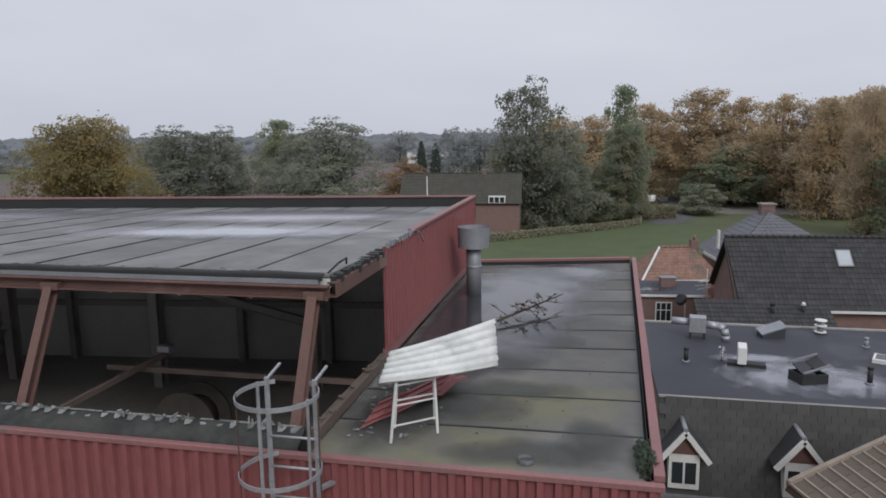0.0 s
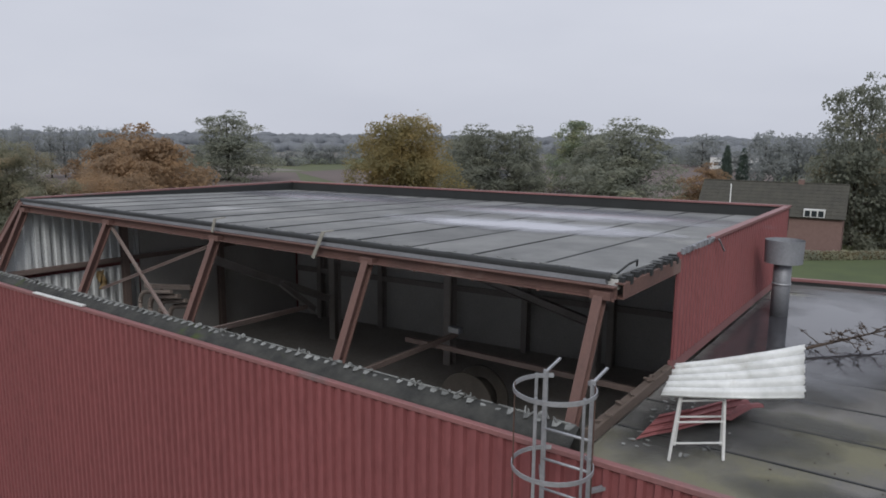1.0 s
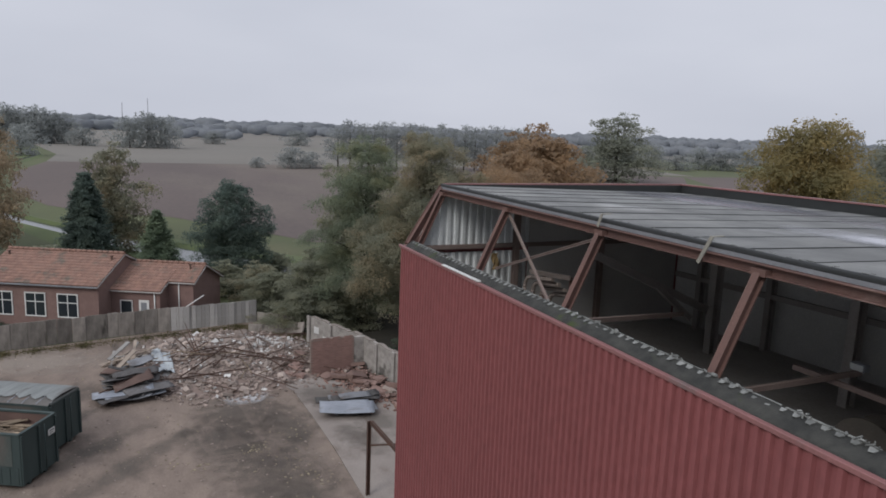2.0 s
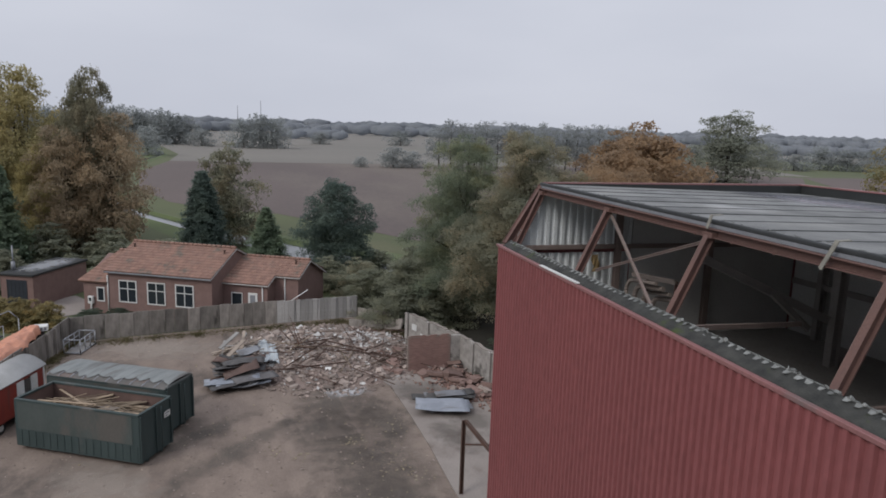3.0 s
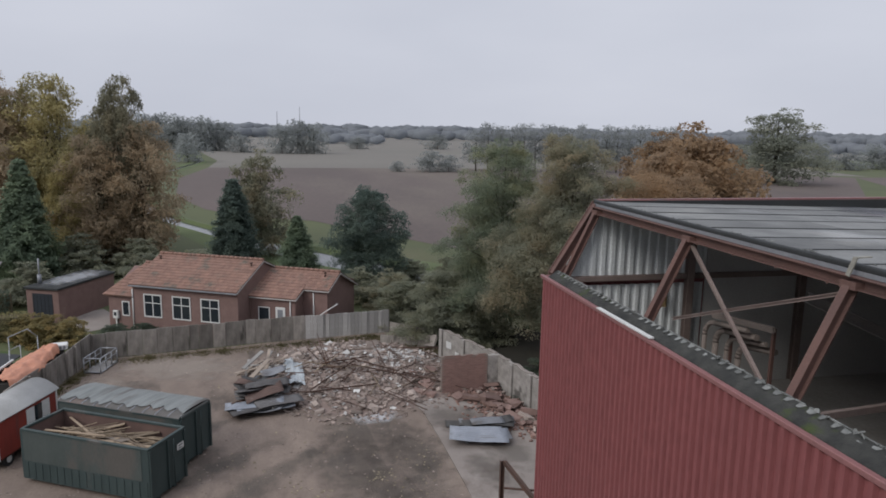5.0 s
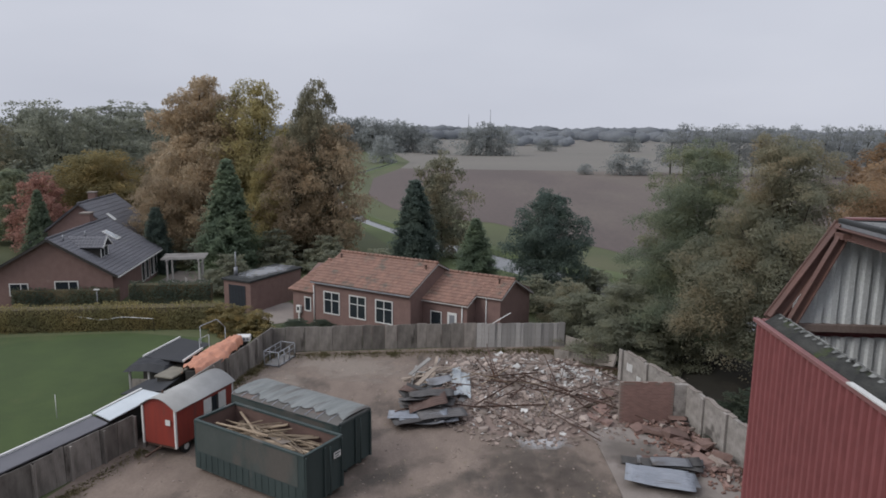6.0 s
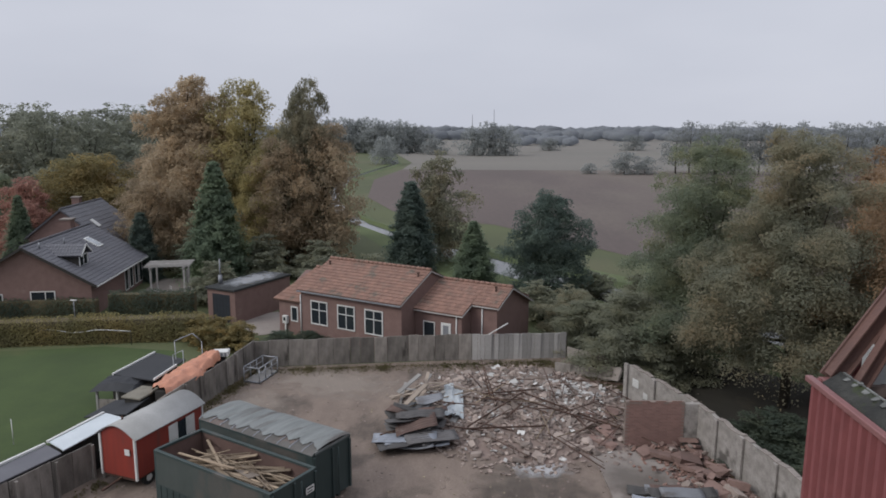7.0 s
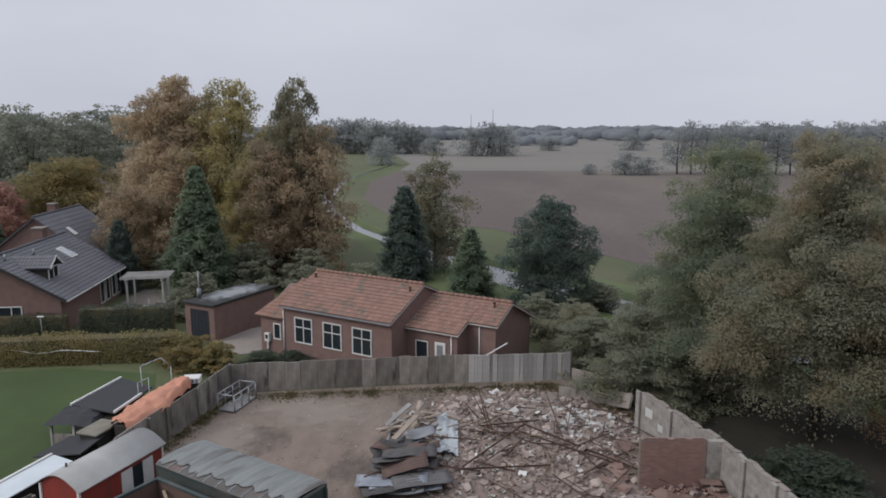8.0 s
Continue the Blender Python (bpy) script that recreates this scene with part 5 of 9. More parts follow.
sheet_pile("stack of blue-grey corrugated sheets lying on the concrete slab", (-32.0, 7.6, 0.05), -8, 5, (1.4, 3.2), (M_SOOTSHEET, M_DKSHEET, M_DKSHEET, M_BLSHEET, M_BLSHEET), 4, (0.14, 0.2), 6, 2, 0.06, 0.025, 0.2)
sheet_pile("stack of dark rusty sheets behind the blue-grey ones", (-33.25, 8.0, 0.05), -4, 6, (0.9, 2.8), (M_SOOTSHEET, M_DKSHEET, M_RUSTSHEET, M_SOOTSHEET), 14, (0.25, 0.3), 8, 3, 0.06, 0.05)
sheet_pile("bent zinc corrugated sheets lying on the dirt", (-37.1, -2.2, 0.12), 8, 6, (1.5, 2.7), (M_SCRAPSHEET, M_DKSHEET, M_BLSHEET, M_DKSHEET, M_BLSHEET), 5, (0.2, 0.3), 11, 4, 0.045, 0.05, 0.22)
sheet_pile("heap of crumpled dark and rusty sheets beside the rubble", (-38.9, -2.5, 0.03), 4, 30, (0.95, 2.5), (M_SOOTSHEET, M_SCRAPSHEET, M_RUSTSHEET, M_SOOTSHEET, M_SCRAPSHEET, M_RUSTSHEET, M_DKSHEET), 6, (0.62, 0.28), 12, 8, 0.03, 0.11)
ws = part("white_panel", ribbed(bmesh.new(), (-43.2, -1.6, 0.5), (0.1, 1.0, 0.1), (3.9, 0.2, -0.1), (0, 0, 1), 0.3, 0.07, 0.01, True, 14, 0.4), mat("dirty_bluish_panel", (0.50, 0.54, 0.56), (0.38, 0.41, 0.43), (0.13, 0.12, 0.11), scale=2.6, fine=9, rough=0.6, stain=0.56))
tagged(ws, "dented white sheet lying over the rubble", "panel")

# ---- rubble ----
CHUNKS = []
for k in range(10):
    rr = random.Random(100 + k)
    CHUNKS.append((mesh_of("chunk", shard(bmesh.new(), rr, rr.uniform(0.2, 0.38), rr.uniform(0.14, 0.28), rr.uniform(0.035, 0.09)) if k % 3 else lump(bmesh.new(), rr, 0.22, 0.6), M_RUBBLE)))
WCH = [mesh_of("plaster_chunk", shard(bmesh.new(), random.Random(200 + k), 0.26, 0.18, 0.045), M_RUBBLEW) for k in range(5)]
RCH = [mesh_of("brick_chunk", shard(bmesh.new(), random.Random(300 + k), 0.34, 0.26, 0.075), M_RUBBLER) for k in range(6)]


def in_heap(x, y):
    """Height of the rubble heap above the yard, or less than nothing outside it."""
    a = 1 - ((x + 41.7) / 6.0) ** 2 - ((y - 2.6) / 5.9) ** 2
    return a * 0.75 + 0.22 * noise.noise(Vector((x * 0.5, y * 0.5, 1.0)))


heap = thing("rubble_heap", "heap of broken concrete, plaster and brick from a demolished building", "rubble", (0, 0, 0))
bm = bmesh.new()
nx, ny = 40, 40
gv = [[bm.verts.new((-48.6 + 14.2 * i / nx, -4.4 + 13.0 * j / ny, max(-0.05, in_heap(-48.6 + 14.2 * i / nx, -4.4 + 13.0 * j / ny) * 0.8 + 0.08 * noise.noise(Vector((i * 1.1, j * 1.1, 0)))))) for j in range(ny + 1)] for i in range(nx + 1)]
for i in range(nx):
    for j in range(ny):
        if max(v.co.z for v in (gv[i][j], gv[i + 1][j], gv[i + 1][j + 1], gv[i][j + 1])) > 0:
            bm.faces.new((gv[i][j], gv[i + 1][j], gv[i + 1][j + 1], gv[i][j + 1]))
bmesh.ops.delete(bm, geom=[v for v in bm.verts if not v.link_faces], context="VERTS")
part("grit", bm, mat("rubble_grit", (0.245, 0.188, 0.162), (0.175, 0.13, 0.11), (0.31, 0.262, 0.235), scale=1.5, fine=12, rough=0.95, bump=0.8), heap)
made = 0
while made < 290:
    x, y = rnd.uniform(-48.3, -34.8), rnd.uniform(-3.8, 8.6)
    h = in_heap(x, y)
    if h < 0.02:
        continue
    kind = rnd.random()
    near_red = y > 5.5 and x > -41
    me = rnd.choice(RCH) if near_red and kind < 0.5 else rnd.choice(WCH) if kind < 0.15 else rnd.choice(CHUNKS)
    s = rnd.uniform(0.5, 1.35)
    c = part("chunk", me, None, heap, at=pose(x, y, max(0.03, h * 0.8) + 0.05, rnd.uniform(-28, 28), rnd.uniform(-28, 28), rnd.uniform(0, 360)))
    c.scale = (s, s, s)
    made += 1
bm = bmesh.new()
cnt = 0
while cnt < 3200:
    x, y = rnd.gauss(-41.3, 3.4), rnd.gauss(2.4, 3.0)
    h = in_heap(x, y)
    if h < -0.25 or y > 9:
        continue
    shard(bm, rnd, rnd.uniform(0.03, 0.17), rnd.uniform(0.03, 0.12), rnd.uniform(0.015, 0.05), pose(x, y, max(0.02, h * 0.8) + 0.03, rnd.uniform(-30, 30), rnd.uniform(-30, 30), rnd.uniform(0, 360)))
    cnt += 1
part("small_rubble", bm, M_RUBBLEI, heap)["kind"] = "stuff"
bm = bmesh.new()
for _ in range(300):
    x, y = rnd.gauss(-41.5, 3.0), rnd.gauss(2.4, 2.6)
    h = in_heap(x, y)
    if h < -0.1:
        continue
    shard(bm, rnd, rnd.uniform(0.04, 0.15), rnd.uniform(0.03, 0.10), 0.02, pose(x, y, max(0.02, h * 0.8) + 0.06, rnd.uniform(-30, 30), rnd.uniform(-30, 30), rnd.uniform(0, 360)))
for _ in range(110):
    x, y = rnd.gauss(-43.2, 1.0), rnd.gauss(5.0, 1.2)
    h = in_heap(x, y)
    if h > -0.1:
        shard(bm, rnd, rnd.uniform(0.06, 0.22), rnd.uniform(0.05, 0.15), 0.02, pose(x, y, max(0.02, h * 0.8) + 0.09, rnd.uniform(-30, 30), rnd.uniform(-30, 30), rnd.uniform(0, 360)))
part("plaster_scrap", bm, mat("plaster_bits", (0.52, 0.505, 0.485), (0.40, 0.385, 0.365), vary="island", rough=0.9), heap)["kind"] = "stuff"
for p, q in (((-37.9, -0.4, 0.55), (-38.4, 3.4, 0.6)), ((-38.0, -0.2, 0.6), (-41.6, 2.5, 0.95)), ((-41.6, 2.4, 0.95), (-38.6, 7.0, 0.4)), ((-40.9, 2.2, 0.9), (-38.9, 6.0, 0.55)), ((-41.5, 0.3, 0.8), (-42.0, 3.2, 0.95)), ((-39.0, 1.6, 0.65), (-40.4, 2.4, 0.85))):
    part("rusty_girder", h_beam(bmesh.new(), p, q, 0.045, 0.065), M_RUST, heap)
for i in range(44):
    x, y, a, l = rnd.uniform(-45, -37), rnd.uniform(-1.5, 6.5), rnd.uniform(0, 360), rnd.uniform(1.2, 4.2)
    h = max(0.1, in_heap(x, y) * 0.8 + 0.22)
    p = Vector((x, y, h))
    q = p + Vector((l * math.cos(radians(a)), l * math.sin(radians(a)), rnd.uniform(-0.15, 0.35)))
    q.z = max(0.12, q.z)
    part("timber", beam(bmesh.new(), p, q, rnd.uniform(0.03, 0.06), rnd.uniform(0.02, 0.05)), M_RUST if i % 6 else M_WOOD, heap)
for p, q in (((-41.2, 0.9, 0.5), (-42.9, 0.35, 2.2)), ((-40.9, 1.2, 0.4), (-41.9, 0.5, 2.1)), ((-42.4, 0.9, 0.4), (-43.1, 0.1, 1.7)), ((-42.3, 0.4, 0.5), (-41.6, 1.6, 1.4)), ((-42.8, 0.6, 0.4), (-42.6, -0.3, 1.5))):
    part("bent_reinforcing_bar", tube(bmesh.new(), p, q, 0.035, 0.02, 6), M_RUST, heap)

redheap = thing("brick_rubble", "low heap of broken red brickwork along the wall", "rubble", (0, 0, 0))
for i in range(150):
    k = rnd.random()
    x, y = -38.2 + k * 6.0 + rnd.gauss(0, 0.5), 8.9 + k * 1.6 + rnd.gauss(0, 0.75)
    y = min(y, 9.6 + (x + 38) * 0.28)
    me = rnd.choice(RCH) if rnd.random() < 0.8 else rnd.choice(CHUNKS)
    c = part("chunk", me, None, redheap, at=pose(x, y, 0.08 + rnd.random() ** 2 * 0.35, rnd.uniform(-25, 25), rnd.uniform(-25, 25), rnd.uniform(0, 360)))
    s = rnd.uniform(0.25, 0.8) if i % 14 else rnd.uniform(1.2, 1.9)
    c.scale = (s, s * rnd.uniform(0.45, 0.9), s * rnd.uniform(0.8, 1.6))
for x, y, z, l, w, tx, rz in ((-37.8, 5.9, 0.16, 1.7, 0.55, 8, 40), (-36.4, 8.6, 0.22, 2.3, 0.7, -7, 66), (-37.0, 7.6, 0.15, 1.2, 0.7, 10, 15), (-35.2, 9.4, 0.25, 1.8, 0.8, -9, 55), (-33.8, 9.6, 0.2, 1.4, 0.7, 12, 20)):
    bm = shard(bmesh.new(), rnd, l / 2, w / 2, 0.10)
    part("brickwork_slab", bm, M_RUBBLER, redheap, at=pose(x, y, z, tx, rnd.uniform(-6, 6), rz))
bm = bmesh.new()
for i in range(500):
    k = rnd.random()
    x, y = -38.4 + k * 6.4 + rnd.gauss(0, 0.6), 8.6 + k * 1.7 + rnd.gauss(0, 0.9)
    y = min(y, 9.8 + (x + 38) * 0.28)
    shard(bm, rnd, rnd.uniform(0.04, 0.13), rnd.uniform(0.03, 0.1), 0.04, pose(x, y, 0.08, rnd.uniform(-30, 30), rnd.uniform(-30, 30), rnd.uniform(0, 360)))
part("brick_bits", bm, mat("brick_bits", (0.25, 0.155, 0.125), (0.18, 0.11, 0.09), vary="island", rough=0.95), redheap)["kind"] = "stuff"

bm = bmesh.new()
for _ in range(1500):
    x, y = rnd.uniform(-46, -17), rnd.uniform(-14, 12)
    shard(bm, rnd, rnd.uniform(0.015, 0.07), rnd.uniform(0.015, 0.05), 0.01, pose(x, y, 0.025, 0, 0, rnd.uniform(0, 360)))
tagged(part("yard_litter", bm, M_RUBBLEI), "scattered stones and chips on the dirt yard", "litter", kind="stuff")
bm = bmesh.new()
for cx, cy, n_, sp in ((-29.5, 2.6, 26, 0.3), (-28.4, 0.2, 12, 0.3), (-29.0, -0.9, 10, 0.3), (-28.3, 3.6, 16, 0.5), (-26.4, 4.4, 26, 0.6), (-31.5, -3.0, 8, 0.5), (-24.3, 3.4, 20, 0.9), (-34.0, 0.5, 14, 1.8), (-41.0, -6.5, 12, 2.0), (-26.0, -2.0, 15, 3.0), (-30.5, 4.7, 16, 0.5)):
    for _ in range(n_):
        shard(bm, rnd, rnd.uniform(0.03, 0.07), rnd.uniform(0.02, 0.05), 0.008, pose(rnd.gauss(cx, sp), rnd.gauss(cy, sp), 0.03, 0, 0, rnd.uniform(0, 360)))
tagged(part("fallen_leaves", bm, mat("pale_dead_leaves", (0.31, 0.26, 0.165), (0.22, 0.185, 0.13), vary="island", rough=0.8)), "pale yellow leaves and paper scraps lying on the yard", "litter", kind="stuff")

M_TIMBER = mat("weathered_boards", (0.33, 0.275, 0.225), (0.245, 0.20, 0.165), (0.13, 0.105, 0.085), scale=1.6, fine=28, rough=0.9, vary="object", spread=0.35)
woodpile = thing("scrap_wood_pile", "loose pile of broken boards and timber", "wood pile", (-41.6, -2.9, 0))
for i in range(30):
    a, l = rnd.choice((35, 70, 115, 150)) + rnd.gauss(0, 14), rnd.uniform(0.8, 2.2)
    z = 0.05 + i * 0.03
    x, y = rnd.gauss(0, 0.55), rnd.gauss(0, 0.4)
    dx, dy = math.cos(radians(a)) * l / 2, math.sin(radians(a)) * l / 2
    part("board", beam(bmesh.new(), (x - dx, y - dy, max(0.03, z - rnd.uniform(0, 0.4))), (x + dx, y + dy, z + rnd.uniform(0.0, 0.75)), rnd.uniform(0.07, 0.28), 0.045), M_TIMBER if i % 4 else M_PLANK, woodpile)

# ---- yard walls and fences ----
def panel_fence(name, label, pts, height, wid, material, seed, post=True, group=""):
    rr = random.Random(seed)
    fence = thing(name, label, "fence", (0, 0, 0), 0, group, "structure")
    for (x0, y0), (x1, y1) in zip(pts, pts[1:]):
        length = math.hypot(x1 - x0, y1 - y0)
        k = max(1, round(length / wid))
        rz = math.degrees(math.atan2(y1 - y0, x1 - x0))
        cuts = [0.0] + sorted((i + rr.uniform(-0.28, 0.28)) / k for i in range(1, k)) + [1.0]
        for a, b in zip(cuts, cuts[1:]):
            h = height + rr.uniform(-0.035, 0.035)
            m = pose(x0 + (x1 - x0) * a, y0 + (y1 - y0) * a, 0, rr.uniform(-2, 2), 0, rz)
            part("panel", box(bmesh.new(), (0.008, -0.03, 0.0), ((b - a) * length - 0.008, 0.03, h), bev=0.006), material, fence, at=m)
        if post:
            for i in range(0, k + 1, 2):
                m = pose(x0 + (x1 - x0) * i / k, y0 + (y1 - y0) * i / k, 0, 0, 0, rz)
                part("post", box(bmesh.new(), (-0.06, 0.032, 0), (0.06, 0.15, height - 0.05), bev=0.01), M_CONCPANEL, fence, at=m)
    return fence


panel_fence("concrete_fence", "weathered grey upright-panel fence along the back of the yard", [(-46.7, -12.95), (-47.6, -8.5), (-48.6, -3.5), (-49.05, -0.3)], 1.62, 0.85, M_CONCPANEL, 21)
panel_fence("plank_fence", "pale grey vertical plank fence", [(-49.06, -0.27), (-49.4, 2.25), (-49.9, 5.5)], 1.6, 0.27, M_PLANK, 22)
panel_fence("side_fence", "tall weathered concrete panel fence between yard and lawn", [(-46.75, -13.1), (-43.3, -13.45), (-39.7, -14.1), (-33.4, -14.75)], 1.62, 1.1, M_CONCPANEL, 23)
panel_fence("low_side_fence", "leaning dark concrete panels with peeling posts", [(-33.3, -15.1), (-28.8, -16.68), (-24.5, -18.25), (-19, -20.1)], 1.52, 0.75, M_CONCPANEL, 24)
panel_fence("hidden_fence", "old dark planks under the bushes", [(-49.9, 5.6), (-47.3, 8.3)], 0.75, 0.9, M_CONCPANEL, 25)
panel_fence("low_wall", "low stained concrete edge of the rubble yard", [(-47.3, 4.6), (-46.3, 7.0)], 0.62, 1.2, M_CONCPANEL, 26, False)
slabp = thing("leaning_slab", "broken concrete slab leaning at the end of the low wall", "slab", (-45.7, 7.5, 0.12), 38)
part("slab_body", shard(bmesh.new(), rnd, 0.95, 0.5, 0.06), M_SLAB, slabp, at=pose(0, 0, 0.4, 48, -12, 0))

M_OLDWALL = mat("mottled_plastered_wall", (0.37, 0.345, 0.32), (0.235, 0.215, 0.195), (0.115, 0.105, 0.095), scale=2.2, fine=16, rough=0.95, stain=0.55, bump=0.6)
wallr = thing("broken_boundary_wall", "broken concrete boundary wall with a jagged falling top edge", "wall", (0, 0, 0), 0, "", "structure")
pts = [(-43.0, 7.95), (-41.0, 8.85), (-38.4, 10.0), (-35.0, 10.95), (-31.0, 12.0), (-26, 13.3), (-20, 14.6)]
hs_ = [2.1, 2.0, 1.95, 1.9, 1.8, 1.6, 1.4]
for i in range(len(pts) - 1):
    (x0, y0), (x1, y1) = pts[i], pts[i + 1]
    rz, length = math.degrees(math.atan2(y1 - y0, x1 - x0)), math.hypot(x1 - x0, y1 - y0)
    bm = bmesh.new()
    k = 8
    tops_ = [hs_[i] + (hs_[i + 1] - hs_[i]) * j / k + rnd.uniform(-0.07, 0.04) for j in range(k + 1)]
    f0 = [[bm.verts.new((length * j / k, s, z)) for j, z in enumerate([0] * (k + 1))] for s in (-0.09, 0.09)]
    f1 = [[bm.verts.new((length * j / k, s, z)) for j, z in enumerate(tops_)] for s in (-0.09, 0.09)]
    for j in range(k):
        bm.faces.new((f0[0][j], f0[0][j + 1], f1[0][j + 1], f1[0][j]))
        bm.faces.new((f0[1][j], f1[1][j], f1[1][j + 1], f0[1][j + 1]))
        bm.faces.new((f1[0][j], f1[0][j + 1], f1[1][j + 1], f1[1][j]))
    for j in (0, k):
        bm.faces.new((f0[0][j], f1[0][j], f1[1][j], f0[1][j]))
    bmesh.ops.recalc_face_normals(bm, faces=bm.faces)
    part("wall_panel", bm, M_OLDWALL, wallr, at=pose(x0, y0, 0, 0, 0, rz))
    part("pier", box(bmesh.new(), (-0.14, -0.22, 0), (0.14, -0.1, hs_[i] + 0.02), bev=0.015), M_OLDWALL, wallr, at=pose(x0, y0, 0, 0, 0, rz))
    if length > 3:
        part("pier", box(bmesh.new(), (length / 2 - 0.12, -0.2, 0), (length / 2 + 0.12, -0.1, (hs_[i] + hs_[i + 1]) / 2 - 0.03), bev=0.015), M_OLDWALL, wallr, at=pose(x0, y0, 0, 0, 0, rz))
    for j in range(k):
        if (i * 3 + j * 5) % 7:
            part("coping_piece", beam(bmesh.new(), (length * (j + 0.03) / k, 0, tops_[j] + 0.03), (length * (j + 0.97) / k, 0, tops_[j + 1] + 0.03), 0.24, 0.05, bev=0.008), M_SLAB, wallr, at=pose(x0, y0, 0, 0, 0, rz))
for u, z, w, h in ((0.5, 1.1, 0.5, 0.4), (1.4, 0.75, 0.35, 0.3)):
    bm = bmesh.new()
    for q in range(4):
        box(bm, (u + w * q / 4 + 0.015, -0.12, z), (u + w * (q + 1) / 4 - 0.015, -0.092, z + h))
    part("air_brick", bm, M_WHITE, wallr, "pale pierced block in the wall", at=pose(-43.0, 7.95, 0, 0, 0, 24.2))
stub = thing("brick_wall_stub", "free-standing remnant of red brick wall with a chipped top", "wall", (-37.9, 6.8, 0), 93.5, "", "structure")
bm = box(bmesh.new(), (0, -0.1, 0), (2.6, 0.1, 2.1))
part("core", bm, mat("mortar", (0.25, 0.2, 0.17), (0.2, 0.16, 0.14), rough=0.95), stub)
part("concrete_end", box(bmesh.new(), (2.605, -0.09, 0), (3.3, 0.11, 2.02), bev=0.02), M_OLDWALL, stub, "grey plastered end of the wall")
brick = mesh_of("brick", box(bmesh.new(), (0.004, -0.114, 0.004), (0.226, -0.101, 0.07)), mat("wall_brick", (0.285, 0.172, 0.148), (0.228, 0.138, 0.118), (0.35, 0.28, 0.255), scale=1.1, rough=0.95, vary="object", spread=0.14, stain=0.55))
for r in range(29):
    for i in range(12):
        x = i * 0.235 + (0.115 if r % 2 else 0) - 0.11
        if x < 0 or x + 0.226 > 2.61 or (r > 26 and rnd.random() < 0.35):
            continue
        part("brick", brick, None, stub, at=pose(x, 0, r * 0.0745, 0, 0, 0))


# ---- containers ----
M_CONTPLATE = mat("dusty_green_plate", (0.075, 0.088, 0.082), (0.055, 0.068, 0.063), (0.095, 0.088, 0.078), scale=1.1, fine=14, rough=0.7, stain=0.52, stretch=(1, 1, 0.4))
def container_shell(name, label, loc, rz, length, width, h, inside=True):
    """A roll-off container: floor, ribbed long sides, end with doors, top rail, skids."""
    ct = thing(name, label, "container", loc, rz, "roll-off containers")
    t = 0.06
    part("floor", box(bmesh.new(), (0.05, 0.05, 0.18), (length - 0.05, width - 0.05, 0.24)), M_CONTIN, ct)
    for y, s in ((0, 1), (width, -1)):
        part("side_panel", box(bmesh.new(), (0, min(y, y + s * t), 0.2), (length, max(y, y + s * t), h - 0.08)), (M_CONTAINER,), ct)
        part("side_lining", box(bmesh.new(), (0.07, min(y + s * t, y + s * (t + 0.01)), 0.25), (length - 0.07, max(y + s * t, y + s * (t + 0.01)), h - 0.09)), M_CONTIN, ct)
        part("top_rail", box(bmesh.new(), (0, min(y - s * 0.03, y + s * 0.1), h - 0.1), (length, max(y - s * 0.03, y + s * 0.1), h), bev=0.012), M_CONTAINER, ct)
        part("side_plate", box(bmesh.new(), (0.1, min(y, y - s * 0.014), 0.98), (length - 0.32, max(y, y - s * 0.014), h - 0.1), bev=0.004), M_CONTPLATE, ct, "dusty smooth upper plate")
        for i in range(17):
            x = 0.16 + (length - 0.36) * i / 16
            part("side_rib", box(bmesh.new(), (x, min(y, y - s * 0.02), 0.26), (x + 0.11, max(y, y - s * 0.02), 0.94), bev=0.008), M_CONTAINER, ct)
    for x, s in ((0, 1), (length, -1)):
        part("end_panel", box(bmesh.new(), (min(x, x + s * t), 0.06, 0.2), (max(x, x + s * t), width - 0.06, h - 0.1)), M_CONTAINER, ct)
        part("end_lining", box(bmesh.new(), (min(x + s * t, x + s * (t + 0.01)), 0.08, 0.25), (max(x + s * t, x + s * (t + 0.01)), width - 0.08, h - 0.1)), M_CONTIN, ct)
        part("end_rail", box(bmesh.new(), (min(x - s * 0.03, x + s * 0.1), 0.1, h - 0.1), (max(x - s * 0.03, x + s * 0.1), width - 0.1, h), bev=0.012), M_CONTAINER, ct)
        for y in (0.02, width / 2 - 0.05, width - 0.12):
            part("end_rib", box(bmesh.new(), (min(x, x - s * 0.07), y, 0.2), (max(x, x - s * 0.07), y + 0.1, h - 0.1), bev=0.01), M_CONTAINER, ct)
    for y in (width * 0.28, width * 0.72):
        part("skid", box(bmesh.new(), (0.1, y - 0.07, 0.0), (length - 0.1, y + 0.07, 0.18)), M_CONTAINER, ct)
    part("lock_bar", tube(bmesh.new(), (length + 0.09, width * 0.62, 0.3), (length + 0.09, width * 0.62, h - 0.15), 0.02, 0.02, 8), M_CONTAINER, ct)
    return ct


def end_plate(ct, length, y, h):
    """The white sign of the owner, as plain bars."""
    sign = part("sign", box(bmesh.new(), (length + 0.072, y, h - 0.75), (length + 0.082, y + 0.4, h - 0.5)), M_WHITE, ct)
    part("sign_bar", box(bmesh.new(), (length + 0.083, y + 0.05, h - 0.60), (length + 0.087, y + 0.35, h - 0.55)), M_CONTAINER, sign)
    part("sign_bar", box(bmesh.new(), (length + 0.083, y + 0.05, h - 0.70), (length + 0.087, y + 0.3, h - 0.66)), M_CONTAINER, sign)


# long axis runs from the far end to the near end with the doors
RZC = 62.0
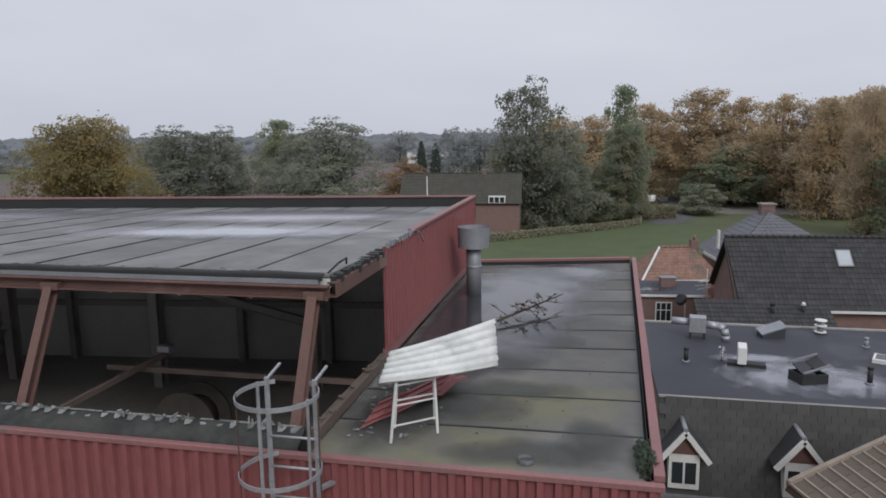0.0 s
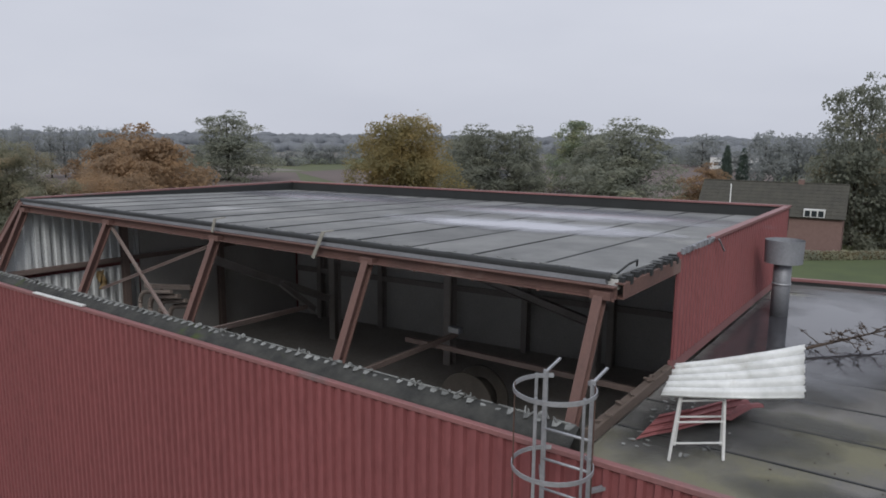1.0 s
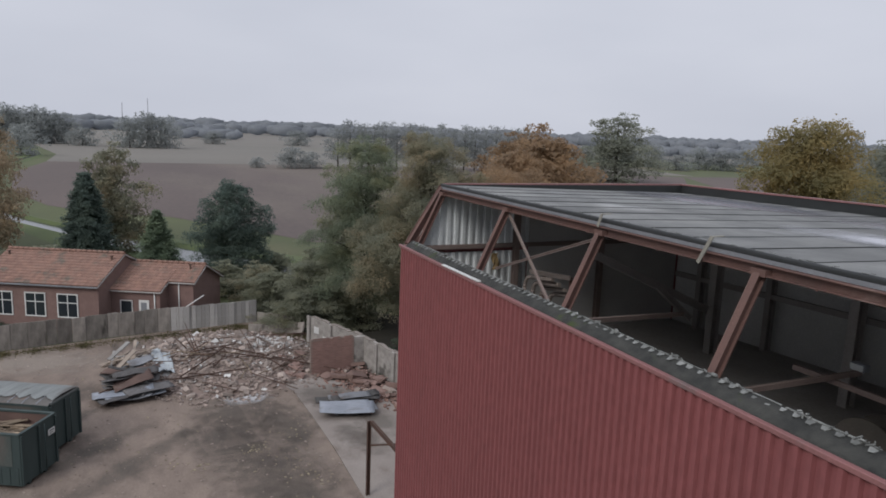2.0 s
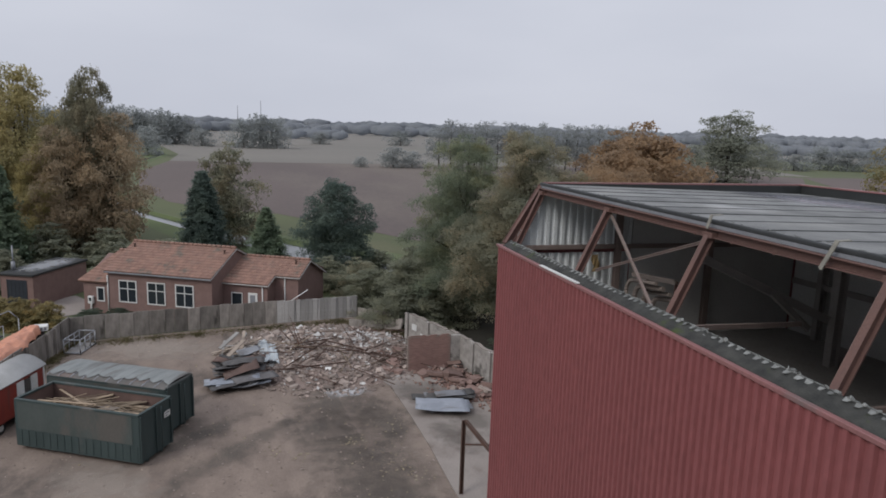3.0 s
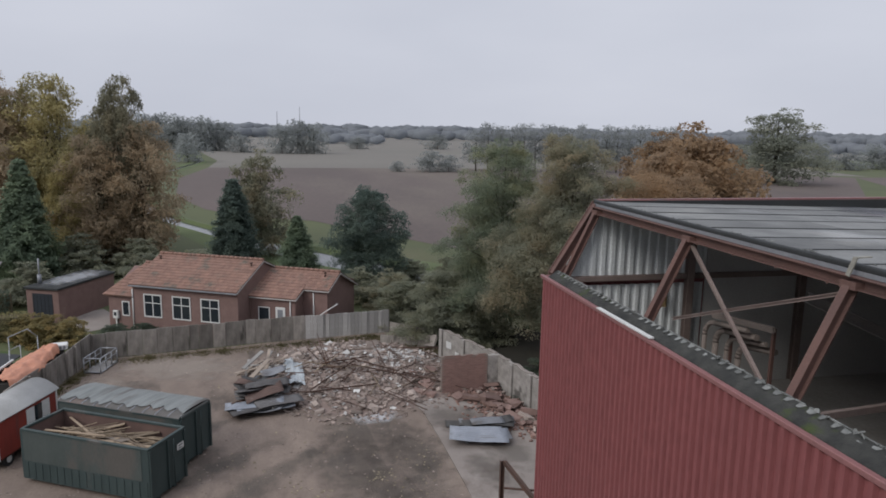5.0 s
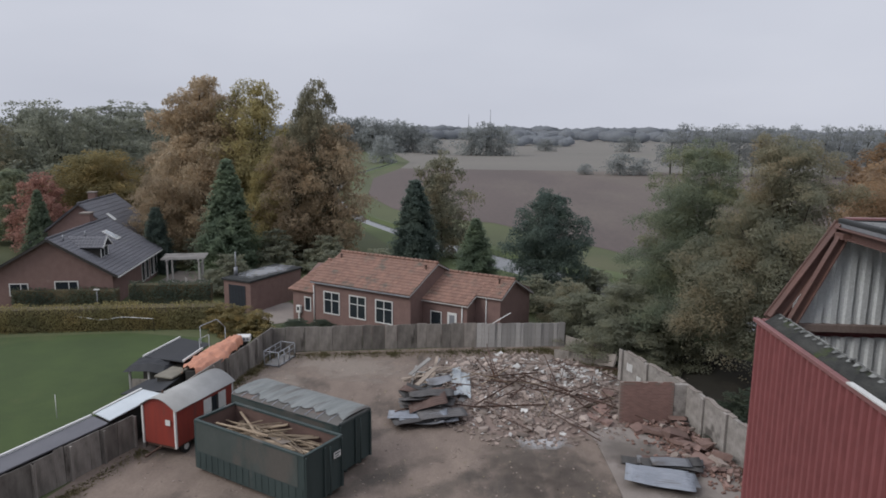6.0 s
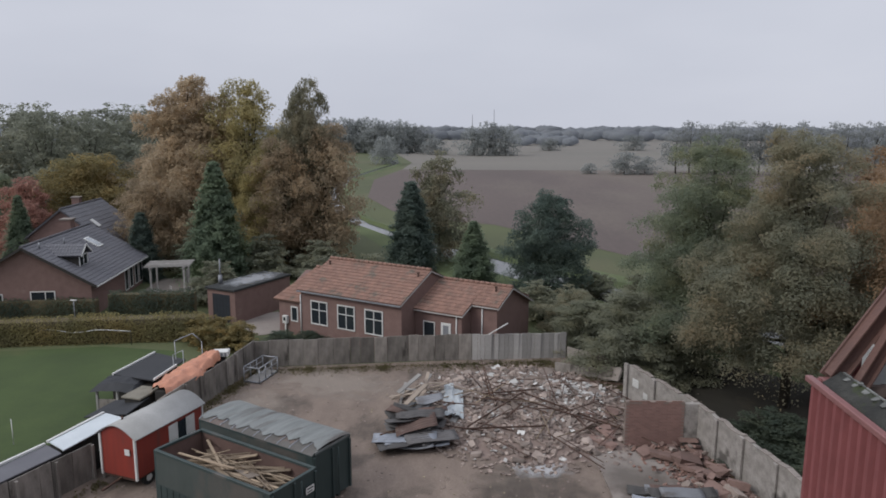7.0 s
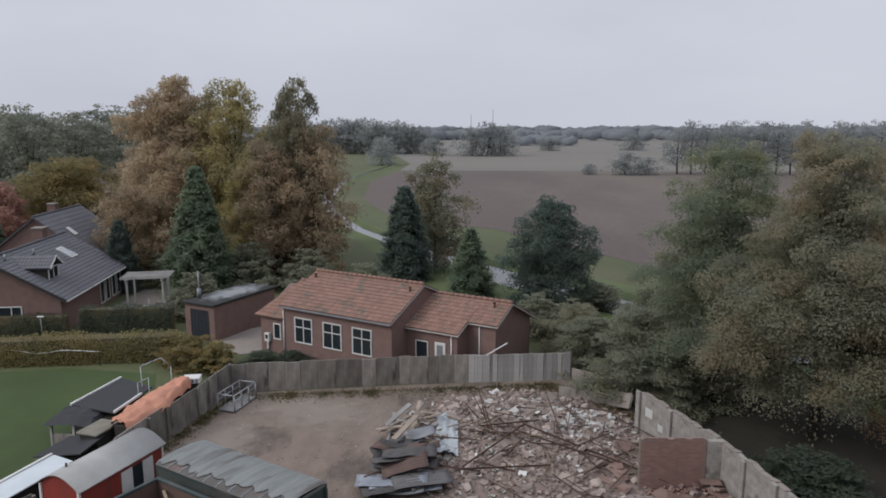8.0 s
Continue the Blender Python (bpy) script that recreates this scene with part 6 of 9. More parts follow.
skip = container_shell("open_container", "dark green open roll-off container filled with scrap wood", (-31.42, -11.5, 0.0), RZC, 5.95, 2.15, 2.3)
end_plate(skip, 5.95, 1.55, 2.3)
bm = bmesh.new()
gv = [[bm.verts.new((0.1 + 5.75 * i / 14, 0.1 + 1.95 * j / 6, 1.25 + 0.25 * noise.noise(Vector((i * 0.6, j * 0.8, 4))) - 0.012 * abs(i - 6) ** 1.5)) for j in range(7)] for i in range(15)]
for i in range(14):
    for j in range(6):
        bm.faces.new((gv[i][j], gv[i + 1][j], gv[i + 1][j + 1], gv[i][j + 1]))
part("fill", bm, mat("splintered_wood_fill", (0.22, 0.17, 0.12), (0.15, 0.115, 0.085), (0.3, 0.25, 0.19), scale=3, fine=18, bump=1.0), skip, "dusty wood debris")
load = thing("scrap_timber", "tangle of broken pale boards heaped in the container", "timber", (-31.42, -11.5, 0.0), RZC)
for i in range(100):
    x, y, a, l = rnd.uniform(1.5, 5.4), rnd.uniform(0.35, 1.8), rnd.gauss(8, 26), rnd.uniform(1.0, 3.4)
    dx, dy = math.cos(radians(a)) * l / 2, math.sin(radians(a)) * l / 2
    z = 1.5 + rnd.random() * 0.5 + 0.1 * math.sin(x)
    p, q = Vector((x - dx, y - dy, z + rnd.uniform(-0.1, 0.1))), Vector((x + dx, y + dy, z + rnd.uniform(-0.1, 0.25)))
    for w in (p, q):
        w.x, w.y = min(5.8, max(0.15, w.x)), min(2.02, max(0.13, w.y))
    part("board", beam(bmesh.new(), p, q, rnd.choice((0.03, 0.04, 0.05, 0.07, 0.10, 0.17)), rnd.uniform(0.015, 0.035)), M_WOOD, load)
part("board", beam(bmesh.new(), (0.9, 1.6, 1.5), (2.9, 0.9, 2.12), 0.16, 0.04), M_WOOD, load)
for x, y, z, a, l, w in ((2.3, 0.8, 1.86, 8, 1.3, 0.5), (3.6, 1.1, 1.92, -12, 1.1, 0.42), (4.5, 0.7, 1.88, 20, 0.9, 0.35)):
    part("chipboard_sheet", box(bmesh.new(), (-l / 2, -w / 2, -0.01), (l / 2, w / 2, 0.01), pose(x, y, z, rnd.uniform(-8, 8), rnd.uniform(-6, 6), a)), M_TIMBER, load, "broken flat board")

cov = container_shell("covered_container", "dark green roll-off container closed with a ribbed grey cover", (-34.25, -11.0, 0.0), RZC, 6.15, 2.1, 2.28)
bm = bmesh.new()
n_ = 60
rows = []
for i in range(n_ + 1):
    x = 0.02 + 6.12 * i / n_
    rib = 0.05 * max(0.0, math.cos(2 * math.pi * x / 0.62)) ** 2
    rows.append([bm.verts.new((x, y, 2.285 + rib * f + 0.10 * f + 0.03 * noise.noise(Vector((x, y * 2, 8))))) for y, f in ((-0.04, 0), (0.1, 0.4), (0.55, 0.85), (1.05, 1), (1.55, 0.85), (2.0, 0.4), (2.14, 0))])
for a, b in zip(rows, rows[1:]):
    for j in range(6):
        bm.faces.new((a[j], b[j], b[j + 1], a[j + 1])).smooth = True
bmesh.ops.recalc_face_normals(bm, faces=bm.faces)
part("cover", bm, mat("wet_brown_cover", (0.125, 0.118, 0.108), (0.085, 0.078, 0.07), (0.16, 0.11, 0.09), scale=1.6, rough=0.55, stain=0.5), cov, "dark wet sheet cover over bows")
# a torn pale sheet drawn over it from the far side, its edge hanging in points from bow to bow
bm = bmesh.new()
rows = []
for i in range(n_ + 1):
    x = 0.0 + 6.16 * i / n_
    saw = abs((x / 0.62 + 0.12 * math.sin(x * 3.1)) % 1.0 - 0.5) * 2
    edge = 0.22 + (0.22 + 0.45 * noise.noise(Vector((x * 0.9, 7.0, 0)))) * saw + 0.55 * noise.noise(Vector((x * 0.8, 3.0, 0))) + 0.10 * noise.noise(Vector((x * 5, 3.0, 0))) - 0.30 * max(0, 1 - x / 1.2)
    rib = 0.05 * max(0.0, math.cos(2 * math.pi * x / 0.62)) ** 2
    row = []
    for k in range(7):
        y = 2.17 + (edge - 2.17) * k / 6
        f = max(0.0, 1 - abs((y - 1.05) / 1.1) ** 3)
        row.append(bm.verts.new((x, y, 2.315 + (rib + 0.10) * f + 0.03 * noise.noise(Vector((x, y * 2, 8))) + 0.012 * noise.noise(Vector((x * 4, y * 4, 1))))))
    rows.append(row)
for a, b in zip(rows, rows[1:]):
    for j in range(6):
        bm.faces.new((a[j], b[j], b[j + 1], a[j + 1])).smooth = True
bmesh.ops.recalc_face_normals(bm, faces=bm.faces)
part("torn_sheet", bm, M_NET, cov, "torn pale grey sheet")
for i in range(10):
    x = 0.02 + 0.62 * i
    part("bow", pipe(bmesh.new(), [(x, y, 2.285 + 0.13 * f) for y, f in ((-0.02, 0), (0.1, 0.4), (0.55, 0.85), (1.05, 1), (1.55, 0.85), (2.0, 0.4), (2.12, 0))], 0.028, 6), M_ZINC, cov)
for x in (0.0, 6.15):
    part("cover_end", box(bmesh.new(), (x - 0.02, 0.1, 2.25), (x + 0.02, 2.0, 2.36)), M_NET, cov)

# ---- showman's wagon ----
wag = thing("site_wagon", "small red wooden wagon with white trim and a curved grey roof", "wagon", (-32.35, -12.72, 0.0), 163)
L_, W_ = 3.75, 1.75
part("chassis", box(bmesh.new(), (0.05, 0.1, 0.42), (L_ - 0.05, W_ - 0.1, 0.56)), M_RUST, wag)
for lo, hi, nm in (((0, 0, 0.55), (L_, 0.05, 2.2), "side_wall"), ((0, W_ - 0.05, 0.55), (L_, W_, 2.2), "side_wall")):
    part(nm, box(bmesh.new(), lo, hi), M_WAGRED, wag)
prof = [(W_ * k / 12, 2.2 + 0.42 * math.sin(math.pi * k / 12)) for k in range(13)]
for x in (0.051, L_ - 0.051):
    bm = bmesh.new()
    s = -0.05 if x < 1 else 0.05
    pts_ = [(0.051, 0.55), (W_ - 0.051, 0.55)] + [(max(0.051, min(W_ - 0.051, y)), z) for y, z in reversed(prof)]
    f0, f1 = [bm.verts.new((x, y, z)) for y, z in pts_], [bm.verts.new((x + s, y, z)) for y, z in pts_]
    bm.faces.new(f0)
    bm.faces.new(list(reversed(f1)))
    for i in range(len(pts_)):
        j = (i + 1) % len(pts_)
        bm.faces.new((f0[i], f0[j], f1[j], f1[i]))
    bmesh.ops.recalc_face_normals(bm, faces=bm.faces)
    part("end_wall", bm, M_WAGRED, wag)
bm = bmesh.new()
prof = [(-0.12 + (W_ + 0.24) * k / 16, 2.18 + 0.46 * math.sin(math.pi * k / 16)) for k in range(17)]
r0, r1, r2, r3 = ([bm.verts.new((x, y, z + dz)) for y, z in prof] for x, dz in ((-0.12, 0), (L_ + 0.12, 0), (-0.12, 0.03), (L_ + 0.12, 0.03)))
for i in range(16):
    for a, b in ((r0, r1), (r2, r3)):
        bm.faces.new((a[i], b[i], b[i + 1], a[i + 1])).smooth = True
    bm.faces.new((r0[i], r0[i + 1], r2[i + 1], r2[i]))
    bm.faces.new((r1[i], r1[i + 1], r3[i + 1], r3[i]))
bmesh.ops.recalc_face_normals(bm, faces=bm.faces)
part("roof", bm, M_WAGROOF, wag, "curved grey felt roof")
for x, y in ((-0.055, -0.03), (-0.055, W_ - 0.05), (L_ - 0.03, -0.03), (L_ - 0.03, W_ - 0.05)):
    part("corner_board", box(bmesh.new(), (x, y, 0.5), (x + 0.085, y + 0.085, 2.2)), M_WHITE, wag)
for x in (1.75, 2.75):
    part("shutter", box(bmesh.new(), (x, -0.03, 1.0), (x + 0.5, 0.0, 2.0)), M_WHITE, wag, "white window shutter")
part("window", box(bmesh.new(), (2.26, -0.015, 1.05), (2.74, 0.0, 1.98)), M_GLASS, wag)
part("plate", box(bmesh.new(), (-0.065, 0.25, 1.5), (-0.056, 0.5, 1.75)), M_WHITE, wag)
for x in (0.7, 3.0):
    for y in (0.12, W_ - 0.2):
        w = part("wheel", tube(bmesh.new(), (x, y, 0.3), (x, y + 0.14, 0.3), 0.3, 0.3, 20), M_RUBBER, wag)
        part("rim", tube(bmesh.new(), (x, y - 0.01, 0.3), (x, y + 0.15, 0.3), 0.15, 0.15, 14), M_WHITE, w)
part("drawbar", beam(bmesh.new(), (0.1, W_ / 2, 0.45), (-0.9, W_ / 2, 0.38), 0.08, 0.06), M_RUST, wag)
part("flue", tube(bmesh.new(), (0.5, W_ * 0.62, 2.55), (0.5, W_ * 0.62, 2.78), 0.04, 0.04, 8), M_RUST, wag)

# ---- tubular cart ----
cart = thing("steel_transport_frame", "grey galvanised tubular transport frame standing in the yard", "steel frame", (-44.2, -12.78, 0.012), 168)
X_, Y_, Z_ = 2.0, 0.95, 0.9
for z in (0.08, Z_):
    for y in (0, Y_):
        part("long_rail", tube(bmesh.new(), (0, y * -1, z), (X_, y * -1, z), 0.035, 0.035, 8), M_GALV, cart)
    for x in (0, X_):
        part("end_rail", tube(bmesh.new(), (x, 0, z), (x, -Y_, z), 0.035, 0.035, 8), M_GALV, cart)
for x in (0, X_ / 3, 2 * X_ / 3, X_):
    for y in (0, -Y_):
        part("upright", tube(bmesh.new(), (x, y, 0.0), (x, y, Z_), 0.035, 0.035, 8), M_GALV, cart)
for y in (0, -Y_):
    part("mid_rail", tube(bmesh.new(), (0, y, 0.6), (X_, y, 0.6), 0.025, 0.025, 8), M_GALV, cart)
part("deck", box(bmesh.new(), (0.03, -Y_ + 0.03, 0.09), (X_ - 0.03, -0.03, 0.12)), M_PLANK, cart)

# ---- sheds and tarpaulin behind the side fence ----
M_DKROOF = mat("black_shed_felt", (0.035, 0.037, 0.042), (0.028, 0.03, 0.034), (0.06, 0.062, 0.065), scale=1.2, rough=0.7)
M_DKWOOD = mat("dark_tarred_boards", (0.05, 0.046, 0.042), (0.035, 0.033, 0.03), scale=2, rough=0.85, stretch=(4, 4, 0.4))


def garden_shed(label, loc, rz, l, w, h0, h1, roofm, wallm, edge=None):
    sh = thing("garden_shed", label, "shed", loc, rz, "sheds behind the fence")
    bm = bmesh.new()
    part("wall", box(bm, (0.05, 0.05, 0), (l - 0.05, w - 0.05, min(h0, h1) - 0.02)), wallm, sh)
    part("roof", slab(bmesh.new(), [(-0.1, -0.1, h0), (l + 0.1, -0.1, h0), (l + 0.1, w + 0.1, h1), (-0.1, w + 0.1, h1)], 0.06), roofm, sh)
    if edge:
        for y, z in ((-0.11, h0), (w + 0.11, h1)):
            part("roof_trim", beam(bmesh.new(), (-0.1, y, z), (l + 0.1, y, z), 0.05, 0.1), edge, sh)
        for x in (-0.1, l + 0.1):
            part("roof_trim", beam(bmesh.new(), (x, -0.1, h0 + 0.01), (x, w + 0.1, h1 + 0.01), 0.07, 0.1), edge, sh)
    return sh


blk = thing("garden_shed", "black felted shed roof with white barge boards behind the fence", "shed", (0, 0, 0), 0, "sheds behind the fence")
part("wall", prism(bmesh.new(), [(-41.3, -18.4), (-44.9, -18.0), (-43.1, -15.9), (-40.2, -16.1)], 0, 1.15), M_DKWOOD, blk)
part("roof", slab(bmesh.new(), [(-41.5, -18.7, 1.3), (-40.0, -15.8, 1.62), (-43.2, -15.6, 1.62), (-45.1, -18.2, 1.3)], 0.06), M_DKROOF, blk)
for p, q in (((-41.45, -18.72, 1.33), (-45.1, -18.25, 1.33)), ((-40.0, -15.78, 1.66), (-42.2, -15.64, 1.66))):
    part("barge_board", beam(bmesh.new(), p, q, 0.09, 0.1), M_WHITE, blk)
dsh = thing("garden_shed", "small dark ragged shed with an opening and clutter", "shed", (0, 0, 0), 0, "sheds behind the fence")
bm = bmesh.new()
gv = [[bm.verts.new((-39.7 - 1.9 * i / 6, -19.0 + 2.5 * j / 8, 1.32 + 0.12 * noise.noise(Vector((i * 0.7, j * 0.7, 5))) + 0.08 * math.sin(math.pi * j / 8) - (0.3 if i in (0, 6) or j in (0, 8) else 0))) for j in range(9)] for i in range(7)]
for i in range(6):
    for j in range(8):
        bm.faces.new((gv[i][j], gv[i + 1][j], gv[i + 1][j + 1], gv[i][j + 1]))
part("roof", bm, M_DKROOF, dsh, "sagging black felt roof")
part("wall", box(bmesh.new(), (-41.4, -18.7, 0), (-41.3, -16.7, 1.2)), M_DKWOOD, dsh)
for y in (-18.75, -17.7, -16.65):
    part("post", box(bmesh.new(), (-39.95, y, 0), (-39.83, y + 0.1, 1.1)), M_PLANK, dsh)
part("half_wall", box(bmesh.new(), (-39.93, -18.65, 0), (-39.86, -17.7, 0.6)), M_CONCPANEL, dsh)
part("stored_box", box(bmesh.new(), (-40.9, -17.5, 0), (-40.2, -16.9, 0.55), bev=0.03), M_PLANK, dsh)
lean = thing("lean_to", "low lean-to with a torn black felt roof", "shed", (0, 0, 0), 0, "sheds behind the fence")
part("roof", slab(bmesh.new(), [(-37.4, -17.9, 0.75), (-37.0, -15.6, 1.15), (-38.9, -15.5, 1.2), (-39.2, -17.4, 0.85)], 0.05), M_DKROOF, lean)
part("wall", box(bmesh.new(), (-38.9, -17.3, 0), (-37.5, -15.8, 0.72)), M_DKWOOD, lean)
low = thing("low_shed", "long low lean-to with a wet pale sheet roof along the fence", "shed", (0, 0, 0), 0, "sheds behind the fence")
M_PALE = mat("wet_pale_sheet", (0.62, 0.67, 0.70), (0.52, 0.57, 0.60), (0.36, 0.38, 0.38), scale=0.8, rough=0.35, stain=0.6)
part("sheet_roof", slab(bmesh.new(), [(-33.0, -16.6, 1.66), (-32.2, -15.5, 1.74), (-35.25, -14.75, 1.76), (-35.85, -15.9, 1.68)], 0.04), M_PALE, low, "wet white sheet")
part("felt_roof", slab(bmesh.new(), [(-26.0, -19.0, 1.56), (-25.5, -17.9, 1.62), (-32.15, -15.55, 1.64), (-32.9, -16.65, 1.58)], 0.05), M_GREYTILE, low, "slate-grey felt")
for p, q in (((-25.95, -19.05, 1.6), (-32.9, -16.72, 1.62)), ((-33.0, -16.68, 1.66), (-35.85, -15.98, 1.7))):
    part("white_edge", beam(bmesh.new(), p, q, 0.1, 0.08), M_WHITE, low)
part("wall", prism(bmesh.new(), [(-26.1, -18.9), (-25.7, -18.05), (-35.1, -15.0), (-35.6, -15.8)], 0, 1.5), M_DKWOOD, low)
stack = thing("tarpaulin_stack", "goods under a crumpled salmon-orange tarpaulin against the fence", "tarpaulin", (0, 0, 0))
bm = bmesh.new()
ta, tb = Vector((-38.9, -15.0, 1.6)), Vector((-43.4, -14.1, 1.98))
across = Vector((0.22, 1.0, 0)).normalized()
gv = []
for i in range(37):
    k = i / 36
    c = ta.lerp(tb, k)
    half = 0.42 + 0.35 * math.sin(math.pi * min(1, k * 1.15)) + 0.22 * noise.noise(Vector((k * 7, 0, 3)))
    row = []
    for j in range(13):
        f = j / 6 - 1
        z = 0.16 * (1 - f * f) + 0.17 * noise.noise(Vector((k * 9, f * 2.2, 2))) + 0.07 * noise.noise(Vector((k * 26, f * 5, 9))) - (0.28 + 0.25 * noise.noise(Vector((k * 12, f, 6)))) * (abs(f) > 0.9)
        row.append(bm.verts.new(c + across * (f * half) + Vector((0, 0, z))))
    gv.append(row)
for a, b in zip(gv, gv[1:]):
    for j in range(12):
        bm.faces.new((a[j], b[j], b[j + 1], a[j + 1])).smooth = True
part("tarp", bm, M_TARP, stack)
bm = bmesh.new()
for i in range(5):
    c = ta.lerp(tb, (i + 0.5) / 5)
    box(bm, (-0.42, -0.32, 0), (0.42, 0.32, c.z - 0.12), Matrix.Translation((c.x, c.y, 0)), 0.04)
part("load", bm, M_DKWOOD, stack)["kind"] = "stuff"
crate = thing("plastic_crate", "white slotted plastic crate on top of the stacked goods", "crate", (-43.8, -13.85, 1.68), 12)
part("body", box(bmesh.new(), (-0.3, -0.42, 0), (0.3, 0.42, 0.3), bev=0.03), M_WHITE, crate)
for i in range(4):
    part("slot", box(bmesh.new(), (0.3, -0.36 + i * 0.19, 0.06), (0.306, -0.24 + i * 0.19, 0.24)), M_ZINC, crate)
stand = thing("crate_stand", "dark boarded stand beside the fence", "stand", (-43.8, -13.95, 0), 12)
part("body", box(bmesh.new(), (-0.28, -0.35, 0), (0.28, 0.3, 1.68)), M_DKWOOD, stand)
box_ = thing("stone_planter", "mossy flat-topped box beside the tarpaulin", "box", (-38.4, -15.7, 0), 168)
part("body", box(bmesh.new(), (0, 0, 0), (1.3, 0.9, 1.25), bev=0.03), M_DKWOOD, box_)
part("lid", box(bmesh.new(), (-0.1, -0.1, 1.25), (1.4, 1.0, 1.36), bev=0.03), mat("mossy_lid", (0.24, 0.22, 0.18), (0.16, 0.15, 0.12), scale=2), box_)
part("ledge", box(bmesh.new(), (0.1, 0.9, 0.7), (1.2, 1.3, 0.78), bev=0.01), M_PALE, box_)
bar = thing("bent_tube_rack", "bent thin metal tube rack leaning over the sheds", "rack", (-43.4, -16.2, 0))
part("tube", pipe(bmesh.new(), [(0, 0, 0), (0.1, 0, 2.6), (-0.4, 0.8, 2.9), (-0.6, 1.2, 2.4), (-0.6, 1.2, 0)], 0.025, 6), M_GALV, bar)
part("tube", pipe(bmesh.new(), [(1.2, 0.4, 0.0), (1.2, 0.4, 2.2), (1.3, 1.0, 2.5), (1.3, 1.0, 0)], 0.02, 6), M_GALV, bar)
pst = thing("lawn_post", "thin white post standing in the lawn", "post", (-35.9, -20.3, 0.02))
part("pole", tube(bmesh.new(), (0, 0, 0), (0, 0, 1.2), 0.017, 0.017, 8), M_WHITE, pst)


# ---- hedges ----
M_HEDGECORE = mat("hedge_inside", (0.13, 0.105, 0.055), (0.09, 0.075, 0.045), scale=3, rough=0.95)

def hedge(name, label, pts, w, h, material, n, seed, leaf=0.09):
    rng_ = np.random.default_rng(seed)
    seg = np.array(pts, float)
    ln = np.linalg.norm(np.diff(seg, axis=0), axis=1)
    pick = rng_.choice(len(ln), n, p=ln / ln.sum())
    f = rng_.random(n)[:, None]
    c = seg[pick] * (1 - f) + seg[pick + 1] * f
    d = np.diff(seg, axis=0)[pick] / ln[pick][:, None]
    side = np.stack([-d[:, 1], d[:, 0]], 1)
    a = rng_.random(n) * math.pi
    bump_ = np.array([noise.noise(Vector((float(x) * 0.6, float(y) * 0.6, 0))) for x, y in c]) * 0.22
    off = np.sign(np.cos(a)) * np.abs(np.cos(a)) ** 0.45 * (w / 2 + bump_ * 0.6) + rng_.normal(size=n) * 0.06
    z = np.abs(np.sin(a)) ** 0.5 * (h + bump_) * rng_.uniform(0.25, 1.03, n) ** 0.5
    z = np.where(rng_.random(n) < 0.4, z * rng_.random(n), z)
    centres = np.column_stack([c + side * off[:, None], np.maximum(0.03, z)])
    hd = thing(name, label, "hedge")
    bm = bmesh.new()
    for (x0, y0), (x1, y1) in zip(pts, pts[1:]):
        beam(bm, (x0, y0, h * 0.45), (x1, y1, h * 0.45), w * 0.72, h * 0.85)
    part("hedge_core", bm, M_HEDGECORE, hd)
    part("foliage", leaves_mesh("hedge_leaves", centres, leaf, rng_, material, np.column_stack([side * np.sign(off)[:, None] * 0.6, np.full(n, 0.6)])), None, hd)
    return hd


hedge("long_hedge", "long clipped hedge turning yellow and brown", [(-46.5, -44), (-49.3, -33), (-51.0, -25), (-52.2, -18.3)], 1.5, 1.75, L_HEDGE, 34000, 31, 0.075)
hedge("garden_hedge", "dark green clipped garden hedge", [(-57.0, -27.6), (-57.9, -21.4)], 0.9, 1.95, L_HEDGEGREEN, 6500, 34, 0.08)
hedge("garden_hedge", "dark green clipped garden hedge beside the house", [(-55.4, -36), (-56.3, -28.2)], 0.9, 1.6, L_HEDGEGREEN, 6500, 35, 0.08)


rng = np.random.default_rng(44)
pts_ = []
for (x0, y0), (x1, y1), n_, w in (((-46.3, -12.6), (-49.2, 4.8), 5200, 0.55), ((-46.4, -12.7), (-39.8, -13.9), 2200, 0.35), ((-39.8, -13.9), (-33.6, -14.6), 2000, 0.35), ((-33, -14.7), (-20, -18.4), 2200, 0.35), ((-43, 8.4), (-33, 11.2), 1200, 0.3), ((-49, 4.6), (-45, 8.6), 2000, 0.6)):
    tufts_ = rng.random(18)
    f = np.clip(np.where(rng.random(n_) < 0.5, tufts_[rng.integers(0, 18, n_)] + 0.012 * rng.normal(size=n_), rng.random(n_)), 0, 1)
    k = np.abs(rng.normal(size=n_)) * w
    dx, dy = x1 - x0, y1 - y0
    ll = math.hypot(dx, dy)
    side_ = 1 if y0 < 0 else -1
    if dx < -1 and y0 < -10:
        side_ = -1
    px_, py_ = x0 + dx * f + side_ * -dy / ll * k, y0 + dy * f + side_ * dx / ll * k
    pts_.append(np.column_stack([px_, py_, 0.02 + rng.random(n_) ** 3 * 0.2]))
tagged(new("weeds", leaves_mesh("weeds", np.concatenate(pts_), 0.075, rng, L_WEED, np.array((0, 0, 0.5)), 0.35)), "low yellowing weeds and grass along the fences", "weeds", kind="stuff")

rope = thing("hedge_rope", "thin white rope hung loosely along the hedge", "rope", (0, 0, 0))
part("cord", pipe(bmesh.new(), [(-49.0 - 0.075 * k, -36 + 0.75 * k, 0.95 + 0.14 * math.sin(k * 1.3) * abs(math.sin(k * 0.37))) for k in range(19)], 0.022, 6), M_WHITE, rope)
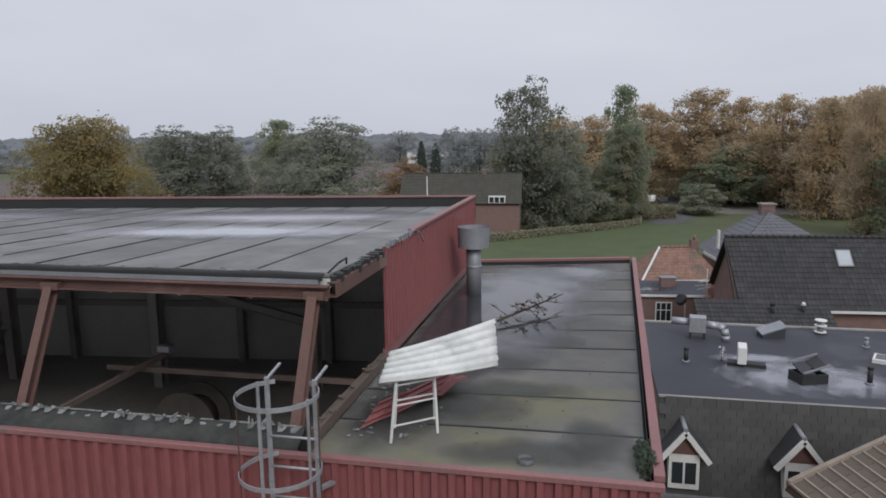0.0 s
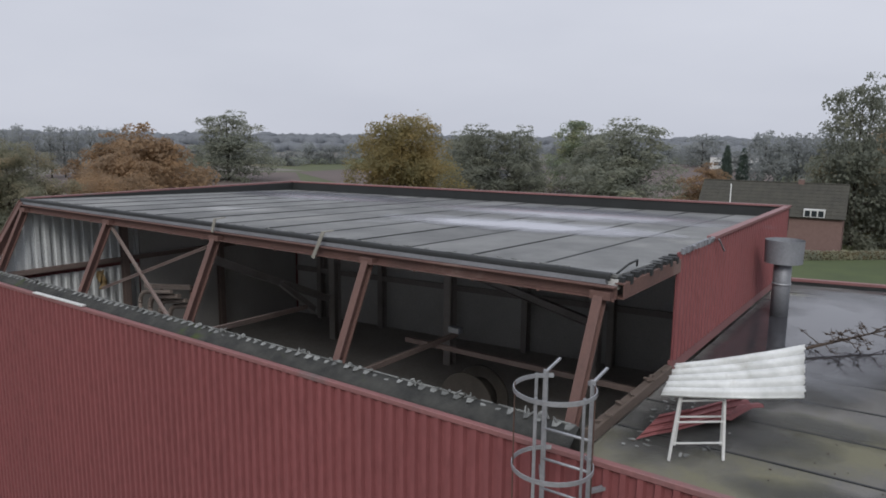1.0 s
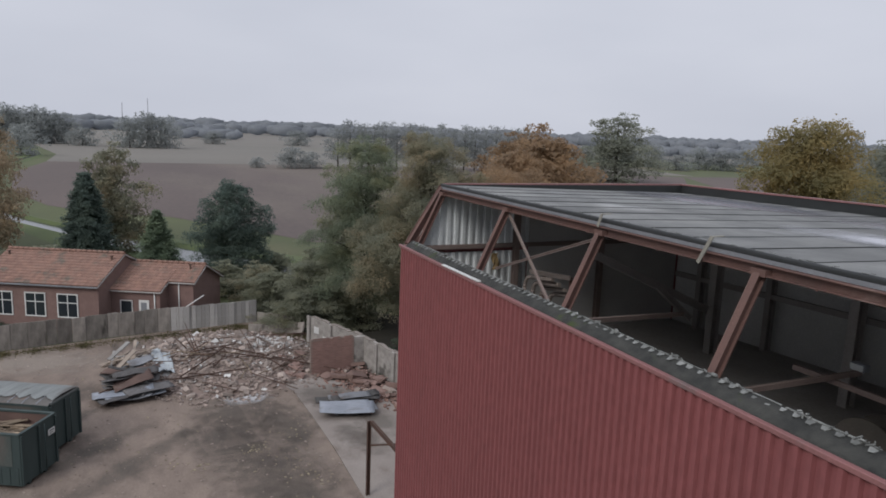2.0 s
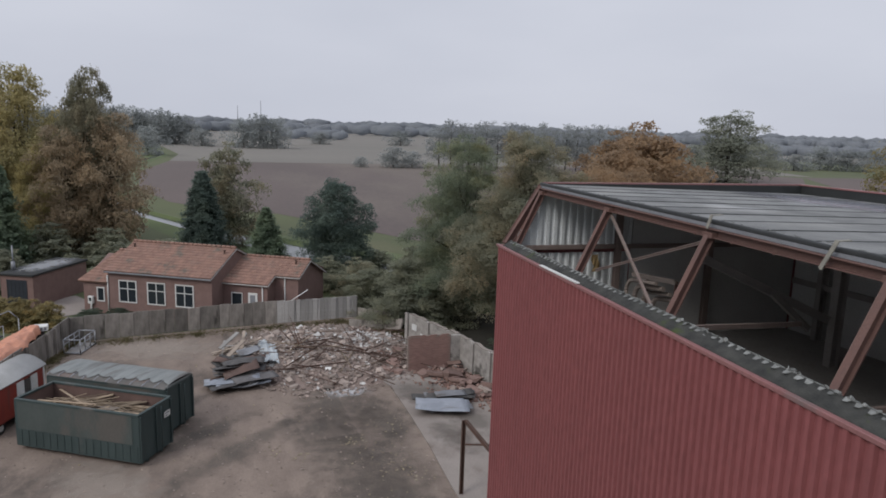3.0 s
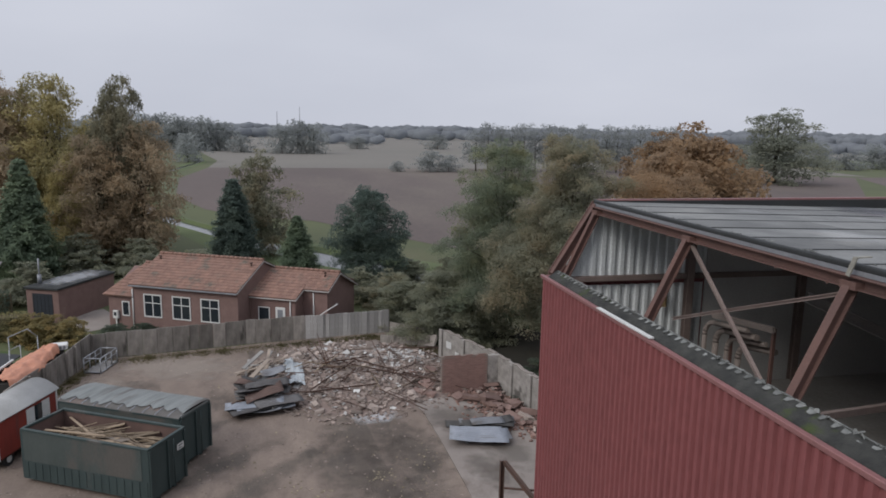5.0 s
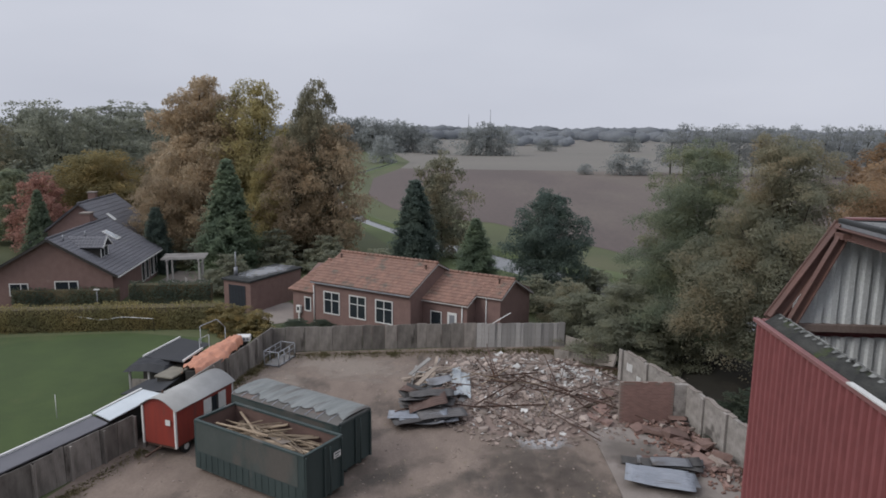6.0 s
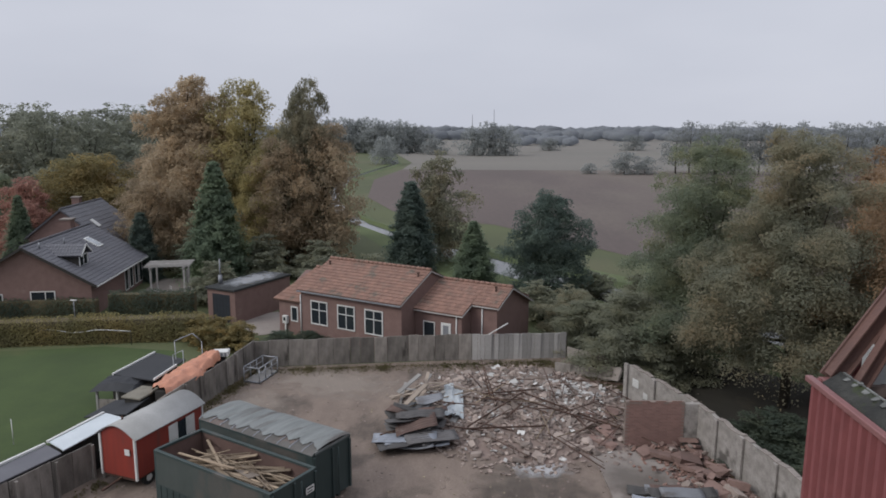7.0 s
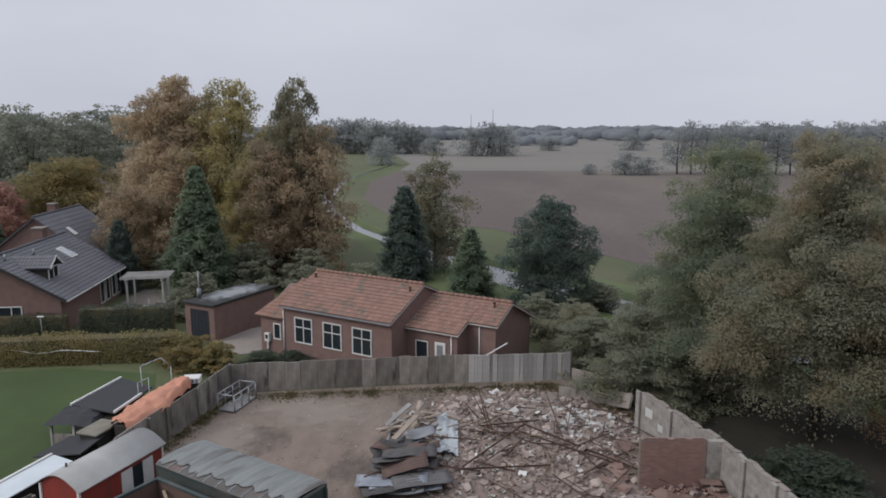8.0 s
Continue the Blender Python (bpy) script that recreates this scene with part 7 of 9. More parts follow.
for k in (0, 6, 12, 18):
    part("stake", tube(bmesh.new(), (-49.0 - 0.075 * k, -36 + 0.75 * k, 0), (-49.0 - 0.075 * k, -36 + 0.75 * k, 0.95 + 0.14 * math.sin(k * 1.3) * abs(math.sin(k * 0.37))), 0.02, 0.02, 6), M_DKWOOD, rope)

# ---- houses ----
def window(parent, x, y, z, w, h, face=-1, mull=(0.5,), trans=(0.62,), frame=0.07, material=None):
    """A framed window in a wall that looks along -y (face -1) or +y in its thing's own axes."""
    win = part("window_frame", bmesh.new(), material or M_WHITE, parent)
    bm = bmesh.new()
    y0, y1 = (y - 0.05, y + 0.03) if face < 0 else (y - 0.03, y + 0.05)
    box(bm, (x, y0, z), (x + frame, y1, z + h))
    box(bm, (x + w - frame, y0, z), (x + w, y1, z + h))
    box(bm, (x + frame, y0, z), (x + w - frame, y1, z + frame))
    box(bm, (x + frame, y0, z + h - frame), (x + w - frame, y1, z + h))
    for k in mull:
        box(bm, (x + w * k - 0.025, y0 + 0.01, z + frame), (x + w * k + 0.025, y1, z + h - frame))
    for k in trans:
        box(bm, (x + frame, y0 + 0.012, z + h * k - 0.025), (x + w - frame, y1 - 0.002, z + h * k + 0.025))
    bm.to_mesh(win.data)
    bm.free()
    yg = y - 0.01 if face < 0 else y + 0.01
    part("pane", box(bmesh.new(), (x + 0.01, min(yg, yg - face * 0.02), z + 0.01), (x + w - 0.01, max(yg, yg - face * 0.02), z + h - 0.01)), M_GLASS, win)
    return win


def tiled(parent, p0, p1, e0, e1, material, course=0.34, pan=0.24, lift=0.03, name="tiled_slope"):
    """A roof slope from the eaves e0-e1 up to the ridge p0-p1: courses of rolled pan tiles on a plate, in one mesh."""
    p0, p1, e0, e1 = (Vector(p) for p in (p0, p1, e0, e1))
    bm = bmesh.new()
    nrm = (e1 - e0).cross(p0 - e0).normalized()
    if nrm.z < 0:
        nrm.negate()
    up, dn = [bm.verts.new(q) for q in (e0, e1, p1, p0)], [bm.verts.new(q - nrm * 0.09) for q in (e0, e1, p1, p0)]
    bm.faces.new(up)
    bm.faces.new(list(reversed(dn)))
    for i in range(4):
        bm.faces.new((up[i], up[(i + 1) % 4], dn[(i + 1) % 4], dn[i]))
    rise = max((p0 - e0).length, (p1 - e1).length)
    nc = max(2, round(rise / course))
    for c in range(nc):
        k0, k1 = c / nc, (c + 1) / nc
        a0, b0, a1, b1 = e0.lerp(p0, k0), e1.lerp(p1, k0), e0.lerp(p0, k1), e1.lerp(p1, k1)
        n = max(1, round((b0 - a0).length / pan))
        for i in range(n):
            q = [a0.lerp(b0, i / n), a0.lerp(b0, (i + 0.55) / n), a0.lerp(b0, (i + 0.98) / n), a1.lerp(b1, (i + 0.98) / n), a1.lerp(b1, (i + 0.55) / n), a1.lerp(b1, i / n)]
            h = (lift + 0.035, lift + 0.006, lift + 0.035, 0.04, 0.008, 0.04)
            vs = [bm.verts.new(p + nrm * d) for p, d in zip(q, h)]
            lo = [bm.verts.new(p - nrm * 0.0 + nrm * 0.002) for p in q[:3]]
            bm.faces.new((vs[0], vs[1], vs[4], vs[5]))
            bm.faces.new((vs[1], vs[2], vs[3], vs[4]))
            bm.faces.new((lo[0], lo[1], vs[1], vs[0]))
            bm.faces.new((lo[1], lo[2], vs[2], vs[1]))
    bmesh.ops.recalc_face_normals(bm, faces=bm.faces[:6])
    return part(name, bm, material, parent)


def ridge(parent, p0, p1, material, r=0.11):
    p0, p1 = Vector(p0), Vector(p1)
    n = max(1, round((p1 - p0).length / 0.38))
    for i in range(n):
        part("ridge_tile", tube(bmesh.new(), p0.lerp(p1, i / n), p0.lerp(p1, (i + 0.96) / n), r, r * 0.9, 8), material, parent)


def gable_body(parent, x0, x1, y0, y1, he, hr, ym, material, base=0.0):
    """House walls with gables at both ends, as one shell."""
    bm = bmesh.new()
    prof = [(y0, base), (y1, base), (y1, he), (ym, hr), (y0, he)]
    a, b = [bm.verts.new((x0, y, z)) for y, z in prof], [bm.verts.new((x1, y, z)) for y, z in prof]
    bm.faces.new(a)
    bm.faces.new(list(reversed(b)))
    for i in range(5):
        bm.faces.new((a[i], a[(i + 1) % 5], b[(i + 1) % 5], b[i]))
    bmesh.ops.recalc_face_normals(bm, faces=bm.faces)
    return part("wall", bm, material, parent)


M_PALEGREY = mat("weathered_pale_paint", (0.48, 0.46, 0.44), (0.38, 0.36, 0.34), scale=2, rough=0.7)
school = thing("brick_schoolhouse", "low red-brown brick house with orange pantile roof and white windows", "house", (-52.95, -11.9, 0), 63.5)
gable_body(school, 0, 8.12, 0, 6.8, 3.26, 4.72, 3.4, M_BRICK)
tiled(school, (-0.15, 3.4, 4.85), (8.22, 3.4, 4.85), (-0.15, -0.22, 3.32), (8.22, -0.22, 3.32), M_ORANGE)
tiled(school, (8.22, 3.4, 4.85), (-0.15, 3.4, 4.85), (8.22, 7.02, 3.32), (-0.15, 7.02, 3.32), M_ORANGE)
ridge(school, (-0.15, 3.4, 4.92), (8.22, 3.4, 4.92), M_ORANGE)
for x in (0.87, 3.12, 5.32):
    window(school, x, 0.0, 1.06, 1.42, 1.62)
part("gutter", beam(bmesh.new(), (-0.1, -0.27, 3.24), (8.22, -0.27, 3.24), 0.1, 0.08), M_ZINC, school)
for y0_, y1_ in ((-0.24, 3.4), (7.04, 3.4)):
    part("verge_board", beam(bmesh.new(), (8.23, y0_, 3.26), (8.23, y1_, 4.80), 0.03, 0.09), M_PALEGREY, school)
# left wing
gable_body(school, -2.1, -0.01, 0.1, 6.0, 2.35, 3.9, 3.0, M_BRICK)
tiled(school, (-1.1, 3.0, 4.2), (0, 3.0, 4.2), (-2.35, -0.15, 2.42), (0, -0.15, 2.42), M_ORANGE)
tiled(school, (-1.1, 3.0, 4.2), (-1.1, 3.02, 4.2), (-2.35, 6.2, 2.42), (-2.35, -0.15, 2.42), M_ORANGE)
ridge(school, (-1.1, 3.0, 4.24), (0, 3.0, 4.24), M_ORANGE)
window(school, -1.0, 0.1, 0.95, 0.62, 1.05, mull=(), trans=())
part("downpipe", tube(bmesh.new(), (0.0, -0.05, 0.0), (0.0, -0.05, 2.95), 0.045, 0.045, 8), M_WHITE, school)
part("meter_box", box(bmesh.new(), (-1.65, -0.12, 0.75), (-1.25, 0.09, 1.3), bev=0.02), M_WHITE, school)
part("meter_door", box(bmesh.new(), (-1.55, -0.13, 0.95), (-1.35, -0.121, 1.2)), M_GLASS, school)
part("meter_post", box(bmesh.new(), (-1.5, -0.05, 0.0), (-1.4, 0.05, 0.75)), M_WHITE, school)
# right wing with its stepped eaves
gable_body(school, 8.13, 13.3, 2.75, 7.6, 3.05, 4.0, 4.6, M_BRICK)
part("wing_front", box(bmesh.new(), (8.13, 1.55, 0), (11.5, 2.76, 2.78)), M_BRICK, school)
tiled(school, (8.15, 4.6, 4.12), (11.65, 4.6, 4.12), (8.15, 1.35, 2.78), (11.65, 1.35, 2.78), M_ORANGE)
tiled(school, (11.65, 4.6, 4.12), (13.5, 4.6, 4.12), (11.65, 2.55, 3.24), (13.5, 2.55, 3.24), M_ORANGE)
tiled(school, (13.5, 4.6, 4.12), (8.45, 4.6, 4.12), (13.5, 7.8, 2.62), (8.45, 7.8, 2.62), M_ORANGE)
ridge(school, (8.45, 4.6, 4.18), (13.5, 4.6, 4.18), M_ORANGE)
part("verge_board", beam(bmesh.new(), (11.67, 1.3, 2.70), (11.67, 2.6, 3.20), 0.03, 0.09), M_PALEGREY, school)
part("verge_board", beam(bmesh.new(), (13.52, 2.5, 3.16), (13.52, 4.6, 4.06), 0.03, 0.09), M_PALEGREY, school)
part("verge_board", beam(bmesh.new(), (13.52, 7.8, 2.57), (13.52, 4.6, 4.06), 0.03, 0.09), M_PALEGREY, school)
part("fascia", beam(bmesh.new(), (8.15, 1.33, 2.70), (11.65, 1.33, 2.70), 0.03, 0.07), M_PALEGREY, school)
part("fascia", beam(bmesh.new(), (11.65, 2.53, 3.16), (13.5, 2.53, 3.16), 0.03, 0.07), M_PALEGREY, school)
window(school, 8.75, 1.55, 0.85, 0.85, 1.2, mull=(), trans=(), frame=0.05)
dr = part("door", box(bmesh.new(), (10.05, 1.5, 0.15), (10.75, 1.56, 2.1), bev=0.01), M_WHITE, school, "white panelled door")
part("door_pane", box(bmesh.new(), (10.2, 1.49, 1.1), (10.6, 1.499, 1.95)), M_ZINC, dr)
for x, y, z in ((11.15, 1.5, 2.68), (12.3, 2.7, 3.12)):
    part("downpipe", tube(bmesh.new(), (x, y, 0.0), (x, y, z), 0.04, 0.04, 8), M_WHITE, school)
for x, y, z in ((0.35, 2.7, 4.45), (7.7, 2.6, 4.42), (12.6, 4.0, 3.8)):
    v_ = part("roof_vent", tube(bmesh.new(), (x, y, z), (x, y, z + 0.35), 0.06, 0.06, 8), M_RUST, school)
    part("vent_cap", tube(bmesh.new(), (x, y, z + 0.35), (x, y, z + 0.42), 0.11, 0.09, 8), M_RUST, v_)
part("white_pole", tube(bmesh.new(), (12.0, 2.2, 0.9), (14.2, 2.4, 2.45), 0.035, 0.035, 8), M_WHITE, school)
part("pole_stand", tube(bmesh.new(), (12.9, 2.27, 0), (12.9, 2.27, 1.45), 0.03, 0.03, 8), M_WHITE, school)

garage = thing("flat_roof_garage", "flat-roofed brick garage with a dark door and wet felt roof", "garage", (-56.43, -19.82, 0), 68)
part("wall", box(bmesh.new(), (0, 0, 0), (2.6, 6.2, 2.42)), M_BRICK, garage)
part("roof", box(bmesh.new(), (-0.1, -0.15, 2.42), (2.7, 6.3, 2.56), bev=0.01), M_RUBBER, garage, "black felt roof")
puddle("garage_puddle", 0, 0, 1.15, 2.5, 2.565, 9.1, material=M_BRIGHTWATER).matrix_basis = pose(-59.2, -17.4, 2.568, 0, 0, 68)
gd = part("garage_door", box(bmesh.new(), (0.5, -0.03, 0.05), (2.1, 0.0, 2.1)), mat("dark_blue_door", (0.03, 0.035, 0.045), rough=0.5), garage)
for i in range(5):
    part("door_batten", box(bmesh.new(), (0.58 + i * 0.3, -0.045, 0.1), (0.6 + i * 0.3, -0.031, 2.05)), M_RUBBER, gd)
part("flue", tube(bmesh.new(), (0.15, 1.2, 2.56), (0.15, 1.2, 4.4), 0.05, 0.05, 8), M_ZINC, garage)
part("flue_base", tube(bmesh.new(), (0.15, 1.2, 2.56), (0.15, 1.2, 3.2), 0.16, 0.14, 10), M_ZINC, garage)

bung = thing("grey_roofed_bungalow", "brick bungalow with a grey tiled roof, dormer and skylight", "house", (-56.64, -28.74, 0), 190.5)
BL, BW, HR = 12.2, 9.0, 5.35
gable_body(bung, 0, BL, 0, BW, 2.6, HR - 0.12, BW / 2, M_BRICK)
tiled(bung, (-0.35, BW / 2, HR), (BL + 0.35, BW / 2, HR), (-0.35, -0.5, 2.45), (BL + 0.35, -0.5, 2.45), M_GREYTILE)
tiled(bung, (BL + 0.35, BW / 2, HR), (-0.35, BW / 2, HR), (BL + 0.35, BW + 0.5, 2.45), (-0.35, BW + 0.5, 2.45), M_GREYTILE)
ridge(bung, (-0.35, BW / 2, HR + 0.05), (BL + 0.35, BW / 2, HR + 0.05), M_GREYTILE)
for y in (-0.5, BW + 0.5):
    part("verge_board", beam(bmesh.new(), (-0.37, y, 2.38), (-0.37, BW / 2, HR - 0.06), 0.04, 0.18), M_DKWOOD, bung)


def wall_window(parent, y, z, w, h, x=0.0, mull=(0.4,)):
    """A window in a wall that looks along -x of its thing."""
    win = part("window_frame", bmesh.new(), M_WHITE, parent)
    bm = bmesh.new()
    for lo, hi in (((x - 0.05, y, z), (x + 0.02, y + 0.07, z + h)), ((x - 0.05, y + w - 0.07, z), (x + 0.02, y + w, z + h)),
                   ((x - 0.05, y + 0.07, z), (x + 0.02, y + w - 0.07, z + 0.07)), ((x - 0.05, y + 0.07, z + h - 0.07), (x + 0.02, y + w - 0.07, z + h))):
        box(bm, lo, hi)
    for k in mull:
        box(bm, (x - 0.045, y + w * k - 0.03, z + 0.07), (x + 0.02, y + w * k + 0.03, z + h - 0.07))
    bm.to_mesh(win.data)
    bm.free()
    part("pane", box(bmesh.new(), (x - 0.015, y + 0.02, z + 0.02), (x - 0.004, y + w - 0.02, z + h - 0.02)), M_GLASS, win)
    return win


wall_window(bung, 2.55, 0.9, 1.75, 1.15)
wall_window(bung, 6.2, 0.9, 1.4, 1.0)
# dormer on the slope towards the yard side
dm = part("dormer", box(bmesh.new(), (1.6, 1.35, 3.1), (3.3, 3.6, 4.45)), M_DKWOOD, bung)
part("dormer_window", box(bmesh.new(), (1.75, 1.33, 3.55), (3.15, 1.349, 4.3)), M_GLASS, dm)
for lo, hi in (((1.62, 1.3, 3.48), (3.28, 1.345, 3.55)), ((1.62, 1.3, 4.3), (3.28, 1.345, 4.38)), ((1.62, 1.3, 3.55), (1.75, 1.345, 4.3)), ((3.15, 1.3, 3.55), (3.28, 1.345, 4.3)), ((2.4, 1.3, 3.55), (2.48, 1.345, 4.3))):
    part("dormer_frame", box(bmesh.new(), lo, hi), M_WHITE, dm)
tiled(bung, (2.45, 1.05, 5.15), (2.45, 4.3, 5.15), (1.35, 1.05, 4.4), (1.35, 4.3, 4.4), M_GREYTILE)
tiled(bung, (2.45, 4.3, 5.15), (2.45, 1.05, 5.15), (3.55, 4.3, 4.4), (3.55, 1.05, 4.4), M_GREYTILE)
for s in (1.35, 3.55):
    part("dormer_verge", beam(bmesh.new(), (s, 1.03, 4.36), (2.45, 1.03, 5.12), 0.04, 0.13), M_WHITE, bung)
a = math.atan2(HR - 2.45, BW / 2 + 0.5)
sky_ = part("skylight", box(bmesh.new(), (-0.55, -0.7, 0), (0.55, 0.7, 0.08)), M_WHITE, bung, at=Matrix.Translation((8.3, 2.7, 4.36)) @ Matrix.Rotation(a, 4, "X"))
# reflected sky painted into the pale colour of the glass
part("skylight_pane", box(bmesh.new(), (-0.45, -0.6, 0.08), (0.45, 0.6, 0.09)), mat("sky_tinted_glass", (0.45, 0.48, 0.5), (0.4, 0.43, 0.45), rough=0.1, bump=0), sky_)
for x, y, z in ((1.2, 3.9, 4.95), (4.6, 3.5, 4.75)):
    part("roof_flue", tube(bmesh.new(), (x, y, z), (x, y, z + 0.55), 0.07, 0.07, 8), M_ZINC, bung)
ch = part("chimney", box(bmesh.new(), (8.8, 4.6, 4.9), (9.7, 5.4, 6.2)), M_BRICK, bung)
part("chimney_cap", box(bmesh.new(), (8.72, 4.52, 6.2), (9.78, 5.48, 6.3)), M_SLAB, ch)
for x in (7.2, 8.4, 9.8, 11.0):
    window(bung, x, 0.0, 0.3, 0.9, 2.0, mull=(), trans=())
part("gutter", beam(bmesh.new(), (-0.3, -0.55, 2.38), (BL + 0.3, -0.55, 2.38), 0.1, 0.09), M_WHITE, bung)
lampst = thing("garden_lamp", "white garden lamp post with a flat cap", "lamp", (-54.6, -28.9, 0))
part("pole", tube(bmesh.new(), (0, 0, 0), (0, 0, 1.75), 0.03, 0.03, 8), M_ZINC, lampst)
part("cap", box(bmesh.new(), (-0.08, -0.22, 1.75), (0.08, 0.22, 1.82), bev=0.02), M_WHITE, lampst)
patio = flat(bmesh.new(), [(-57.5, -28.0), (-70, -30), (-70.5, -24), (-58, -23.2)], 0.03)
setting("patio", patio, mat("patio_paving", (0.22, 0.19, 0.165), (0.17, 0.15, 0.13), scale=1.2, rough=0.9), "brown paved garden patio", "pavement")
perg = thing("pergola", "grey weathered timber pergola in the garden", "pergola", (-64.5, -27.6, 0), 15)
for x in (0, 2.4):
    for y in (0, 2.6):
        part("post", box(bmesh.new(), (x - 0.07, y - 0.07, 0), (x + 0.07, y + 0.07, 2.5), bev=0.01), M_PLANK, perg)
for y in (0, 2.6):
    part("beam", box(bmesh.new(), (-0.4, y - 0.06, 2.5), (2.8, y + 0.06, 2.68)), M_PLANK, perg)
for i in range(5):
    part("rafter", box(bmesh.new(), (0.0 + i * 0.6, -0.5, 2.68), (0.08 + i * 0.6, 3.1, 2.8)), M_PLANK, perg)
for x in (0.2, 1.0):
    part("panel", box(bmesh.new(), (x, 2.63, 0.1), (x + 0.6, 2.67, 2.2)), M_PLANK, perg)
for x, y, s in ((-61.6, -26.6, 0), (-62.8, -25.9, 40), (-60.3, -26.9, 80)):
    ch_ = thing("garden_chair", "pale grey garden chair on the patio", "chair", (x, y, 0.03), s, "garden chairs")
    part("seat", box(bmesh.new(), (-0.25, -0.25, 0.42), (0.25, 0.25, 0.46), bev=0.01), M_PLANK, ch_)
    part("backrest", box(bmesh.new(), (-0.25, 0.22, 0.46), (0.25, 0.26, 0.95), bev=0.01), M_PLANK, ch_)
    for lx in (-0.22, 0.22):
        for ly in (-0.22, 0.22):
            part("leg", box(bmesh.new(), (lx - 0.02, ly - 0.02, 0), (lx + 0.02, ly + 0.02, 0.42)), M_PLANK, ch_)


def plain_house(name, label, loc, rz, l, w, he, hr, roofm, wallm=None, wins=(), chim=None, tile=(0.5, 0.5)):
    h = thing(name, label, "house", loc, rz)
    gable_body(h, 0, l, 0, w, he, hr - 0.1, w / 2, wallm or M_BRICK)
    tiled(h, (-0.3, w / 2, hr), (l + 0.3, w / 2, hr), (-0.3, -0.4, he - 0.12), (l + 0.3, -0.4, he - 0.12), roofm, *tile)
    tiled(h, (l + 0.3, w / 2, hr), (-0.3, w / 2, hr), (l + 0.3, w + 0.4, he - 0.12), (-0.3, w + 0.4, he - 0.12), roofm, *tile)
    ridge(h, (-0.3, w / 2, hr + 0.04), (l + 0.3, w / 2, hr + 0.04), roofm)
    for x, z, ww, hh in wins:
        window(h, x, 0, z, ww, hh)
    if chim:
        x, y, z = chim
        c = part("chimney", box(bmesh.new(), (x, y, z - 1.2), (x + 0.7, y + 0.7, z)), M_BRICK, h)
        part("chimney_cap", box(bmesh.new(), (x - 0.06, y - 0.06, z), (x + 0.76, y + 0.76, z + 0.1)), M_SLAB, c)
    return h


second = plain_house("grey_house_behind", "second grey-roofed brick house beyond the bungalow", (-69.5, -34.2, 0), 190, 9.5, 8.5, 3.0, 6.6, M_GREYTILE, None, ((1.5, 0.9, 1.6, 1.3),), (4.5, 4.4, 7.2))
part("skylight_pane", box(bmesh.new(), (-0.35, -0.5, 0.05), (0.35, 0.5, 0.1)), M_WHITE, second, at=Matrix.Translation((2.2, 2.2, 5.0)) @ Matrix.Rotation(0.7, 4, "X"))
plain_house("far_grey_house", "dark-roofed house half hidden by autumn trees", (-107, -52, 0), 200, 9, 8, 3.2, 7.0, M_GREYTILE, None, ((2, 0.9, 1.6, 1.3), (5.5, 0.9, 1.6, 1.3)))
plain_house("house_at_garden_edge", "brown brick house with dark roof among trees", (-62.5, -49.5, 0), 188, 9, 8, 2.8, 5.6, M_SLATE, None, ((2, 0.9, 1.6, 1.3),))

# ---- roofs beside the annex ----
nb = thing("flat_roof_shop", "flat-roofed building with wet dark felt and slate mansard front", "building", (0, 0, 0))
FX0, FX1, FY0, FY1, FZ = 2.2, 17.0, 18.95, 27.6, 6.5
part("wall", box(bmesh.new(), (FX0 + 0.1, FY0 + 0.1, 0), (FX1, FY1, FZ - 0.12)), M_BRICK, nb)
M_FELT = mat("wet_black_felt", (0.050, 0.052, 0.064), (0.038, 0.040, 0.050), (0.068, 0.070, 0.082), scale=0.4, fine=40, rough=0.7, wet=(0.58, 0.42), spec=0.35, stain=0.6)
part("roof", box(bmesh.new(), (FX0, FY0, FZ - 0.12), (FX1, FY1, FZ)), M_FELT, nb, "wet dark felt roof")
part("roof_edge", beam(bmesh.new(), (FX0, FY0 + 0.03, FZ + 0.03), (FX1, FY0 + 0.03, FZ + 0.03), 0.12, 0.06), M_PLANK, nb)
part("roof_edge", beam(bmesh.new(), (FX0, FY1 - 0.03, FZ + 0.03), (FX1, FY1 - 0.03, FZ + 0.03), 0.12, 0.07), M_PLANK, nb)
# mansard of large slates
MB = 4.0
bm = slab(bmesh.new(), [(FX0, FY0 - 1.0, MB), (FX1, FY0 - 1.0, MB), (FX1, FY0 - 0.04, FZ - 0.02), (FX0, FY0 - 0.04, FZ - 0.02)], 0.12)
part("mansard", bm, M_RUBBER, nb)
slate = mesh_of("slate", box(bmesh.new(), (0.005, -0.016, 0.0), (0.355, 0.01, 0.30)), mat("mossy_slate", (0.068, 0.067, 0.063), (0.050, 0.050, 0.047), (0.092, 0.088, 0.064), scale=0.9, fine=20, rough=0.8, vary="object", spread=0.14, stain=0.54))
lean = math.atan2(0.96, 2.48)
for r in range(12):
    for i in range(25):
        k = r * 0.222
        x = FX0 + i * 0.36 + (0.18 if r % 2 else 0)
        part("slate", slate, None, nb, at=Matrix.Translation((x, FY0 - 1.0 + k * math.sin(lean) - 0.03, MB + k * math.cos(lean))) @ Matrix.Rotation(-lean - 0.03, 4, "X"))
part("mansard_gutter", beam(bmesh.new(), (FX0, FY0 - 1.1, MB - 0.05), (FX1, FY0 - 1.1, MB - 0.05), 0.16, 0.1), M_ZINC, nb)
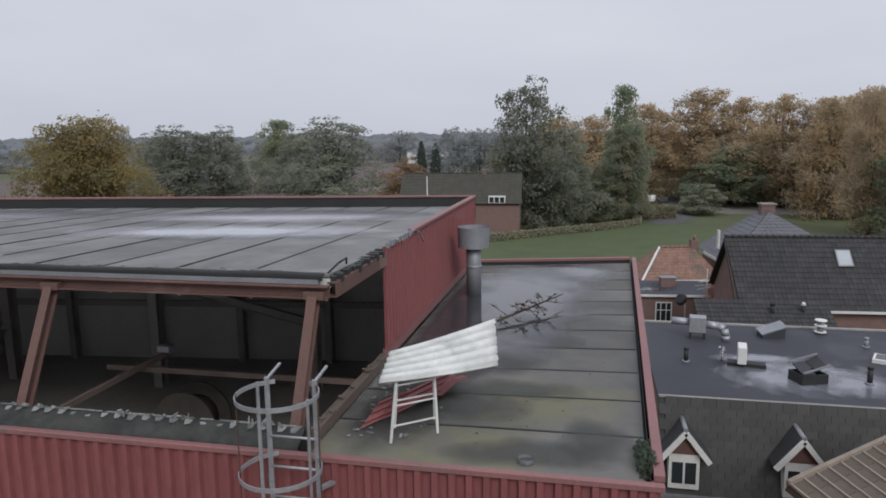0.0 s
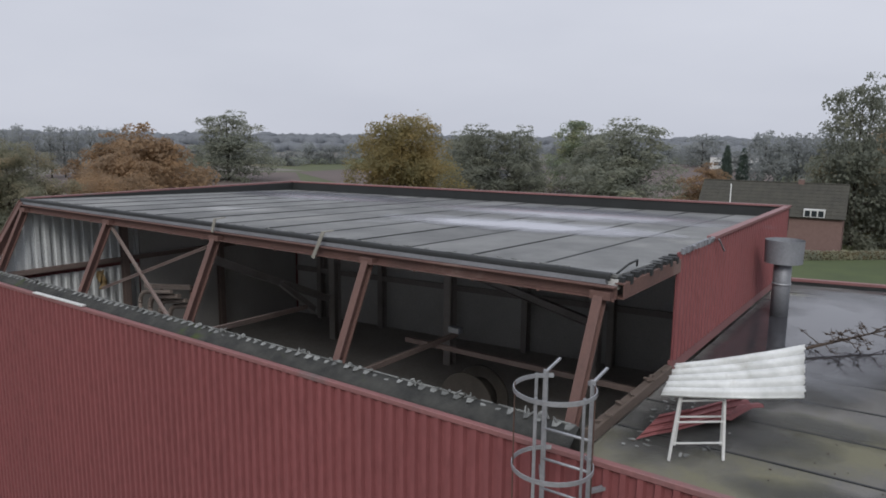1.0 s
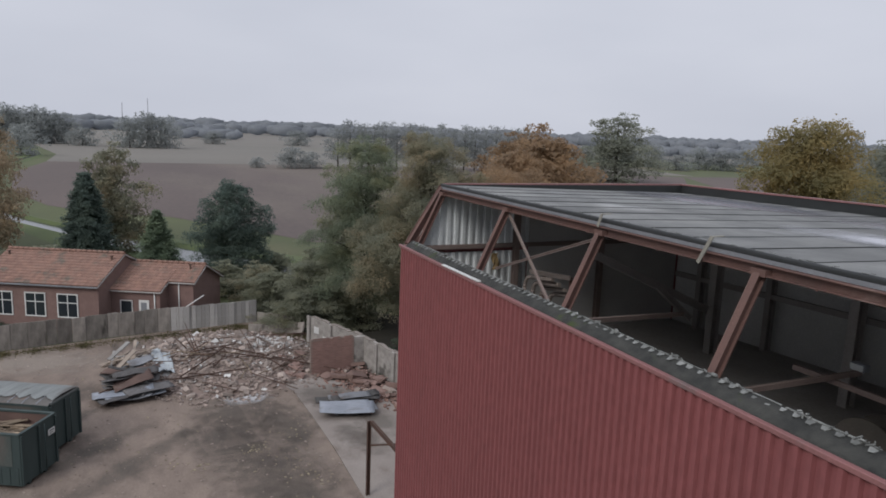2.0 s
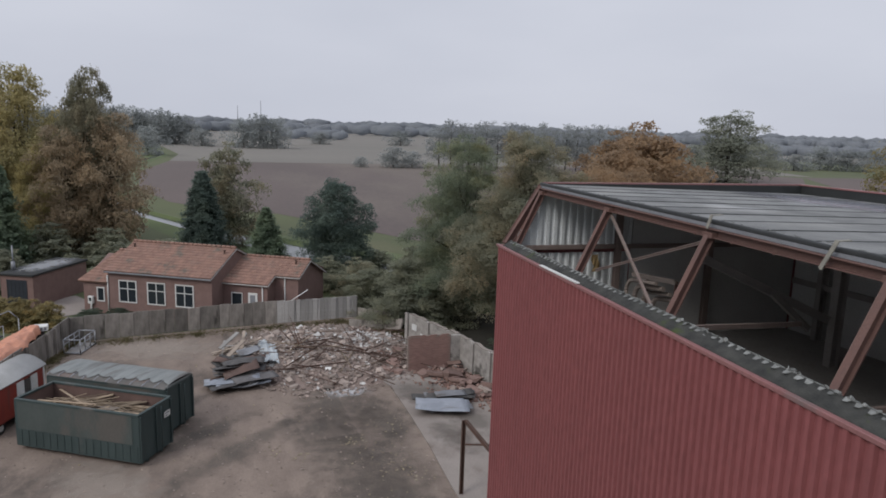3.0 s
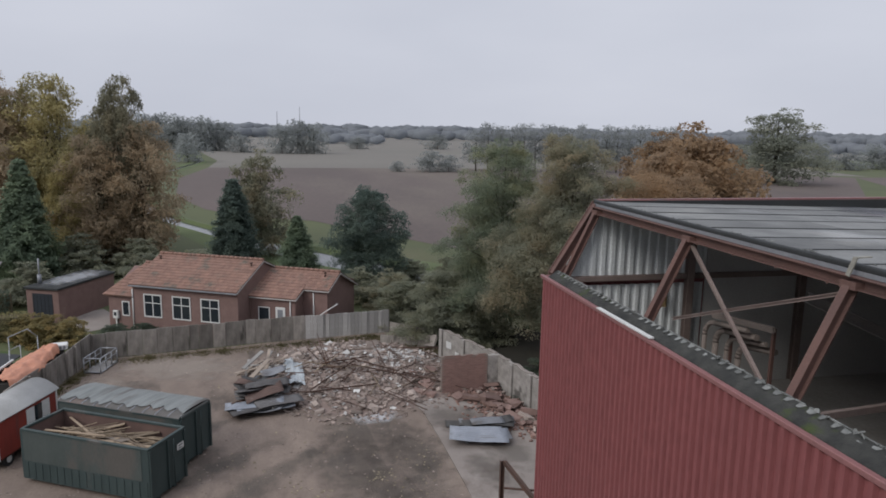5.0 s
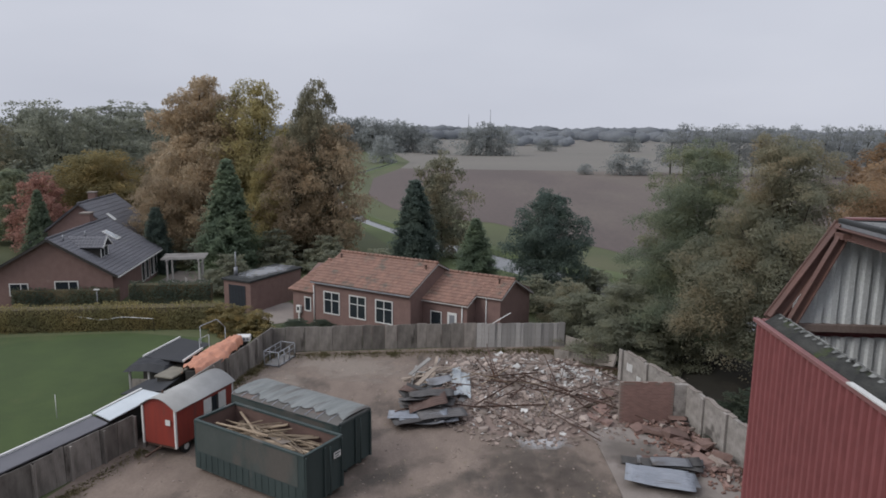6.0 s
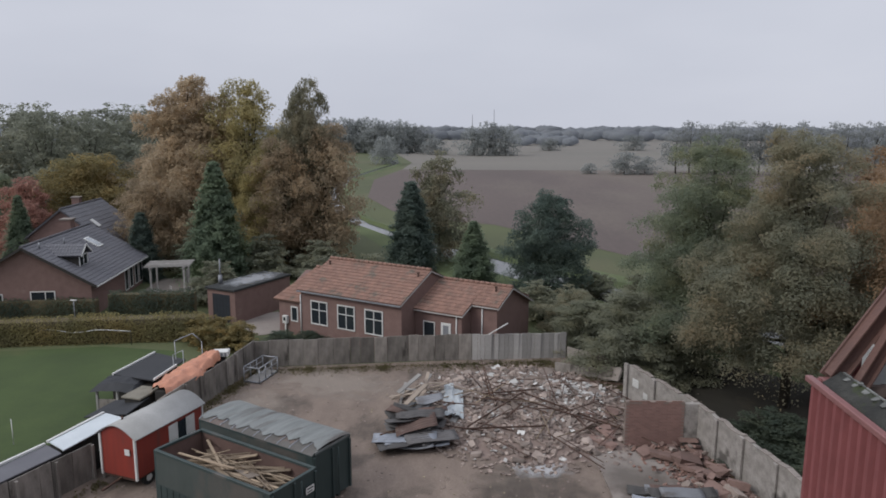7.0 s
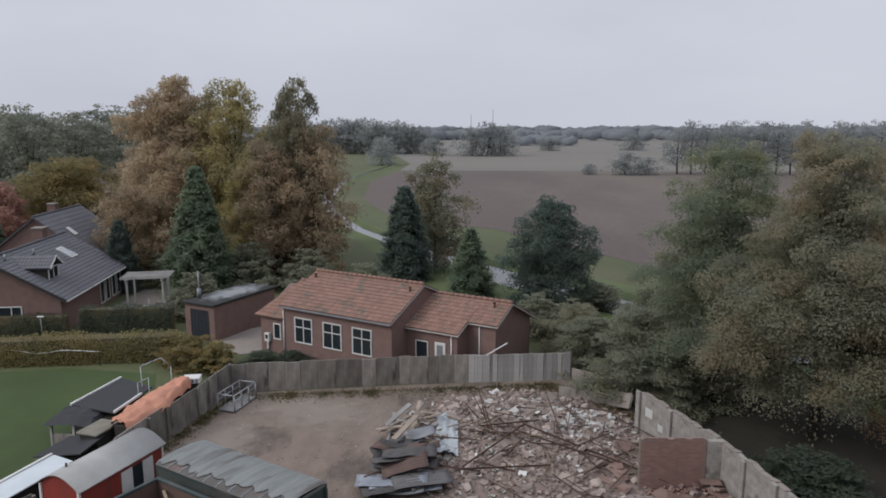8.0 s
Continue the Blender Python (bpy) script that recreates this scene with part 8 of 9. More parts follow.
part("lower_wall", box(bmesh.new(), (FX0 + 0.1, FY0 - 0.95, 0), (FX1, FY0 + 0.09, MB - 0.02)), M_BRICK, nb)


def front_dormer(x):
    """A white wooden dormer with a pitched slate roof."""
    d = part("dormer", box(bmesh.new(), (x - 0.42, FY0 - 1.1, 4.2), (x + 0.42, FY0 - 0.1, 5.25)), M_WHITE, nb, "white painted wooden dormer")
    for s in (-0.33, 0.03):
        part("dormer_pane", box(bmesh.new(), (x + s, FY0 - 1.112, 4.36), (x + s + 0.30, FY0 - 1.101, 5.0)), M_GLASS, d)
    bm = bmesh.new()
    vs = [bm.verts.new(p) for p in ((x - 0.45, FY0 - 1.12, 5.26), (x + 0.45, FY0 - 1.12, 5.26), (x, FY0 - 1.12, 5.82), (x - 0.45, FY0 - 0.95, 5.26), (x + 0.45, FY0 - 0.95, 5.26), (x, FY0 - 0.95, 5.82))]
    bm.faces.new(vs[:3])
    bm.faces.new((vs[5], vs[4], vs[3]))
    for a_, b_ in ((0, 1), (1, 2), (2, 0)):
        bm.faces.new((vs[a_], vs[b_], vs[b_ + 3], vs[a_ + 3]))
    bmesh.ops.recalc_face_normals(bm, faces=bm.faces)
    part("pediment", bm, M_STEEL, d, "dark red pediment")
    for s in (-1, 1):
        part("barge_board", beam(bmesh.new(), (x + s * 0.68, FY0 - 1.2, 5.06), (x, FY0 - 1.2, 5.93), 0.09, 0.14), M_WHITE, d)
        part("dormer_roof", slab(bmesh.new(), [(x, FY0 - 1.16, 5.98), (x, FY0 + 0.05, 5.98), (x + s * 0.7, FY0 + 0.05, 5.1), (x + s * 0.7, FY0 - 1.16, 5.1)][::s], 0.06), M_SLATE, d)
    part("dormer_ridge", tube(bmesh.new(), (x, FY0 - 1.2, 5.99), (x, FY0 + 0.1, 5.99), 0.07, 0.07, 8), M_ZINC, d)
    return d


front_dormer(2.85)
front_dormer(5.92)


def at_roof(name, label, category, x, y, rz=0.0, group=""):
    return thing(name, label, category, (x, y, FZ), rz, group)


du = at_roof("roof_fan_unit", "galvanised fan box with bent round ducts on the felt roof", "duct", 4.22, 25.5, -8)
part("box", box(bmesh.new(), (-0.3, -0.25, 0.25), (0.3, 0.25, 0.85), bev=0.02), M_GALV, du)
part("duct", pipe(bmesh.new(), [(-0.95, 0, 0.62), (-0.3, 0, 0.6)], 0.14, 14), M_GALV, du)
part("duct", pipe(bmesh.new(), [(0.3, 0, 0.55), (0.75, 0, 0.52), (0.95, -0.05, 0.42), (1.02, -0.1, 0.2), (1.02, -0.1, 0)], 0.15, 14), M_GALV, du)
for x in (-0.25, 0.25):
    part("foot", box(bmesh.new(), (x - 0.04, -0.2, 0), (x + 0.04, 0.2, 0.25)), M_RUBBER, du)
rb = at_roof("roof_hatch", "grey felt-covered roof hatch box with a sloping lid", "roof hatch", 7.0, 26.1, 12)
bm = bmesh.new()
vs = [bm.verts.new(p) for p in ((-0.6, -0.35, 0), (0.6, -0.35, 0), (0.6, 0.35, 0), (-0.6, 0.35, 0), (-0.6, -0.35, 0.18), (0.6, -0.35, 0.5), (0.6, 0.35, 0.6), (-0.6, 0.35, 0.28))]
for f in ((3, 2, 1, 0), (4, 5, 6, 7), (0, 1, 5, 4), (1, 2, 6, 5), (2, 3, 7, 6), (3, 0, 4, 7)):
    bm.faces.new([vs[i] for i in f])
part("body", bm, M_FELT, rb)
part("lid", slab(bmesh.new(), [(-0.66, -0.4, 0.2), (0.66, -0.4, 0.54), (0.66, 0.42, 0.66), (-0.66, 0.42, 0.32)], 0.05), M_ZINC, rb)
rb.scale = (0.72, 0.72, 0.85)
vp = at_roof("mushroom_vent", "white stacked-disc roof vent", "vent", 8.96, 26.85)
part("pipe", tube(bmesh.new(), (0, 0, 0), (0, 0, 0.5), 0.12, 0.12, 12), M_ZINC, vp)
for z in (0.05, 0.3, 0.5):
    part("disc", tube(bmesh.new(), (0, 0, z), (0, 0, z + 0.05), 0.22, 0.22, 18), M_WHITE, vp)
ac = at_roof("air_conditioner", "white outdoor air-conditioning unit on rubber blocks", "air conditioner", 5.2, 22.4, 80)
part("case", box(bmesh.new(), (-0.35, -0.14, 0.12), (0.35, 0.14, 0.7), bev=0.02), M_WHITE, ac)
for i in range(7):
    part("grille_slat", box(bmesh.new(), (-0.28, -0.152, 0.2 + i * 0.065), (0.28, -0.142, 0.225 + i * 0.065)), M_ZINC, ac)
part("skid", box(bmesh.new(), (-0.2, -0.75, 0.0), (0.2, 0.45, 0.12)), M_RUBBER, ac)
part("coil_hose", pipe(bmesh.new(), [(0.1 + 0.22 * math.cos(t_), 0.55 + 0.02 * t_, 0.3 + 0.22 * math.sin(t_)) for t_ in [k * 0.5 for k in range(16)]], 0.04, 8), M_GALV, ac)
hb = at_roof("broken_skylight", "broken roof light with its frame tilted open, black inside", "skylight", 6.9, 21.1, 20)
bm = bmesh.new()
for lo, hi in (((-0.65, -0.5, 0), (0.65, -0.42, 0.35)), ((-0.65, 0.42, 0), (0.65, 0.5, 0.35)), ((-0.65, -0.42, 0), (-0.57, 0.42, 0.35)), ((0.57, -0.42, 0), (0.65, 0.42, 0.35))):
    box(bm, lo, hi)
part("curb", bm, M_RUBBER, hb)
# black plate on the roof stands in for the shade inside the opening
part("hole", box(bmesh.new(), (-0.57, -0.42, 0.0), (0.57, 0.42, 0.03)), M_RUBBER, hb)
part("frame", slab(bmesh.new(), [(-0.6, -0.45, 0.40), (0.05, -0.45, 0.38), (0.12, 0.45, 0.62), (-0.5, 0.45, 0.58)], 0.05), M_FELT, hb)
part("frame", slab(bmesh.new(), [(0.05, -0.42, 0.50), (0.6, -0.4, 0.66), (0.7, 0.45, 0.80), (0.15, 0.45, 0.62)], 0.05), M_RUBBER, hb)
part("glazing_bar", beam(bmesh.new(), (-0.62, -0.5, 0.44), (0.72, -0.46, 0.66), 0.06, 0.06), M_ZINC, hb)
part("glazing_bar", beam(bmesh.new(), (-0.5, 0.45, 0.66), (0.72, 0.45, 0.86), 0.05, 0.05), M_ZINC, hb)
hb.scale = (0.68, 0.7, 0.9)
for x, y, h, m in ((3.42, 22.45, 0.45, M_RUBBER), (8.68, 21.15, 0.5, M_RUBBER), (10.0, 25.2, 0.3, M_ZINC)):
    sp = at_roof("soil_vent_pipe", "black plastic vent pipe through the felt roof", "vent pipe", x, y, 0, "roof vent pipes")
    part("pipe", tube(bmesh.new(), (0, 0, 0), (0, 0, h), 0.08, 0.08, 10), m, sp)
    part("collar", tube(bmesh.new(), (0, 0, 0), (0, 0, 0.06), 0.14, 0.12, 12), M_ZINC, sp)
    part("cap", tube(bmesh.new(), (0, 0, h), (0, 0, h + 0.08), 0.1, 0.07, 10), m, sp)
lw_ = at_roof("flat_rooflight", "white-framed flat roof light", "skylight", 10.15, 23.5, -25)
part("frame", box(bmesh.new(), (-0.5, -0.4, 0), (0.5, 0.4, 0.15), bev=0.01), M_WHITE, lw_)
part("pane", box(bmesh.new(), (-0.42, -0.32, 0.15), (0.42, 0.32, 0.16)), M_GLASS, lw_)
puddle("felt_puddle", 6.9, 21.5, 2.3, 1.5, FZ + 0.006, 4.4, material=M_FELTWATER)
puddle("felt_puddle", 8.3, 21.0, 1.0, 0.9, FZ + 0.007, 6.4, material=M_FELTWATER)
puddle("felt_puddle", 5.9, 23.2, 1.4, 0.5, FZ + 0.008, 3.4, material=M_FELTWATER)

# tan concrete-tiled roof at the near corner
tan = thing("tan_tiled_roof_house", "house corner with pale tan roof tiles and raised battens", "house", (0, 0, 0))
M_TAN = mat("tan_concrete_tile", (0.122, 0.100, 0.083), (0.092, 0.077, 0.065), (0.075, 0.065, 0.055), scale=1.2, fine=25, rough=0.9, vary="island", spread=0.14)
M_BATTEN = mat("pale_batten", (0.30, 0.25, 0.20), (0.22, 0.18, 0.15), scale=2, rough=0.9)
TA, TB, TD = Vector((3.97, 12.2, 7.4)), Vector((8.4, 16.4, 7.4)), Vector((9.6, 6.6, 4.5))
TC = TB + (TD - TA)
bm = slab(bmesh.new(), [TA, TD, TC, TB][:: 1 if (TD - TA).cross(TB - TA).z > 0 else -1], 0.15)
part("roof_plate", bm, M_TAN, tan)
nrm_ = (TB - TA).cross(TD - TA).normalized()
nrm_ = -nrm_ if nrm_.z < 0 else nrm_
tile_ = bmesh.new()
box(tile_, (0.01, 0.01, 0.004), (0.98, 0.99, 0.03))
tm = mesh_of("roof_tile", tile_, M_TAN)
for i in range(14):
    for j in range(12):
        o = TA + (TB - TA) * (i / 14) + (TD - TA) * (j / 24)
        ob = part("roof_tile", tm, None, tan, at=Matrix.Translation(o))
        ux, uy = (TB - TA) / 14, (TD - TA) / 24
        ob.matrix_basis = Matrix(((ux.x, uy.x, nrm_.x, o.x), (ux.y, uy.y, nrm_.y, o.y), (ux.z, uy.z, nrm_.z, o.z), (0, 0, 0, 1)))
for i in range(0, 15):
    p = TA + (TB - TA) * (i / 14)
    part("batten", beam(bmesh.new(), p + nrm_ * 0.05, p + (TD - TA) * 0.6 + nrm_ * 0.05, 0.05, 0.05, nrm_), M_BATTEN, tan)
part("ridge_board", beam(bmesh.new(), TA + nrm_ * 0.04, TB + nrm_ * 0.04, 0.10, 0.1), M_BATTEN, tan)
part("wall", prism(bmesh.new(), [(4.6, 12.2), (8.3, 15.8), (13.5, 10.5), (9.6, 7.2)], 0, 4.4), M_BRICK, tan)

# houses behind the flat roof
big = thing("dark_roofed_house", "house with a big dark tiled roof and one skylight", "house", (8.45, 38.2, 0), 4)
gable_body(big, 0, 12, 0, 6.0, 4.75, 8.05, 3.0, M_BRICK)
tiled(big, (-0.3, 3.0, 8.2), (12.3, 3.0, 8.2), (-0.1, -0.3, 4.7), (12.3, -0.3, 4.7), M_SLATE)
tiled(big, (12.3, 3.0, 8.2), (-0.3, 3.0, 8.2), (12.3, 6.4, 4.7), (-0.3, 6.4, 4.7), M_SLATE)
ridge(big, (-0.3, 3.0, 8.25), (12.3, 3.0, 8.25), M_SLATE)
part("gable_cladding", beam(bmesh.new(), (-0.32, -0.3, 4.65), (-0.32, 3.0, 8.1), 0.06, 0.2), M_DKWOOD, big)
sk = part("skylight", box(bmesh.new(), (-0.4, -0.55, 0), (0.4, 0.55, 0.1)), M_ZINC, big, at=Matrix.Translation((5.9, 1.95, 7.16)) @ Matrix.Rotation(0.84, 4, "X"))
part("skylight_pane", box(bmesh.new(), (-0.33, -0.47, 0.1), (0.33, 0.47, 0.11)), bpy.data.materials["sky_tinted_glass"], sk)
part("fascia", beam(bmesh.new(), (4.4, -0.35, 4.63), (12.3, -0.35, 4.63), 0.05, 0.14), M_WHITE, big)
tiled(big, (-2.6, -0.1, 5.15), (4.3, -0.1, 5.15), (-2.6, -2.3, 4.0), (4.3, -2.3, 4.0), M_SLATE)
part("lean_to_wall", box(bmesh.new(), (-2.5, -2.1, 0), (4.2, -0.05, 4.0)), M_BRICK, big)
for x, y, m in ((1.3, -1.0, M_RUBBER), (2.9, -0.9, M_WHITE)):
    v_ = part("roof_vent", tube(bmesh.new(), (x, y, 4.5), (x, y, 5.15), 0.1, 0.1, 10), M_RUBBER, big)
    part("vent_cap", tube(bmesh.new(), (x, y, 5.1), (x, y, 5.27), 0.13, 0.08, 10), m, v_)
brk = thing("brick_outbuilding", "low red brick building with a flat wet roof and white window", "building", (3.6, 46.8, 0), 5)
part("wall", box(bmesh.new(), (0, 0, 0), (5.0, 4.5, 3.2)), M_BRICK, brk)
part("roof", box(bmesh.new(), (-0.15, -0.15, 3.2), (5.15, 4.6, 3.35)), M_FELT, brk)
part("fascia", beam(bmesh.new(), (-0.15, -0.18, 3.27), (5.15, -0.18, 3.27), 0.05, 0.16), M_WHITE, brk)
window(brk, 1.15, 0, 1.3, 1.1, 1.5, mull=(0.33, 0.66), trans=(0.62,))
chm = part("chimney", box(bmesh.new(), (1.9, 2.2, 3.35), (2.9, 3.0, 4.0)), M_BRICK, brk)
part("chimney_cap", box(bmesh.new(), (1.85, 2.15, 4.0), (2.95, 3.05, 4.06)), M_ZINC, chm)
puddle("outbuilding_puddle", 4.6, 48.4, 1.0, 0.6, 3.36, 2.2)
dish = thing("satellite_dish", "dark round satellite dish on a wall arm", "dish", (6.15, 44.9, 3.2))
bm = tube(bmesh.new(), (0, 0, 0.3), (-0.1, -0.12, 0.38), 0.42, 0.30, 20)
part("bowl", bm, M_RUBBER, dish)
part("arm", pipe(bmesh.new(), [(0.05, 0.1, 0.3), (0.3, 0.3, 0.05), (0.3, 0.3, -3.2)], 0.03, 6), M_GALV, dish)
ant = thing("roof_aerial", "thin metal television aerial mast", "aerial", (6.5, 37.7, 4.85))
part("mast", tube(bmesh.new(), (0, 0, 0), (0, 0, 2.1), 0.025, 0.025, 6), M_GALV, ant)
for z, l in ((0.9, 0.5), (1.1, 0.6), (1.3, 0.45)):
    part("element", beam(bmesh.new(), (-l, 0, z), (l * 0.4, 0.1, z + 0.12), 0.03, 0.03), M_GALV, ant)
hip = thing("orange_hip_roof_house", "small house with a hipped orange tile roof", "house", (4.2, 51.6, 0), 12)
part("wall", box(bmesh.new(), (0.2, 0.2, 0), (6.0, 4.8, 3.2)), M_BRICK, hip)
for p, q in (((0, 0, 3.3), (2.0, 2.5, 5.46)), ((-0.05, -0.05, 3.25), (6.2, -0.05, 3.25))):
    part("white_trim", beam(bmesh.new(), p, q, 0.14, 0.1), M_WHITE, hip)
tiled(hip, (2.0, 2.5, 5.4), (4.6, 2.5, 5.4), (0, 0, 3.25), (6.2, 0, 3.25), M_ORANGE)
tiled(hip, (2.0, 2.5, 5.4), (2.0, 2.52, 5.4), (0, 5, 3.25), (0, 0, 3.25), M_ORANGE)
tiled(hip, (4.6, 2.52, 5.4), (4.6, 2.5, 5.4), (6.2, 0, 3.25), (6.2, 5, 3.25), M_ORANGE)
tiled(hip, (4.6, 2.5, 5.4), (2.0, 2.5, 5.4), (6.2, 5, 3.25), (0, 5, 3.25), M_ORANGE)
ridge(hip, (2.0, 2.5, 5.45), (4.6, 2.5, 5.45), M_ORANGE)
part("fascia", beam(bmesh.new(), (0, -0.03, 3.18), (6.2, -0.03, 3.18), 0.05, 0.14), M_WHITE, hip)
cm_ = part("chimney", box(bmesh.new(), (4.4, 2.3, 4.9), (5.0, 2.8, 6.0)), M_BRICK, hip)
part("chimney_pot", tube(bmesh.new(), (4.7, 2.55, 6.0), (4.7, 2.55, 6.35), 0.12, 0.1, 10), M_BRICK, cm_)
sl = thing("slate_hip_house", "brick house with a hipped blue-grey slate roof and chimney", "house", (10.3, 52.3, 0), 6)
part("wall", box(bmesh.new(), (0.3, 0.3, 0), (9.5, 8.0, 4.6)), M_BRICK, sl)
tiled(sl, (4.0, 3.6, 8.1), (4.05, 3.6, 8.1), (-0.1, -0.1, 4.6), (9.9, -0.1, 4.6), M_GREYTILE, 0.5, 0.4)
tiled(sl, (4.0, 5.2, 8.1), (4.0, 3.6, 8.1), (-0.1, 8.4, 4.6), (-0.1, -0.1, 4.6), M_GREYTILE, 0.5, 0.4)
tiled(sl, (4.05, 3.6, 8.1), (4.05, 5.2, 8.1), (9.9, -0.1, 4.6), (9.9, 8.4, 4.6), M_GREYTILE, 0.5, 0.4)
tiled(sl, (4.05, 5.2, 8.1), (4.0, 5.2, 8.1), (9.9, 8.4, 4.6), (-0.1, 8.4, 4.6), M_GREYTILE, 0.5, 0.4)
c_ = part("chimney", box(bmesh.new(), (3.6, 4.0, 7.6), (4.6, 4.8, 8.6)), M_BRICK, sl)
part("chimney_cap", box(bmesh.new(), (3.5, 3.9, 8.6), (4.7, 4.9, 8.72)), M_SLAB, c_)
part("white_gable_frame", beam(bmesh.new(), (-0.4, 1.2, 5.6), (-0.4, 1.2, 7.0), 0.5, 0.1, (1, 0, 0)), M_WHITE, sl)
part("white_cornice", beam(bmesh.new(), (-0.15, -0.15, 4.5), (3.0, -0.15, 4.5), 0.1, 0.22), M_WHITE, sl)
part("white_cornice", beam(bmesh.new(), (-0.15, -0.15, 4.5), (-0.15, 6.0, 4.5), 0.1, 0.22), M_WHITE, sl)

farm = plain_house("far_farmhouse", "brick farmhouse with a dark thatched-looking roof and white dormer window", (-26.6, 95.3, 0), 4, 17.2, 8, 4.8, 8.75, mat("dark_thatch", (0.075, 0.072, 0.058), (0.055, 0.053, 0.045), scale=0.8, rough=0.95), None, (), (11.6, 3.8, 9.2), (0.6, 0.8))
fd = part("dormer", box(bmesh.new(), (12.8, -0.35, 4.75), (15.2, 2.4, 5.75)), M_WHITE, farm, "white three-light dormer")
for i in range(3):
    part("dormer_pane", box(bmesh.new(), (12.95 + i * 0.75, -0.37, 4.85), (13.55 + i * 0.75, -0.351, 5.6)), M_GLASS, fd)
part("pole", tube(bmesh.new(), (4.6, -4, 0), (4.6, -4, 8.8), 0.08, 0.06, 8), M_WHITE, farm)
white_far = thing("far_white_building", "distant low white industrial building", "building", (-95, 360, 0), 10)
part("wall", box(bmesh.new(), (0, 0, 0), (26, 12, 6.0)), M_WHITE, white_far)
part("roof", box(bmesh.new(), (-0.3, -0.3, 6.0), (26.3, 12.3, 6.4)), M_ZINC, white_far)
for i in range(4):
    part("roof_fan", box(bmesh.new(), (3 + i * 5, 3, 6.4), (5 + i * 5, 6, 7.6)), M_ZINC, white_far)
for i in range(5):
    part("window", box(bmesh.new(), (2 + i * 5, -0.05, 2), (5 + i * 5, -0.01, 3.6)), M_GLASS, white_far)
barn = thing("far_dark_barn", "distant low dark barn with bright roof lights", "barn", (-98, 158, 0), 35)
gable_body(barn, 0, 14, 0, 9, 3.5, 5.5, 4.5, M_DKWOOD)
for y0, s in ((-0.3, 1), (9.3, -1)):
    part("roof", slab(bmesh.new(), [(-0.3, y0, 3.4), (14.3, y0, 3.4), (14.3, 4.5, 5.65), (-0.3, 4.5, 5.65)][::s], 0.1), M_DKROOF, barn)
for x in (4, 8):
    part("roof_light", slab(bmesh.new(), [(x, 1.5, 4.32), (x + 1.5, 1.5, 4.32), (x + 1.5, 2.6, 4.82), (x, 2.6, 4.82)], 0.02), M_WHITE, barn)
for x, y, rz, c in ((13.2, 150, 80, M_WHITE), (12.0, 158, 70, M_ZINC), (15.0, 144, 90, M_RUBBER)):
    car = thing("parked_car", "small parked car on the lane, far off", "car", (x, y, 0.035), rz, "parked cars")
    bm = bmesh.new()
    prof_ = [(-2.1, 0.3), (-2.1, 0.85), (-1.2, 0.95), (-0.6, 1.42), (1.0, 1.42), (1.6, 0.95), (2.1, 0.85), (2.1, 0.3)]
    l0, l1 = [bm.verts.new((u_, -0.8, v_)) for u_, v_ in prof_], [bm.verts.new((u_, 0.8, v_)) for u_, v_ in prof_]
    bm.faces.new(l0)
    bm.faces.new(list(reversed(l1)))
    for i in range(8):
        bm.faces.new((l0[i], l0[(i + 1) % 8], l1[(i + 1) % 8], l1[i]))
    bmesh.ops.recalc_face_normals(bm, faces=bm.faces)
    part("body", bm, c, car)
    for s in (-0.81, 0.801):
        part("side_window", box(bmesh.new(), (-0.7, s, 0.98), (1.1, s + 0.01, 1.34)), M_GLASS, car)
    for wx in (-1.3, 1.3):
        for wy in (-0.82, 0.66):
            part("wheel", tube(bmesh.new(), (wx, wy, 0.32), (wx, wy + 0.16, 0.32), 0.32, 0.32, 14), M_RUBBER, car)

# ---- drive between the garage and the school ----
bm = bmesh.new()
bm.faces.new([bm.verts.new(p) for p in ((-56.5, -18.6, 0.03), (-52.9, -14.9, 0.03), (-54.4, -12.4, 0.03), (-59.2, -15.5, 0.03))])
setting("driveway", bm, M_SLAB, "grey-brown gravel drive beside the brick garage", "driveway")
tagged(puddle("lime_spill", -35.5, 3.05, 0.8, 1.0, 0.03, 1.3, None, 0.0, 0.3, M_LIME, "pale lime dust spilt on the dirt"), "pale lime dust spilt on the dirt", "spill", kind="structure")
for cx, cy, rx, ry, tn in ((-28.5, 3.0, 4.6, 2.3, 0.06), (-23.5, 3.2, 4.5, 2.2, 0.05), (-30.5, 8.5, 1.6, 0.9, 0.2), (-31.5, 4.3, 2.6, 1.2, 0.1), (-33.6, 2.6, 2.6, 2.2, 0.2), (-30.6, 1.6, 3.4, 1.8, 0.1), (-34.4, 7.0, 1.9, 1.3, 0.5), (-29.0, 7.2, 1.8, 0.8, 0.2), (-31.0, -4.5, 3.8, 0.5, 2.3), (-29.5, -2.5, 4.2, 0.6, 2.4), (-34.5, -6.2, 3.2, 0.6, 2.2)):
    tagged(puddle("dark_patch", cx, cy, rx, ry, 0.02 if cy < 6 else 0.06, cx, None, 0.0, tn, M_ALGAE), "dark mossy damp patch on the yard", "damp patch", kind="structure")
for cx, cy, rx, ry, tn in ((-44.6, -8.0, 2.2, 3.8, -0.2), (-40.5, -11.2, 2.8, 1.6, 0.1), (-27.5, -7.5, 2.5, 1.4, 0.7)):
    tagged(puddle("dry_patch", cx, cy, rx, ry, 0.022, cx, None, 0.0, tn, M_DRYDIRT), "paler dry trampled dirt on the yard", "dirt patch", kind="structure")


